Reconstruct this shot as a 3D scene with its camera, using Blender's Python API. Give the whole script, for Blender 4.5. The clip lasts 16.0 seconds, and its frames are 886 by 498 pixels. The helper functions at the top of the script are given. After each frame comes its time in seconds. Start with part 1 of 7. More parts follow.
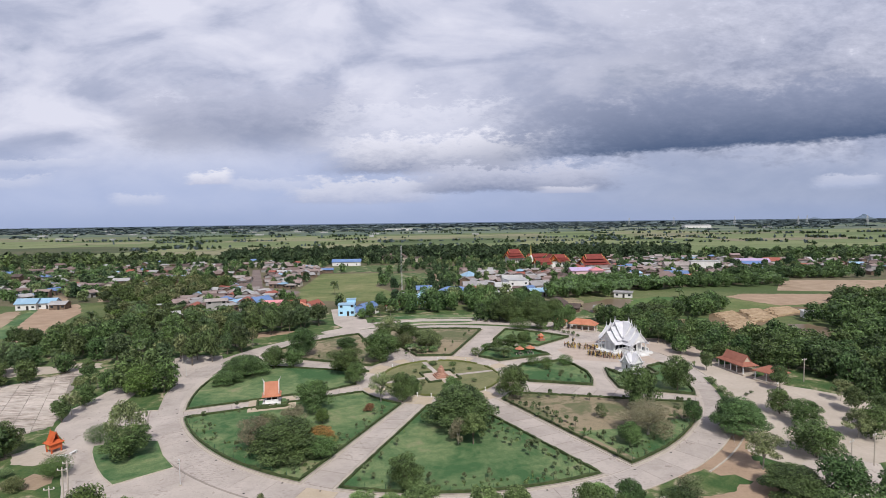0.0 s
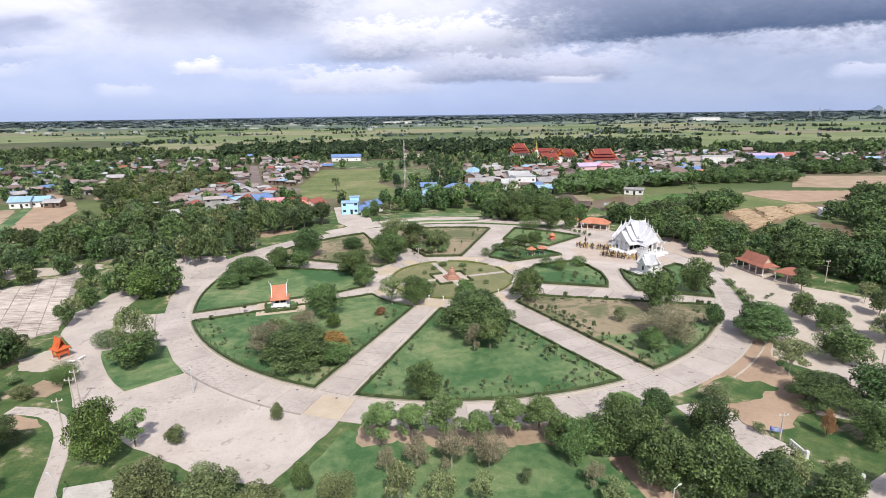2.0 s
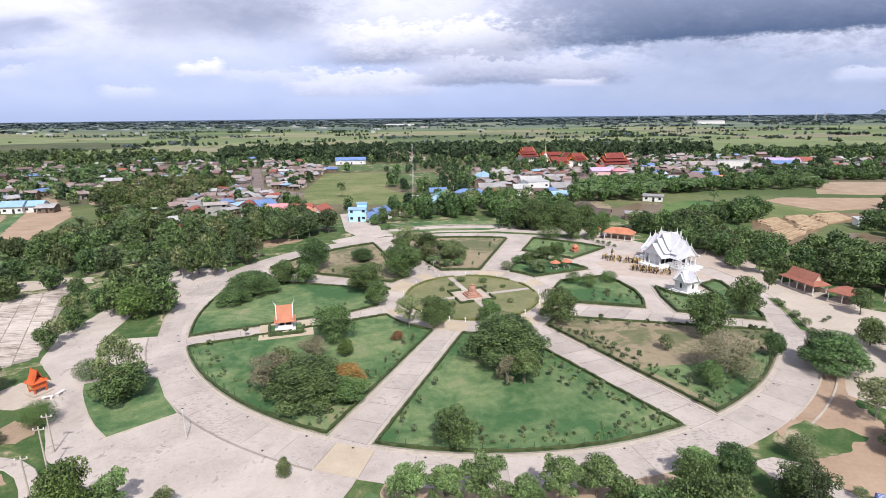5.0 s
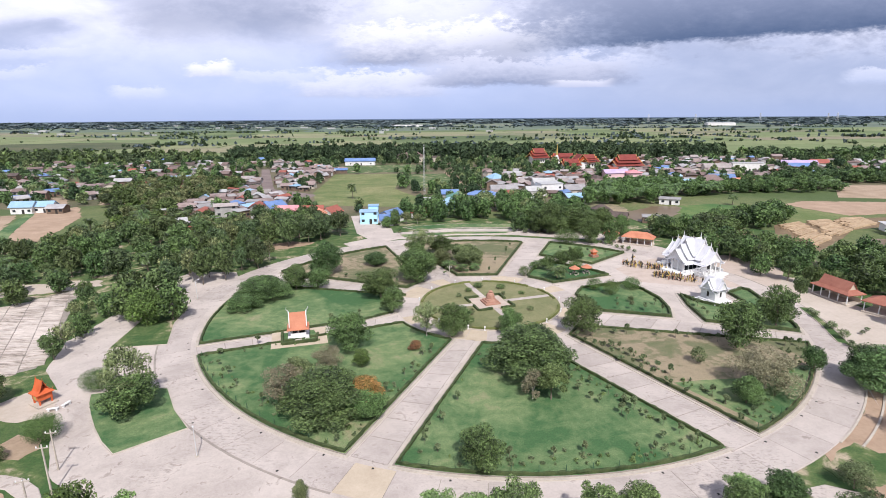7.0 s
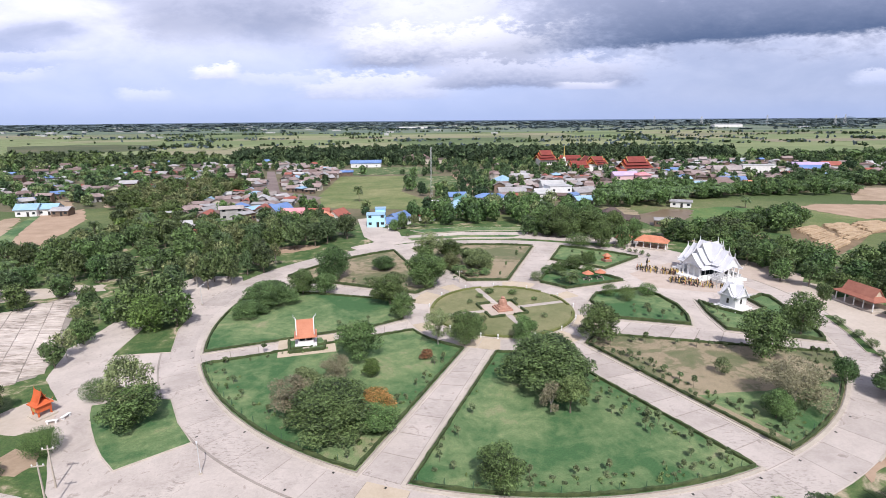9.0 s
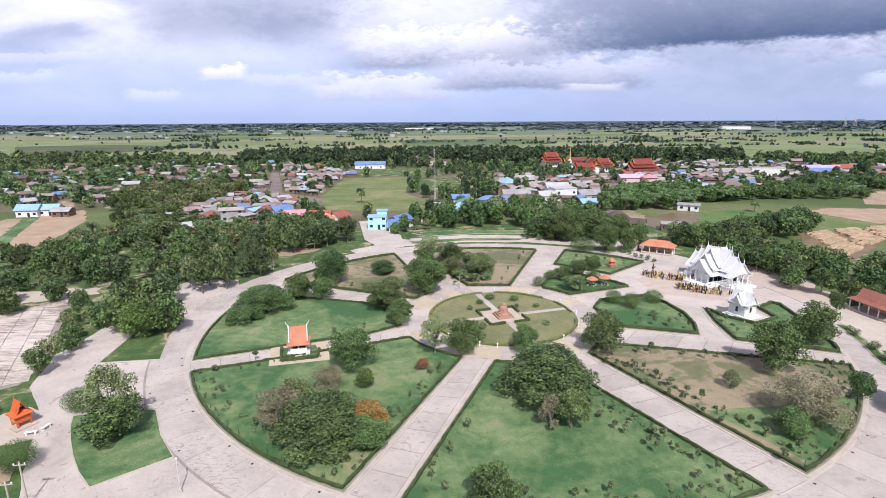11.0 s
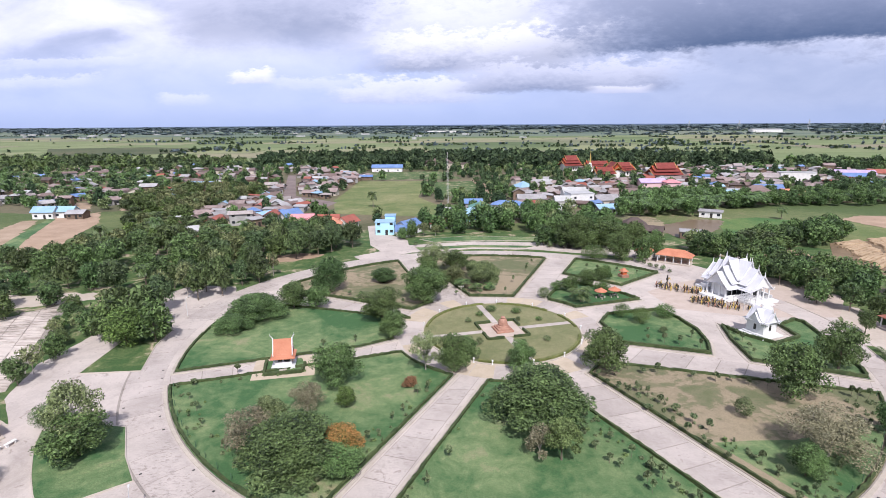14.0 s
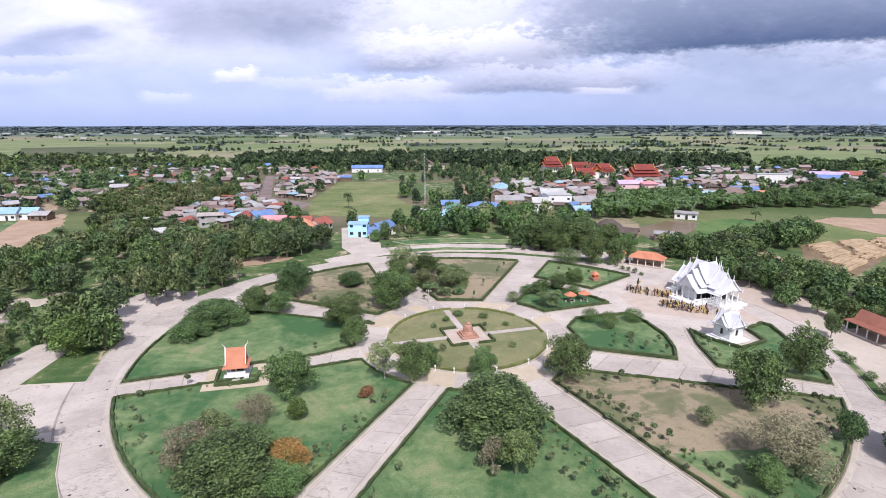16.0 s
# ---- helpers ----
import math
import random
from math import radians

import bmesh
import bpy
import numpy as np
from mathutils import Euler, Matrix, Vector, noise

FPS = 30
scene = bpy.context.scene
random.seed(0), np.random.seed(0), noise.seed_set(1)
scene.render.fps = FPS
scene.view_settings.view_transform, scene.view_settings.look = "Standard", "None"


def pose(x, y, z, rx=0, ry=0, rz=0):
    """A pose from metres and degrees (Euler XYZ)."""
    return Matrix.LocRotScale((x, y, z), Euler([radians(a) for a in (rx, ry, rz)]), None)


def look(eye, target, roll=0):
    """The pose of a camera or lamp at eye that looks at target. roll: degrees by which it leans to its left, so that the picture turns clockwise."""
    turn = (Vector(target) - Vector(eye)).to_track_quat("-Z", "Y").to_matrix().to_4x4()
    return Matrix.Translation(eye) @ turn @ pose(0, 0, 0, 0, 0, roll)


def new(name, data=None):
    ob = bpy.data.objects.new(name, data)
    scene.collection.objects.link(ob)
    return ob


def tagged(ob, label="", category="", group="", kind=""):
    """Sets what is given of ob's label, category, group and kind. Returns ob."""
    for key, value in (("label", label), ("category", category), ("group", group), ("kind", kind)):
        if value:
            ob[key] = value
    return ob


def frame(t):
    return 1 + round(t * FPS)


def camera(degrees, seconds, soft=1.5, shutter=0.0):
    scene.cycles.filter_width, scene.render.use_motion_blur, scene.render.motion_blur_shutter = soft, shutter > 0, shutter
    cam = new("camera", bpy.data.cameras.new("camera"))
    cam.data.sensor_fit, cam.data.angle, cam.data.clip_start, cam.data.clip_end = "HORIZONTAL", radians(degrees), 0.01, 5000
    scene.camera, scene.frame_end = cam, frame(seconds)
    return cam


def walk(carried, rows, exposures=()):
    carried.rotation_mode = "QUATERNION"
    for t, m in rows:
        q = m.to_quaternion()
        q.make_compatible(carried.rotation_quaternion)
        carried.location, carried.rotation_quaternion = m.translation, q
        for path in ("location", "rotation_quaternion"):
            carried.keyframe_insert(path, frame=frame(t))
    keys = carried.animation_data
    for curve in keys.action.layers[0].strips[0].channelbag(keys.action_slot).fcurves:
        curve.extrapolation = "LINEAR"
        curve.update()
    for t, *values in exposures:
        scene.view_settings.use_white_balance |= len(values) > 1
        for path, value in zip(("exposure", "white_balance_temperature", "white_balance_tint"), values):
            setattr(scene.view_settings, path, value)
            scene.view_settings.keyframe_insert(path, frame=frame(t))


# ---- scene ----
from mathutils import geometry

cam = camera(80.4, 16.0, soft=0.65)
PATH = [
    (0, (5.893, -6.579, 41.742), (5.92, -4.582, 41.631), -0.70),
    (0.5, (5.191, -4.69, 41.735), (5.217, -2.708, 41.472), -0.75),
    (1, (4.473, -2.721, 41.762), (4.496, -0.775, 41.304), -0.78),
    (1.5, (3.75, -0.699, 41.802), (3.772, 1.236, 41.297), -0.78),
    (2, (3.067, 1.18, 41.811), (3.09, 3.115, 41.306), -0.78),
    (2.5, (2.382, 3.142, 41.812), (2.405, 5.077, 41.309), -0.76),
    (3, (1.627, 5.275, 41.858), (1.651, 7.21, 41.355), -0.72),
    (3.5, (0.926, 7.463, 41.868), (0.951, 9.399, 41.365), -0.68),
    (4, (0.226, 9.542, 41.887), (0.253, 11.478, 41.386), -0.63),
    (6.5, (-2.946, 16.314, 41.872), (-2.951, 18.252, 41.379), -0.46),
    (7, (-3.504, 17.139, 41.855), (-3.512, 19.077, 41.362), -0.45),
    (7.5, (-4.013, 17.992, 41.822), (-4.023, 19.931, 41.331), -0.46),
    (8, (-4.451, 18.823, 41.772), (-4.472, 20.762, 41.283), -0.48),
    (8.5, (-4.828, 19.627, 41.722), (-4.852, 21.567, 41.236), -0.50),
    (9, (-4.943, 20.493, 41.683), (-4.968, 22.433, 41.197), -0.50),
    (11.5, (-2.985, 24.801, 41.603), (-3.044, 26.742, 41.123), -0.33),
    (12, (-2.454, 25.683, 41.638), (-2.528, 27.624, 41.159), -0.34),
    (12.5, (-1.736, 26.577, 41.652), (-1.829, 28.517, 41.175), -0.38),
    (13, (-0.798, 27.549, 41.663), (-0.909, 29.489, 41.188), -0.42),
    (13.5, (0.392, 28.561, 41.679), (0.265, 30.5, 41.206), -0.40),
    (14, (1.636, 29.557, 41.708), (1.502, 31.496, 41.237), -0.38),
    (14.5, (2.752, 30.426, 41.748), (2.619, 32.365, 41.276), -0.36),
    (15, (3.916, 31.261, 41.742), (3.788, 33.201, 41.271), -0.26),
    (15.5, (4.95, 31.989, 41.732), (4.837, 33.93, 41.262), -0.15),
    (16, (5.868, 32.552, 41.787), (5.788, 34.494, 41.317), -0.08),
]
walk(cam, [(t, look(eye, target, roll)) for t, eye, target, roll in PATH], exposures=[(0.0, -0.36, 6100, 12), (0.5, -0.3, 6100, 12), (1.0, -0.1, 6100, 12), (1.5, 0.04, 6100, 12), (4.0, 0.08, 6050, 13), (12.0, 0.1, 5880, 16), (16.0, 0.1, 5830, 17)])

# ---------------------------------------------------------------- sky and sun
SUN_EL, SUN_AZ = 49.0, 166.0          # degrees; azimuth clockwise from +y
scene.view_settings.exposure = 0.0


def node(tree, kind, **values):
    n = tree.nodes.new(kind)
    for key, value in values.items():
        if key in n.inputs:
            n.inputs[key].default_value = value
    return n


def maths(tree, op, a, b=None, c=None, clamp=False):
    n = tree.nodes.new("ShaderNodeMath")
    n.operation, n.use_clamp = op, clamp
    for i, v in enumerate((a, b, c)):
        if v is None:
            continue
        if isinstance(v, (int, float)):
            n.inputs[i].default_value = v
        else:
            tree.links.new(v, n.inputs[i])
    return n.outputs[0]


def ramp(tree, fac, stops):
    n = tree.nodes.new("ShaderNodeValToRGB")
    el = n.color_ramp.elements
    while len(el) < len(stops):
        el.new(0.5)
    for e, (p, c) in zip(el, stops):
        e.position, e.color = p, (*c, 1)
    tree.links.new(fac, n.inputs[0])
    return n.outputs[0]


def mix(tree, fac, a, b, kind="MIX"):
    n = tree.nodes.new("ShaderNodeMix")
    n.data_type, n.blend_type = "RGBA", kind
    for slot, v in ((0, fac), (6, a), (7, b)):
        if isinstance(v, (int, float)):
            n.inputs[slot].default_value = v
        elif isinstance(v, tuple):
            n.inputs[slot].default_value = (*v, 1)
        else:
            tree.links.new(v, n.inputs[slot])
    return n.outputs[2]


def noise_tex(tree, vec, scale, detail=5.0, rough=0.55, distort=0.0):
    n = tree.nodes.new("ShaderNodeTexNoise")
    n.inputs["Scale"].default_value, n.inputs["Detail"].default_value = scale, detail
    n.inputs["Roughness"].default_value, n.inputs["Distortion"].default_value = rough, distort
    tree.links.new(vec, n.inputs["Vector"])
    return n.outputs["Fac"]


world = bpy.data.worlds.new("sky")
scene.world = world
world.use_nodes = True
wt = world.node_tree
wt.nodes.clear()
sky = wt.nodes.new("ShaderNodeTexSky")
sky.sky_type, sky.sun_disc = "NISHITA", False
sky.sun_elevation, sky.sun_rotation = radians(SUN_EL), radians(SUN_AZ)
coord = wt.nodes.new("ShaderNodeTexCoord")
sep = wt.nodes.new("ShaderNodeSeparateXYZ")
wt.links.new(coord.outputs["Generated"], sep.inputs[0])
dx, dy, dz = sep.outputs
# how far along and how far up the sky, seen ahead
ahead = maths(wt, "MAXIMUM", maths(wt, "ABSOLUTE", dy), 0.05)
along, up = maths(wt, "DIVIDE", dx, ahead), maths(wt, "ADD", maths(wt, "DIVIDE", dz, ahead), 0.008)


comb = wt.nodes.new("ShaderNodeCombineXYZ")
wt.links.new(along, comb.inputs[0])
wt.links.new(maths(wt, "MULTIPLY", up, 2.3), comb.inputs[1])
dome = comb.outputs[0]
broad = noise_tex(wt, dome, 2.6, 7.0, 0.55, 0.35)
fine = noise_tex(wt, dome, 9.0, 9.0, 0.60, 0.25)
puff = noise_tex(wt, dome, 26.0, 7.0, 0.62, 0.2)
wisp = noise_tex(wt, dome, 70.0, 5.0, 0.62, 0.2)


def step(value, lo, hi):
    n = wt.nodes.new("ShaderNodeMapRange")
    n.interpolation_type = "SMOOTHSTEP"
    wt.links.new(value, n.inputs[0])
    n.inputs[1].default_value, n.inputs[2].default_value, n.inputs[3].default_value, n.inputs[4].default_value = (lo, hi, 0.0, 1.0) if lo < hi else (hi, lo, 1.0, 0.0)
    return n.outputs[0]


def scaled(value, k, shift=0.0):
    return maths(wt, "MULTIPLY_ADD", value, k, shift)


def cumulus(below, left, right, base, high, strength, foot, top, ragged=1.5, slope=0.0, sharp=0.10):
    """A bank of cloud with a level base and a billowing top, from left to right along the sky."""
    t = maths(wt, "DIVIDE", maths(wt, "SUBTRACT", up, scaled(along, slope, base)), high)
    rag = maths(wt, "ADD", maths(wt, "ADD", scaled(fine, ragged, -0.5 * ragged), scaled(puff, 0.8 * ragged, -0.4 * ragged)), scaled(wisp, 0.5 * ragged, -0.25 * ragged))
    body = maths(wt, "MULTIPLY", step(maths(wt, "ADD", t, scaled(rag, 0.22)), -sharp, sharp), step(maths(wt, "ADD", t, rag), 1.15, 0.75))
    soft = 0.22 * (right - left)
    wide = maths(wt, "ADD", along, scaled(rag, soft * 0.8))
    body = maths(wt, "MULTIPLY", body, maths(wt, "MULTIPLY", step(wide, left - soft * 0.3, left + soft), step(wide, right + soft * 0.3, right - soft)))
    tone = ramp(wt, maths(wt, "ADD", scaled(t, 0.8), scaled(rag, 0.35)), [(0.0, foot), (0.35, tuple(0.5 * (a + b) for a, b in zip(foot, top))), (0.75, top)])
    return mix(wt, scaled(body, strength), below, tone)


clear = mix(wt, 1.0, sky.outputs[0], (0.085, 0.080, 0.076), "MULTIPLY")
veil = maths(wt, "ADD", scaled(noise_tex(wt, dome, 3.4, 8.0, 0.50, 0.6), 0.78), scaled(fine, 0.22))
cloud = ramp(wt, veil, [(0.36, (0.50, 0.54, 0.65)), (0.43, (0.60, 0.63, 0.73)), (0.50, (0.80, 0.81, 0.88)), (0.60, (0.98, 0.97, 1.00))])
# the cover breaks open towards the zenith, where the sun stands
cover = maths(wt, "MULTIPLY", step(broad, 0.24, 0.40), scaled(step(dz, 0.45, 0.85), -0.75, 1.0))
sky_col = mix(wt, cover, clear, cloud)
# blue haze low down, darker under the rain to the right
low = mix(wt, step(along, -0.05, 0.55), (0.52, 0.61, 0.81), (0.40, 0.47, 0.61))
low = mix(wt, scaled(fine, 0.35, -0.05), low, (0.80, 0.83, 0.91))
sky_col = mix(wt, scaled(step(up, 0.20, 0.06), 0.88), sky_col, low)
sky_col = cumulus(sky_col, -0.60, -0.12, 0.155, 0.11, 0.75, (0.30, 0.34, 0.44), (0.72, 0.73, 0.81), 1.2, 0.0, 0.35)
sky_col = cumulus(sky_col, -0.24, 0.16, 0.145, 0.080, 0.55, (0.62, 0.65, 0.75), (1.12, 1.10, 1.10), 1.7, 0.0, 0.30)
sky_col = cumulus(sky_col, -0.22, 0.22, 0.098, 0.070, 0.95, (0.34, 0.38, 0.49), (1.15, 1.12, 1.10), 1.45)
sky_col = cumulus(sky_col, -0.30, 0.02, 0.042, 0.042, 0.85, (0.58, 0.62, 0.74), (0.98, 0.97, 0.98), 1.6)
sky_col = cumulus(sky_col, -0.06, 0.36, 0.060, 0.050, 0.85, (0.30, 0.34, 0.45), (0.86, 0.86, 0.91), 1.6)
sky_col = cumulus(sky_col, 0.19, 0.31, 0.056, 0.014, 0.80, (0.62, 0.64, 0.74), (0.95, 0.94, 0.96), 1.2)
sky_col = cumulus(sky_col, -0.470, -0.380, 0.080, 0.024, 0.95, (0.72, 0.74, 0.83), (1.1, 1.08, 1.06), 1.6)
for left, right, base in ((-0.95, -0.62, 0.125), (-0.95, -0.72, 0.092), (-0.62, -0.50, 0.052), (-0.40, -0.20, 0.075), (0.72, 0.86, 0.045)):
    sky_col = cumulus(sky_col, left, right, base, 0.022, 0.6, (0.62, 0.68, 0.82), (0.90, 0.91, 0.96), 1.6, 0.02, 0.3)
sky_col = cumulus(sky_col, 0.14, 1.70, 0.135, 0.42, 0.74, (0.22, 0.26, 0.36), (0.92, 0.92, 0.98), 1.7, 0.03, 0.12)
sky_col = cumulus(sky_col, 0.10, 1.60, 0.112, 0.115, 0.95, (0.085, 0.135, 0.235), (0.40, 0.44, 0.55), 0.8, 0.05, 0.06)
# rain haze on the horizon, and the hidden land below it
sky_col = mix(wt, scaled(step(up, 0.055, 0.0), 0.6), sky_col, (0.40, 0.49, 0.68))
sky_col = mix(wt, step(dz, -0.0045, -0.0060), sky_col, (0.15, 0.20, 0.28))
sky_col = mix(wt, 1.0, sky_col, (0.99, 0.985, 1.035), "MULTIPLY")
back = wt.nodes.new("ShaderNodeBackground")
back.inputs[1].default_value = 1.0
wt.links.new(sky_col, back.inputs[0])
wt.links.new(back.outputs[0], wt.nodes.new("ShaderNodeOutputWorld").inputs[0])

sun = new("sun", bpy.data.lights.new("sun", "SUN"))
sun.data.energy, sun.data.angle, sun.data.color = 4.8, radians(0.6), (1.0, 0.93, 0.81)
az, el = radians(SUN_AZ), radians(SUN_EL)
sun.matrix_world = look((300 * math.sin(az), 300 * math.cos(az), 300 * math.tan(el)), (0, 0, 0))


# ---------------------------------------------------------------- materials
def material(name):
    m = bpy.data.materials.new(name)
    m.use_nodes = True
    t = m.node_tree
    bsdf = t.nodes["Principled BSDF"]
    bsdf.inputs["Specular IOR Level"].default_value = 0.3
    return m, t, bsdf


def place(t):
    return t.nodes.new("ShaderNodeNewGeometry").outputs["Position"]


def island(t):
    return t.nodes.new("ShaderNodeNewGeometry").outputs["Random Per Island"]


def chance(t):
    return t.nodes.new("ShaderNodeObjectInfo").outputs["Random"]


def bump(t, bsdf, height, strength=0.4, distance=0.05):
    n = t.nodes.new("ShaderNodeBump")
    n.inputs["Strength"].default_value, n.inputs["Distance"].default_value = strength, distance
    t.links.new(height, n.inputs["Height"])
    t.links.new(n.outputs[0], bsdf.inputs["Normal"])


def surface(name, dark, light, coarse=0.15, grain=3.0, rough=0.85, relief=0.3, metal=0.0, vary=0.0):
    """A worn surface: two colours blended by a coarse and a fine noise."""
    m, t, bsdf = material(name)
    p = place(t)
    a, b = noise_tex(t, p, coarse, 4.0, 0.6), noise_tex(t, p, grain, 6.0, 0.65)
    f = maths(t, "ADD", maths(t, "MULTIPLY", a, 0.62), maths(t, "MULTIPLY", b, 0.38))
    col = ramp(t, f, [(0.34, dark), (0.66, light)])
    if vary:
        v = maths(t, "MULTIPLY_ADD", chance(t), vary, 1 - vary / 2)
        hsv = t.nodes.new("ShaderNodeHueSaturation")
        t.links.new(v, hsv.inputs["Value"])
        t.links.new(col, hsv.inputs["Color"])
        col = hsv.outputs[0]
    t.links.new(col, bsdf.inputs["Base Color"])
    bsdf.inputs["Roughness"].default_value, bsdf.inputs["Metallic"].default_value = rough, metal
    bump(t, bsdf, b, relief, 0.04)
    return m


def grass(name, lush, worn, bare, bare_from=0.60, coarse=0.05):
    """Mown grass: lush and worn patches, with bare soil where the noise is high."""
    m, t, bsdf = material(name)
    p = place(t)
    a, b, c = noise_tex(t, p, coarse, 4.0, 0.6, 0.8), noise_tex(t, p, 0.7, 5.0, 0.68, 0.5), noise_tex(t, p, 6.0, 3.0, 0.6)
    streak = noise_tex(t, p, 0.19, 4.0, 0.6, 1.2)
    f = maths(t, "ADD", maths(t, "MULTIPLY", a, 0.55), maths(t, "ADD", maths(t, "MULTIPLY", b, 0.2), maths(t, "MULTIPLY", streak, 0.25)))
    f = maths(t, "MULTIPLY_ADD", f, 1.35, -0.17)
    col = ramp(t, f, [(0.42, lush), (0.51, tuple(0.5 * (x + y) for x, y in zip(lush, worn))), (bare_from, worn), (bare_from + 0.09, bare)])
    col = mix(t, 0.55, col, ramp(t, c, [(0.3, (0.55, 0.55, 0.55)), (0.7, (1.35, 1.35, 1.35))]), "MULTIPLY")
    t.links.new(col, bsdf.inputs["Base Color"])
    bsdf.inputs["Roughness"].default_value = 0.95
    bump(t, bsdf, c, 0.6, 0.08)
    return m


def leaf(name, dark, light, rough=0.6, glow=0.05):
    """Leaves: each its own shade, patches of shade across the crown, some light through."""
    m, t, bsdf = material(name)
    p = place(t)
    patch = noise_tex(t, p, 0.35, 3.0, 0.6)
    f = maths(t, "ADD", maths(t, "MULTIPLY", island(t), 0.4), maths(t, "MULTIPLY", patch, 0.6))
    col = ramp(t, f, [(0.28, tuple(0.8 * c for c in dark)), (0.76, tuple(1.06 * c for c in light))])
    hsv = t.nodes.new("ShaderNodeHueSaturation")
    t.links.new(maths(t, "MULTIPLY_ADD", chance(t), 0.03, 0.485), hsv.inputs["Hue"])
    t.links.new(maths(t, "MULTIPLY_ADD", chance(t), 0.35, 0.85), hsv.inputs["Value"])
    hsv.inputs["Saturation"].default_value = 0.92
    t.links.new(col, hsv.inputs["Color"])
    t.links.new(hsv.outputs[0], bsdf.inputs["Base Color"])
    bsdf.inputs["Roughness"].default_value = rough
    tr = t.nodes.new("ShaderNodeBsdfTranslucent")
    t.links.new(hsv.outputs[0], tr.inputs[0])
    mx = t.nodes.new("ShaderNodeMixShader")
    mx.inputs[0].default_value = glow
    t.links.new(bsdf.outputs[0], mx.inputs[1])
    t.links.new(tr.outputs[0], mx.inputs[2])
    t.links.new(mx.outputs[0], t.nodes["Material Output"].inputs[0])
    return m


LEAF = {
    "leafy": leaf("leaf_green", (0.0152, 0.0312, 0.0080), (0.1639, 0.2607, 0.0675)),
    "dark": leaf("leaf_dark", (0.0102, 0.0230, 0.0068), (0.1135, 0.1948, 0.0531)),
    "umbr": leaf("leaf_rain_tree", (0.0150, 0.0340, 0.0100), (0.1560, 0.2560, 0.0720)),
    "light": leaf("leaf_light", (0.0420, 0.0560, 0.0180), (0.3000, 0.3500, 0.1350)),
    "bright": leaf("leaf_bright", (0.0212, 0.0436, 0.0073), (0.1891, 0.3293, 0.0579)),
    "olive": leaf("leaf_olive", (0.0300, 0.0430, 0.0130), (0.2450, 0.3000, 0.1080)),
    "fresh": leaf("leaf_fresh", (0.0300, 0.0560, 0.0130), (0.2350, 0.3500, 0.1000)),
    "dry": leaf("leaf_dry", (0.120, 0.115, 0.060), (0.310, 0.280, 0.165)),
    "round": leaf("leaf_clipped", (0.0148, 0.0344, 0.0073), (0.1513, 0.2607, 0.0543)),
    "sapling": leaf("leaf_sapling", (0.050, 0.085, 0.030), (0.200, 0.250, 0.110)),
    "bush": leaf("leaf_bush", (0.0212, 0.0391, 0.0120), (0.2144, 0.2881, 0.1086)),
    "flame": leaf("leaf_flame", (0.07, 0.115, 0.022), (0.50, 0.215, 0.045)),
    "rust": leaf("leaf_rust", (0.12, 0.055, 0.022), (0.32, 0.15, 0.06)),
    "layer": leaf("leaf_layered", (0.0168, 0.0391, 0.0064), (0.1576, 0.2813, 0.0482)),
    "palm": leaf("leaf_palm", (0.0127, 0.0276, 0.0073), (0.1513, 0.2333, 0.0663), 0.45),
    "hedge": leaf("leaf_hedge", (0.0162, 0.0350, 0.0098), (0.0797, 0.1224, 0.0370)),
    "yellow": leaf("leaf_yellow", (0.16, 0.17, 0.02), (0.42, 0.42, 0.06)),
    "tall": leaf("leaf_tall", (0.0141, 0.0294, 0.0084), (0.1406, 0.2091, 0.0613)),
    "shade": leaf("leaf_shade", (0.0110, 0.0250, 0.0085), (0.1219, 0.1816, 0.0657)),
    # bluer, duller green: mild haze painted into the trees farther back
    "far": leaf("leaf_far_hazed", (0.0137, 0.0287, 0.0115), (0.1122, 0.1686, 0.0663), 0.9),
    # bluish and darkened: haze and cloud shade painted into the leaves
    "wood": leaf("leaf_cloud_shaded", (0.0116, 0.0252, 0.0119), (0.0581, 0.1000, 0.0402), 0.9),
    # pale blue-grey: aerial haze painted into the leaves of distant trees
    "haze": leaf("leaf_hazed", (0.085, 0.122, 0.136), (0.145, 0.190, 0.205), 0.95),
}
BARK = surface("bark", (0.09, 0.07, 0.05), (0.24, 0.20, 0.16), 1.0, 9.0, 0.95, 0.7)
BARK_PALE = surface("bark_pale", (0.22, 0.20, 0.17), (0.42, 0.39, 0.34), 1.0, 9.0, 0.95, 0.5)


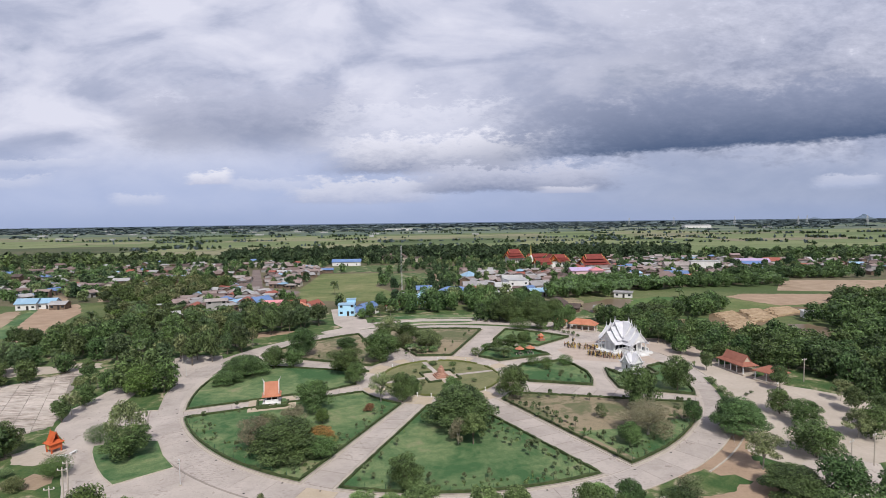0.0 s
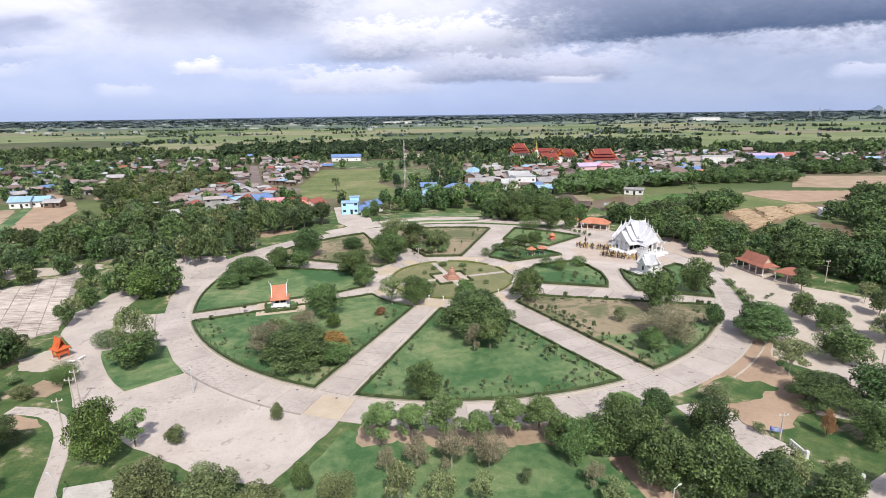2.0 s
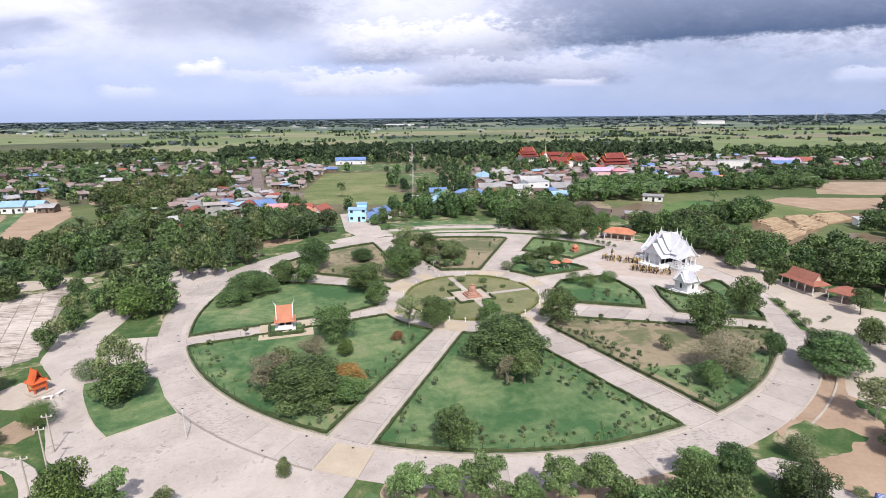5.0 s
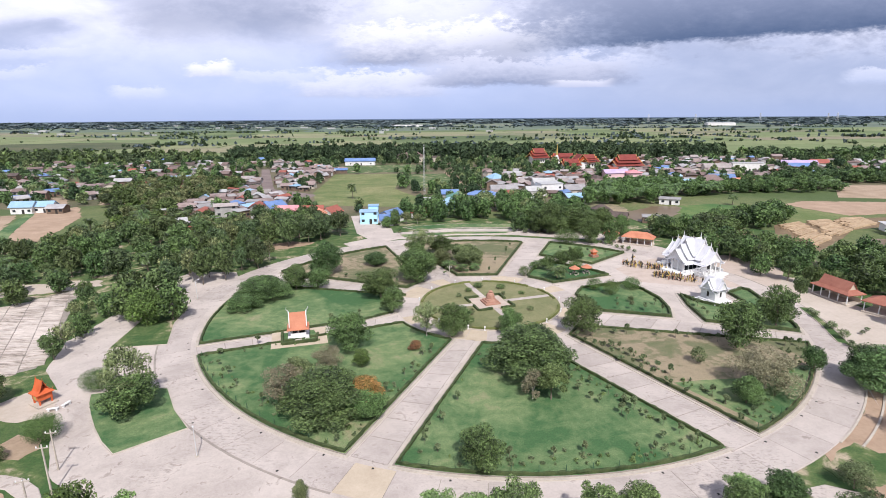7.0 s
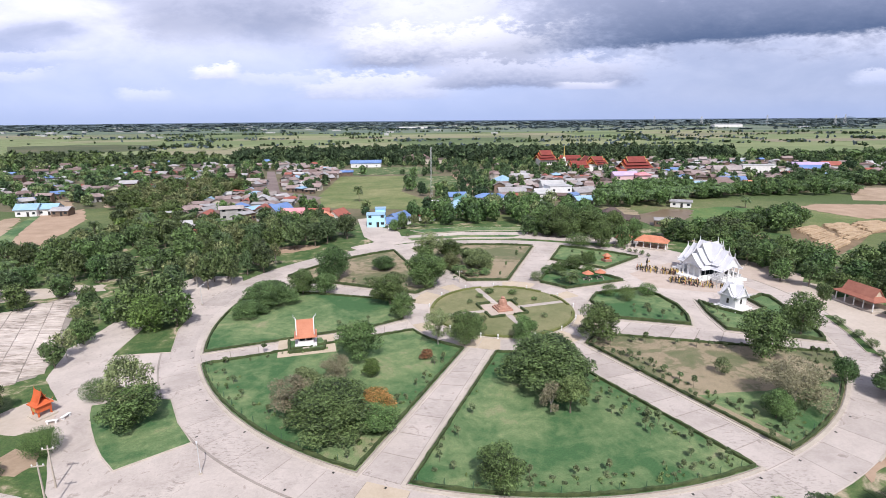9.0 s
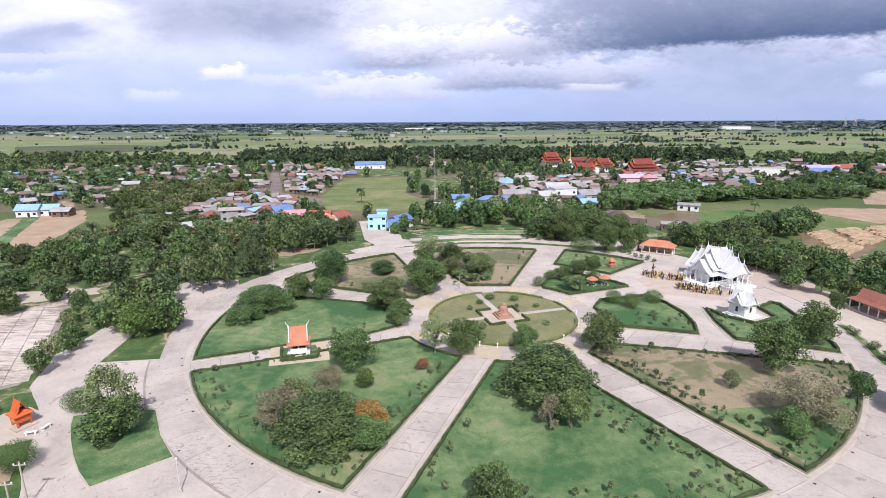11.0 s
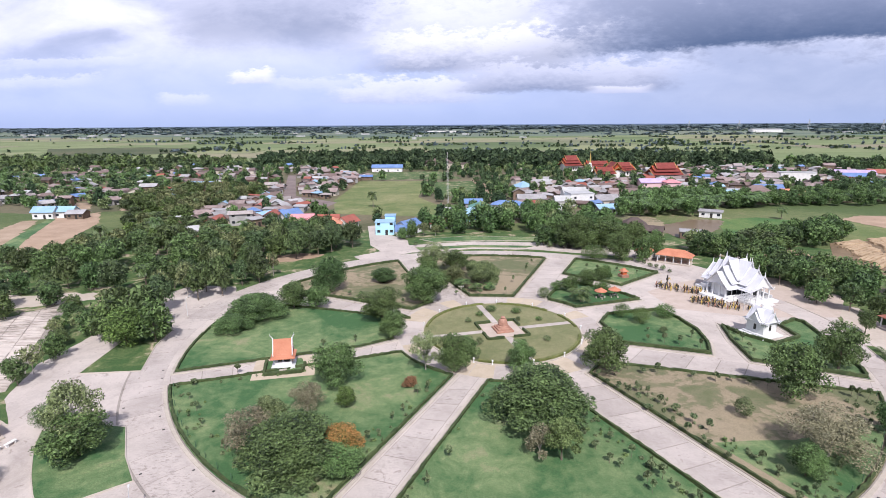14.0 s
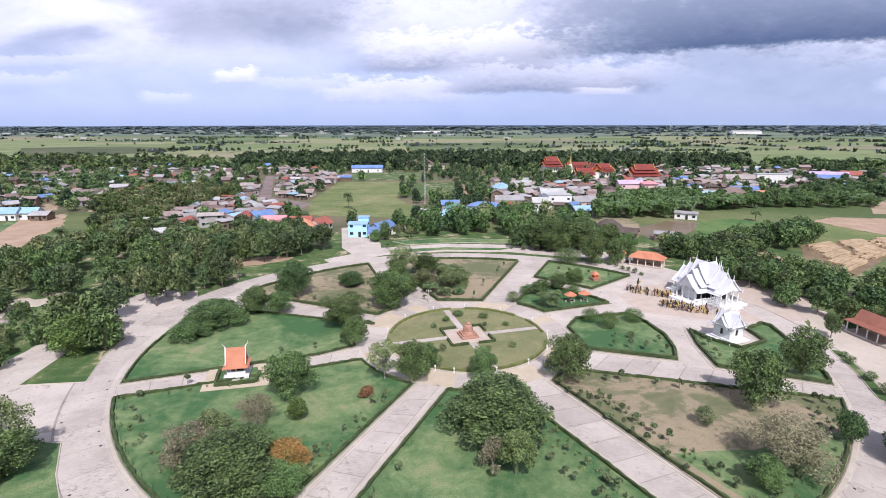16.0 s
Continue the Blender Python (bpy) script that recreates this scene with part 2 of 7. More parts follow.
def worn_concrete(name, dark, light, spots=0.62, vary=0.12, broken=0.60):
    """Old concrete: broad stains, grit, and patches where the surface has broken into dark pits and streaks."""
    m, t, bsdf = material(name)
    p = place(t)
    stain, mid, grit = noise_tex(t, p, 0.10, 5.0, 0.6, 0.6), noise_tex(t, p, 0.55, 6.0, 0.68, 0.8), noise_tex(t, p, 3.5, 5.0, 0.7)
    f = maths(t, "ADD", maths(t, "MULTIPLY", stain, 0.5), maths(t, "ADD", maths(t, "MULTIPLY", mid, 0.3), maths(t, "MULTIPLY", grit, 0.2)))
    col = ramp(t, f, [(0.36, dark), (0.56, light)])
    col = mix(t, 1.0, col, ramp(t, mid, [(spots - 0.02, (1, 1, 1)), (spots + 0.05, (0.66, 0.64, 0.63))]), "MULTIPLY")
    col = mix(t, 1.0, col, ramp(t, grit, [(0.66, (1, 1, 1)), (0.74, (0.72, 0.70, 0.68))]), "MULTIPLY")
    where = noise_tex(t, p, 0.045, 3.0, 0.6, 0.4)
    squeeze = t.nodes.new("ShaderNodeMapping")
    squeeze.inputs["Scale"].default_value, squeeze.inputs["Rotation"].default_value = (0.9, 2.2, 1.0), (0, 0, radians(-35))
    t.links.new(p, squeeze.inputs["Vector"])
    pits = noise_tex(t, squeeze.outputs[0], 1.3, 5.0, 0.7, 0.6)
    worn = maths(t, "MULTIPLY", ramp(t, where, [(broken - 0.10, (0, 0, 0)), (broken + 0.06, (1, 1, 1))]), ramp(t, pits, [(0.52, (0, 0, 0)), (0.64, (1, 1, 1))]))
    col = mix(t, maths(t, "MULTIPLY", worn, 0.75), col, (0.215, 0.190, 0.170))
    hsv = t.nodes.new("ShaderNodeHueSaturation")
    t.links.new(maths(t, "MULTIPLY_ADD", chance(t), vary, 1 - vary / 2), hsv.inputs["Value"])
    t.links.new(col, hsv.inputs["Color"])
    t.links.new(hsv.outputs[0], bsdf.inputs["Base Color"])
    bsdf.inputs["Roughness"].default_value = 0.92
    bump(t, bsdf, grit, 0.3, 0.03)
    return m


CONCRETE = worn_concrete("concrete", (0.345, 0.300, 0.270), (0.480, 0.424, 0.384), vary=0.16, broken=0.57)
CONCRETE_OLD = worn_concrete("concrete_stained", (0.360, 0.312, 0.280), (0.520, 0.460, 0.412), 0.60, 0.0, broken=0.66)
BED_JOINT = worn_concrete("concrete_joint_bed", (0.235, 0.205, 0.180), (0.330, 0.290, 0.255), 0.60, 0.0)
HEDGE_LIGHT = surface("yellow_clipped_leaves", (0.070, 0.090, 0.022), (0.190, 0.200, 0.070), 0.8, 7.0, 0.8, 1.0)
HEDGE = surface("clipped_leaves", (0.022, 0.040, 0.014), (0.085, 0.110, 0.040), 0.8, 7.0, 0.8, 1.0)
JOINT = surface("joint", (0.22, 0.195, 0.17), (0.34, 0.30, 0.26), 0.5, 5.0, 0.95, 0.2)
KERB = surface("kerb_stone", (0.36, 0.32, 0.27), (0.52, 0.46, 0.39), 0.4, 3.0, 0.9, 0.2)
BLOCK = surface("sandy_paving", (0.42, 0.345, 0.255), (0.53, 0.450, 0.345), 0.3, 2.5, 0.9, 0.2)
SOIL = surface("soil", (0.26, 0.19, 0.125), (0.43, 0.33, 0.24), 0.12, 1.6, 0.97, 0.4)
RED_SOIL = surface("red_soil", (0.285, 0.200, 0.135), (0.43, 0.315, 0.225), 0.15, 1.6, 0.97, 0.4)
PLOUGHED = surface("ploughed_soil", (0.30, 0.215, 0.13), (0.50, 0.375, 0.245), 0.2, 1.6, 0.97, 0.5)
SAND = surface("sand", (0.40, 0.34, 0.28), (0.53, 0.465, 0.395), 0.1, 1.2, 0.95, 0.25)
LAWN = grass("lawn", (0.052, 0.120, 0.043), (0.168, 0.226, 0.098), (0.275, 0.255, 0.150), 0.585)
LAWN_DRY = grass("dry_lawn", (0.130, 0.142, 0.070), (0.245, 0.205, 0.132), (0.300, 0.245, 0.162), 0.50)
LAWN_PALE = grass("pale_lawn", (0.145, 0.160, 0.070), (0.215, 0.210, 0.105), (0.260, 0.230, 0.130), 0.58)
RICE = grass("rice_field", (0.115, 0.155, 0.050), (0.200, 0.210, 0.090), (0.260, 0.250, 0.120), 0.60, 0.03)
WET = grass("wet_field", (0.060, 0.135, 0.038), (0.120, 0.180, 0.055), (0.19, 0.20, 0.085), 0.60, 0.03)
ROUGH = grass("rough_grass", (0.048, 0.098, 0.028), (0.120, 0.155, 0.058), (0.40, 0.33, 0.235), 0.56, 0.17)
GROUND = grass("open_ground", (0.075, 0.110, 0.036), (0.140, 0.165, 0.065), (0.23, 0.19, 0.115), 0.62, 0.012)
WHITE = surface("white_paint", (0.62, 0.62, 0.61), (0.74, 0.74, 0.73), 0.6, 6.0, 0.55, 0.05)
WHITE_ROOF = surface("white_roof_tile", (0.56, 0.56, 0.59), (0.68, 0.68, 0.71), 0.8, 5.0, 0.45, 0.15)
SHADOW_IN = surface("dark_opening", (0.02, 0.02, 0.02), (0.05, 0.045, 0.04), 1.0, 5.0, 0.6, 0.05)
ORANGE_TILE = surface("orange_roof_tile", (0.40, 0.15, 0.085), (0.54, 0.235, 0.14), 0.5, 5.0, 0.7, 0.3)
BROWN_TILE = surface("brown_roof_tile", (0.25, 0.095, 0.065), (0.37, 0.16, 0.11), 0.5, 5.0, 0.75, 0.3)
RED_TILE = surface("red_roof_tile", (0.15, 0.030, 0.025), (0.25, 0.058, 0.045), 0.5, 5.0, 0.7, 0.3)
VERMILION = surface("vermilion_paint", (0.48, 0.09, 0.03), (0.62, 0.15, 0.05), 0.8, 5.0, 0.6, 0.1)
GOLD = surface("gold_paint", (0.38, 0.27, 0.07), (0.58, 0.44, 0.15), 2.0, 8.0, 0.45, 0.1)
BLACK = surface("black_paint", (0.02, 0.02, 0.02), (0.05, 0.045, 0.04), 2.0, 8.0, 0.5, 0.1)
BRICK = surface("old_brick", (0.26, 0.13, 0.09), (0.44, 0.26, 0.19), 0.9, 6.0, 0.95, 0.6)
STEEL = surface("painted_steel", (0.45, 0.45, 0.45), (0.60, 0.60, 0.60), 1.0, 6.0, 0.5, 0.1)
POST_GREEN = surface("green_post", (0.05, 0.11, 0.06), (0.09, 0.16, 0.09), 2.0, 9.0, 0.7, 0.1)
BLUE = surface("blue_paint", (0.10, 0.16, 0.50), (0.16, 0.24, 0.62), 1.0, 6.0, 0.6, 0.1)
PINK = surface("pink_block", (0.41, 0.335, 0.28), (0.51, 0.425, 0.36), 0.5, 3.0, 0.9, 0.2)
GLASS, _t, _b = material("window_glass")
_b.inputs["Base Color"].default_value = (0.03, 0.035, 0.04, 1)
_b.inputs["Roughness"].default_value = 0.12
WATER, _t, _b = material("pond_water")
_t.links.new(ramp(_t, noise_tex(_t, place(_t), 0.06), [(0.3, (0.15, 0.11, 0.07)), (0.7, (0.19, 0.145, 0.095))]), _b.inputs["Base Color"])
_b.inputs["Roughness"].default_value = 0.3
_b.inputs["Specular IOR Level"].default_value = 0.06
bump(_t, _b, noise_tex(_t, place(_t), 0.8), 0.06, 0.05)


# ---------------------------------------------------------------- building tools
def mesh(name, verts, faces, mats, slots=None):
    me = bpy.data.meshes.new(name)
    me.from_pydata([tuple(map(float, v)) for v in verts], [], faces)
    for m in mats if isinstance(mats, (list, tuple)) else [mats]:
        me.materials.append(m)
    if slots is not None:
        me.polygons.foreach_set("material_index", slots)
    me.update()
    return me


def part(name, shape, mat, parent, label=""):
    """Links a mesh, or a bmesh, as one object under a thing or a part."""
    if isinstance(shape, bmesh.types.BMesh):
        me = bpy.data.meshes.new(name)
        shape.to_mesh(me)
        shape.free()
        me.materials.append(mat)
        shape = me
    ob = new(name, shape)
    ob.parent = parent
    return tagged(ob, label)


def thing(name, m, label, category, group="", kind=""):
    ob = new(name)
    ob.matrix_basis = m
    return tagged(ob, label, category, group, kind)


def box(sx, sy, sz, x=0, y=0, z=0, rz=0, bm=None, soft=0.0):
    """A block that stands on z, its edges a little rounded."""
    made = bm or bmesh.new()
    r = bmesh.ops.create_cube(made, size=1, matrix=pose(x, y, z + sz / 2, 0, 0, rz) @ Matrix.Diagonal((sx, sy, sz, 1)))
    if soft:
        bmesh.ops.bevel(made, geom=list({e for v in r["verts"] for e in v.link_edges}), offset=soft, segments=1, affect="EDGES")
    return made


def prism(points, z0, z1, bm=None):
    """A flat plate with the given outline."""
    made = bm or bmesh.new()
    area = sum(a[0] * b[1] - b[0] * a[1] for a, b in zip(points, points[1:] + points[:1]))
    pts = points if area > 0 else points[::-1]
    low = [made.verts.new((p[0], p[1], z0)) for p in pts]
    top = [made.verts.new((p[0], p[1], z1)) for p in pts]
    for i in range(len(pts)):
        j = (i + 1) % len(pts)
        made.faces.new((low[i], low[j], top[j], top[i]))
    for tri in geometry.tessellate_polygon([[Vector((p[0], p[1], 0)) for p in pts]]):
        f = made.faces.new([top[k] for k in tri])
        f.normal_update()
        if f.normal.z < 0:
            f.normal_flip()
    return made


def tube(bm, a, b, ra, rb, sides=6):
    a, b = Vector(a), Vector(b)
    ax = (b - a).normalized()
    u = ax.orthogonal().normalized()
    w = ax.cross(u)
    rings = []
    for p, r in ((a, ra), (b, rb)):
        rings.append([bm.verts.new(p + r * (math.cos(k * 2 * math.pi / sides) * u + math.sin(k * 2 * math.pi / sides) * w)) for k in range(sides)])
    for k in range(sides):
        bm.faces.new((rings[0][k], rings[0][(k + 1) % sides], rings[1][(k + 1) % sides], rings[1][k]))
    bm.faces.new(rings[1])
    return bm


def lathe(profile, sides=16, bm=None, centre=(0, 0, 0)):
    made = bm or bmesh.new()
    rings = [[made.verts.new((centre[0] + r * math.cos(2 * math.pi * k / sides), centre[1] + r * math.sin(2 * math.pi * k / sides), centre[2] + z)) for k in range(sides)] for r, z in profile]
    for lo, hi in zip(rings, rings[1:]):
        for k in range(sides):
            made.faces.new((lo[k], lo[(k + 1) % sides], hi[(k + 1) % sides], hi[k]))
    made.faces.new(rings[-1])
    return made


def arc(c, r, a0, a1, step=2.0):
    n = max(2, int(abs(a1 - a0) / step) + 1)
    return [(c[0] + r * math.cos(radians(a)), c[1] + r * math.sin(radians(a))) for a in np.linspace(a0, a1, n)]


def even(line, gap, closed=False):
    """The line cut into steps of about gap."""
    pts = line + line[:1] if closed else line
    out = []
    for a, b in zip(pts, pts[1:]):
        n = max(1, round(math.dist(a, b) / gap))
        out += [(a[0] + (b[0] - a[0]) * k / n, a[1] + (b[1] - a[1]) * k / n) for k in range(n)]
    return out if closed else out + [pts[-1]]


def inset(points, d):
    """The outline moved inwards by d."""
    area = sum(a[0] * b[1] - b[0] * a[1] for a, b in zip(points, points[1:] + points[:1]))
    pts = points if area > 0 else points[::-1]
    out = []
    for i, p in enumerate(pts):
        a, b = Vector(pts[i - 1]), Vector(pts[(i + 1) % len(pts)])
        p = Vector(p)
        e1, e2 = (p - a).normalized(), (b - p).normalized()
        n1, n2 = Vector((-e1.y, e1.x)), Vector((-e2.y, e2.x))
        n = (n1 + n2).normalized()
        out.append(tuple(p + n * d / max(0.35, n.dot(n1))))
    return out


def strip(line, width, z0, z1, closed=False, jitter=0.0, bm=None, rng=None):
    """A bar of rectangular section along a line."""
    made = bm or bmesh.new()
    n, rows = len(line), []
    for i, p in enumerate(line):
        a = Vector(line[i - 1] if i or closed else p)
        b = Vector(line[(i + 1) % n] if i < n - 1 or closed else p)
        d = (b - a).normalized()
        s = Vector((-d.y, d.x)) * width / 2
        j = (lambda: rng.uniform(-jitter, jitter)) if jitter else (lambda: 0.0)
        rows.append([made.verts.new((p[0] + s.x * q + j(), p[1] + s.y * q + j(), z + (j() if z == z1 else 0))) for q, z in ((-1, z0), (-0.9, z1), (0.9, z1), (1, z0))])
    pairs = list(zip(rows, rows[1:])) + ([(rows[-1], rows[0])] if closed else [])
    for a, b in pairs:
        for k in range(3):
            made.faces.new((a[k], a[k + 1], b[k + 1], b[k]))
    if not closed:
        made.faces.new(rows[0])
        made.faces.new(rows[-1][::-1])
    for f in made.faces:
        f.normal_update()
    if sum(f.normal.z * f.calc_area() for f in made.faces) < 0:
        bmesh.ops.reverse_faces(made, faces=made.faces)
    return made


def ragged(points, reach, gap=1.2, seed=0.0):
    """The outline with small uneven bays, as worn ground has them."""
    out = []
    for x, y in even(points, gap, True):
        v = Vector((x * 0.35, y * 0.35, seed))
        out.append((x + reach * noise.noise(v) + 0.5 * reach * noise.noise(v * 3.1), y + reach * noise.noise(v + Vector((9, 4, 2))) + 0.5 * reach * noise.noise(v * 3.1 + Vector((3, 8, 1)))))
    return out


def inside(p, poly):
    hit = False
    for (x0, y0), (x1, y1) in zip(poly, poly[1:] + poly[:1]):
        if (y0 > p[1]) != (y1 > p[1]) and p[0] < x0 + (p[1] - y0) * (x1 - x0) / (y1 - y0):
            hit = not hit
    return hit


# ---------------------------------------------------------------- plants
def leaves(rng, lobes, count, size, long=1.0, droop=0.0):
    """Small folded leaf sprays on the outside of a heap of lobes; arrays of corners and faces."""
    c, r = np.array([l[:3] for l in lobes]), np.array([l[3:6] for l in lobes])
    weight = (r[:, 0] * r[:, 2]) ** 1.0
    got_p, got_d = [], []
    have = 0
    while have < count:
        k = rng.choice(len(lobes), count, p=weight / weight.sum())
        d = rng.normal(size=(count, 3))
        d[:, 2] += 0.25
        d /= np.linalg.norm(d, axis=1, keepdims=True)
        p = c[k] + r[k] * d * (0.50 + 0.68 * rng.uniform(0, 1, (count, 1)) ** 0.6)
        q = (p[:, None] - c[None]) / r[None]
        deep = (np.linalg.norm(q, axis=2) < 0.48).any(1)
        got_p.append(p[~deep]), got_d.append(d[~deep])
        have += (~deep).sum()
    p, d = np.concatenate(got_p)[:count], np.concatenate(got_d)[:count]
    n = d * 0.75 + rng.normal(size=d.shape) * 0.62 + (0, 0, 0.30)
    n /= np.linalg.norm(n, axis=1, keepdims=True)
    t = np.cross(n, rng.normal(size=n.shape))
    t /= np.linalg.norm(t, axis=1, keepdims=True)
    b = np.cross(n, t)
    s = size * rng.uniform(0.6, 1.35, (count, 1))
    t, b = t * s * long, b * s * 0.62
    verts = np.stack([p - t - b * 0.4, p + t * rng.uniform(0.5, 1.2, (count, 1)) - n * s * 0.15, p + b * rng.uniform(0.9, 1.5, (count, 1))], 1).reshape(-1, 3)
    verts[:, 2] -= droop * rng.uniform(0, 1, len(verts)) * size
    return verts, np.arange(count * 3).reshape(-1, 3)


def leaf_mesh(name, verts, faces, mats, slots=None):
    me = bpy.data.meshes.new(name)
    n = len(faces)
    me.vertices.add(len(verts))
    me.vertices.foreach_set("co", np.asarray(verts, np.float32).ravel())
    me.loops.add(n * 3)
    me.loops.foreach_set("vertex_index", np.asarray(faces, np.int32).ravel())
    me.polygons.add(n)
    me.polygons.foreach_set("loop_start", np.arange(0, n * 3, 3, dtype=np.int32))
    for m in mats:
        me.materials.append(m)
    if slots is not None:
        me.polygons.foreach_set("material_index", np.asarray(slots, np.int32))
    me.update(calc_edges=True)
    return me


def crown_lobes(rng, kind):
    """Lobes of a crown one high and one wide, standing on the origin."""
    lobes = []
    low, flat, n, spread = {"umbr": (0.10, 0.62, 34, 0.39), "light": (0.26, 0.8, 26, 0.37), "dry": (0.10, 0.75, 22, 0.36), "tall": (0.24, 0.8, 22, 0.36), "layer": (0.10, 0.45, 9, 0.32),
                            "bush": (0.08, 0.8, 8, 0.30), "sapling": (0.55, 0.6, 5, 0.26), "round": (0.06, 1.0, 1, 0.0), "dark": (0.03, 0.9, 26, 0.33)}.get(kind, (0.05, 0.85, 30, 0.37))
    if kind == "round":
        return [(0, 0, 0.54, 0.47, 0.47, 0.45), (0.10, 0.05, 0.52, 0.38, 0.40, 0.40), (-0.1, -0.06, 0.5, 0.38, 0.38, 0.40)]
    mid, half = (1 + low) / 2, (1 - low) / 2
    for i in range(n):
        a = i * 2.4 + rng.uniform(-0.4, 0.4)
        f = math.sqrt((i + 0.5) / n)
        rad = rng.uniform(0.07, 0.13) if kind == "light" else rng.uniform(0.09, 0.18)
        if kind == "umbr":
            z = 0.84 - 0.62 * f ** 2.2 + rng.uniform(-0.05, 0.05)
        else:
            z = mid + half * rng.uniform(-0.85, 0.78) * (1 - 0.30 * f)
        lobes.append((math.cos(a) * f * spread, math.sin(a) * f * spread, min(z, 1 - rad * flat), rad, rad, rad * flat))
    lobes.append((0, 0, mid + half * 0.45, 0.24, 0.24, half * 0.5))
    if kind not in ("light", "dry", "sapling"):
        lobes.append((0, 0, mid - half * 0.1, 0.30, 0.30, half * 0.7))
    return lobes


def branches(rng, lobes, thick, sides=5):
    bm = bmesh.new()
    fork = Vector((rng.uniform(-0.02, 0.02), rng.uniform(-0.02, 0.02), 0.26))
    tube(bm, (0, 0, -0.01), fork, thick, thick * 0.72, sides + 2)
    for l in lobes[:9]:
        mid = fork.lerp(Vector(l[:3]), 0.5) + Vector((rng.uniform(-0.03, 0.03), rng.uniform(-0.03, 0.03), 0.03))
        tube(bm, fork, mid, thick * 0.55, thick * 0.33, sides)
        tube(bm, mid, l[:3], thick * 0.33, thick * 0.12, sides)
        for _ in range(2):
            tip = Vector(l[:3]) + Vector((rng.normal(), rng.normal(), abs(rng.normal()))).normalized() * l[3] * 0.9
            tube(bm, mid.lerp(Vector(l[:3]), 0.7), tip, thick * 0.16, thick * 0.05, 3)
    me = bpy.data.meshes.new("trunk")
    bm.to_mesh(me)
    bm.free()
    return me


def stem(rng):
    """The single thin stem of a sapling."""
    bm = bmesh.new()
    tube(bm, (0, 0, -0.01), (rng.uniform(-0.06, 0.06), rng.uniform(-0.06, 0.06), 0.8), 0.022, 0.012, 5)
    me = bpy.data.meshes.new("trunk")
    bm.to_mesh(me)
    bm.free()
    return me


def palm_shapes(rng, tall=0.62, fronds=22, sides=7):
    """A feather palm one high: trunk and arching fronds of narrow leaflets."""
    bm = bmesh.new()
    lean = Vector((rng.uniform(-0.05, 0.05), rng.uniform(-0.05, 0.05), tall))
    last = Vector((0, 0, -0.01))
    for k in range(1, 7):
        f = k / 6
        at = Vector((lean.x * f * f, lean.y * f * f, tall * f))
        tube(bm, last, at, 0.030 - 0.012 * (k - 1) / 6, 0.030 - 0.012 * f, sides)
        last = at
    trunk = bpy.data.meshes.new("trunk")
    bm.to_mesh(trunk)
    bm.free()
    verts, faces = [], []
    for i in range(fronds):
        a = i * 2.399 + rng.uniform(-0.2, 0.2)
        rise = rng.uniform(-0.15, 1.15)
        out = Vector((math.cos(a), math.sin(a), 0))
        length = rng.uniform(0.40, 0.52)
        p, d = Vector(lean), (out + Vector((0, 0, rise))).normalized()
        side = out.cross(Vector((0, 0, 1)))
        for s in range(9):
            q = p + d * length / 9
            d = (d + Vector((0, 0, -0.17))).normalized()
            wide = 0.17 * math.sin(math.pi * (s + 1.2) / 10.5)
            for sign in (-1, 1):
                tip = (p + q) / 2 + side * sign * wide + d * wide * 0.7 + Vector((0, 0, -wide * 0.45))
                base = len(verts)
                verts += [p, p.lerp(q, 0.9), tip]
                faces.append([base, base + 1, base + 2])
            p = q
    return trunk, verts, faces


SHAPES = {}
DETAIL = {"big": (19000, 0.0185), "near": (10500, 0.0235), "slim": (5000, 0.033), "mid": (1900, 0.052), "wide": (1150, 0.068), "far": (270, 0.138), "back": (150, 0.19)}
THICK = {"sapling": 0.022, "umbr": 0.030, "light": 0.020, "bush": 0.012, "round": 0.02}
COUNT = {"fresh": 0.7, "sapling": 0.11, "light": 0.42, "dry": 0.60, "bush": 0.35, "round": 1.0, "layer": 0.6, "rust": 0.5, "umbr": 1.25}


def shapes(kind, level, number):
    """The trunk and crown meshes of one kind of plant, made once."""
    key = (kind, level, number)
    if key not in SHAPES:
        rng = np.random.default_rng(sum(map(ord, kind + level)) * 7 + number)
        if kind == "palm":
            trunk, v, f = palm_shapes(rng, 0.60 if level not in ("near", "slim", "big") else 0.45)
        else:
            form = {"fresh": "light", "flame": "umbr", "rust": "bush", "olive": "leafy", "bright": "leafy", "shade": "tall"}.get(kind, kind)
            lobes = crown_lobes(rng, form)
            count, size = DETAIL[level]
            if kind == "round":
                size *= 0.72
            if kind == "sapling":
                size *= 2.2
            if kind == "dry":
                size *= 0.85
            v, f = leaves(rng, lobes, int(count * COUNT.get(kind, 1.0)), size)
            trunk = stem(rng) if kind == "sapling" else branches(rng, lobes, THICK.get(kind, 0.026))
            v = np.asarray(v)
            v[:, 2] = np.maximum(v[:, 2], 0.02)
        trunk.materials.append(BARK_PALE if kind in ("light", "dry") else BARK)
        SHAPES[key] = (trunk, leaf_mesh("crown", np.array([tuple(x) for x in v]), f, [LEAF[kind]]))
    return SHAPES[key]


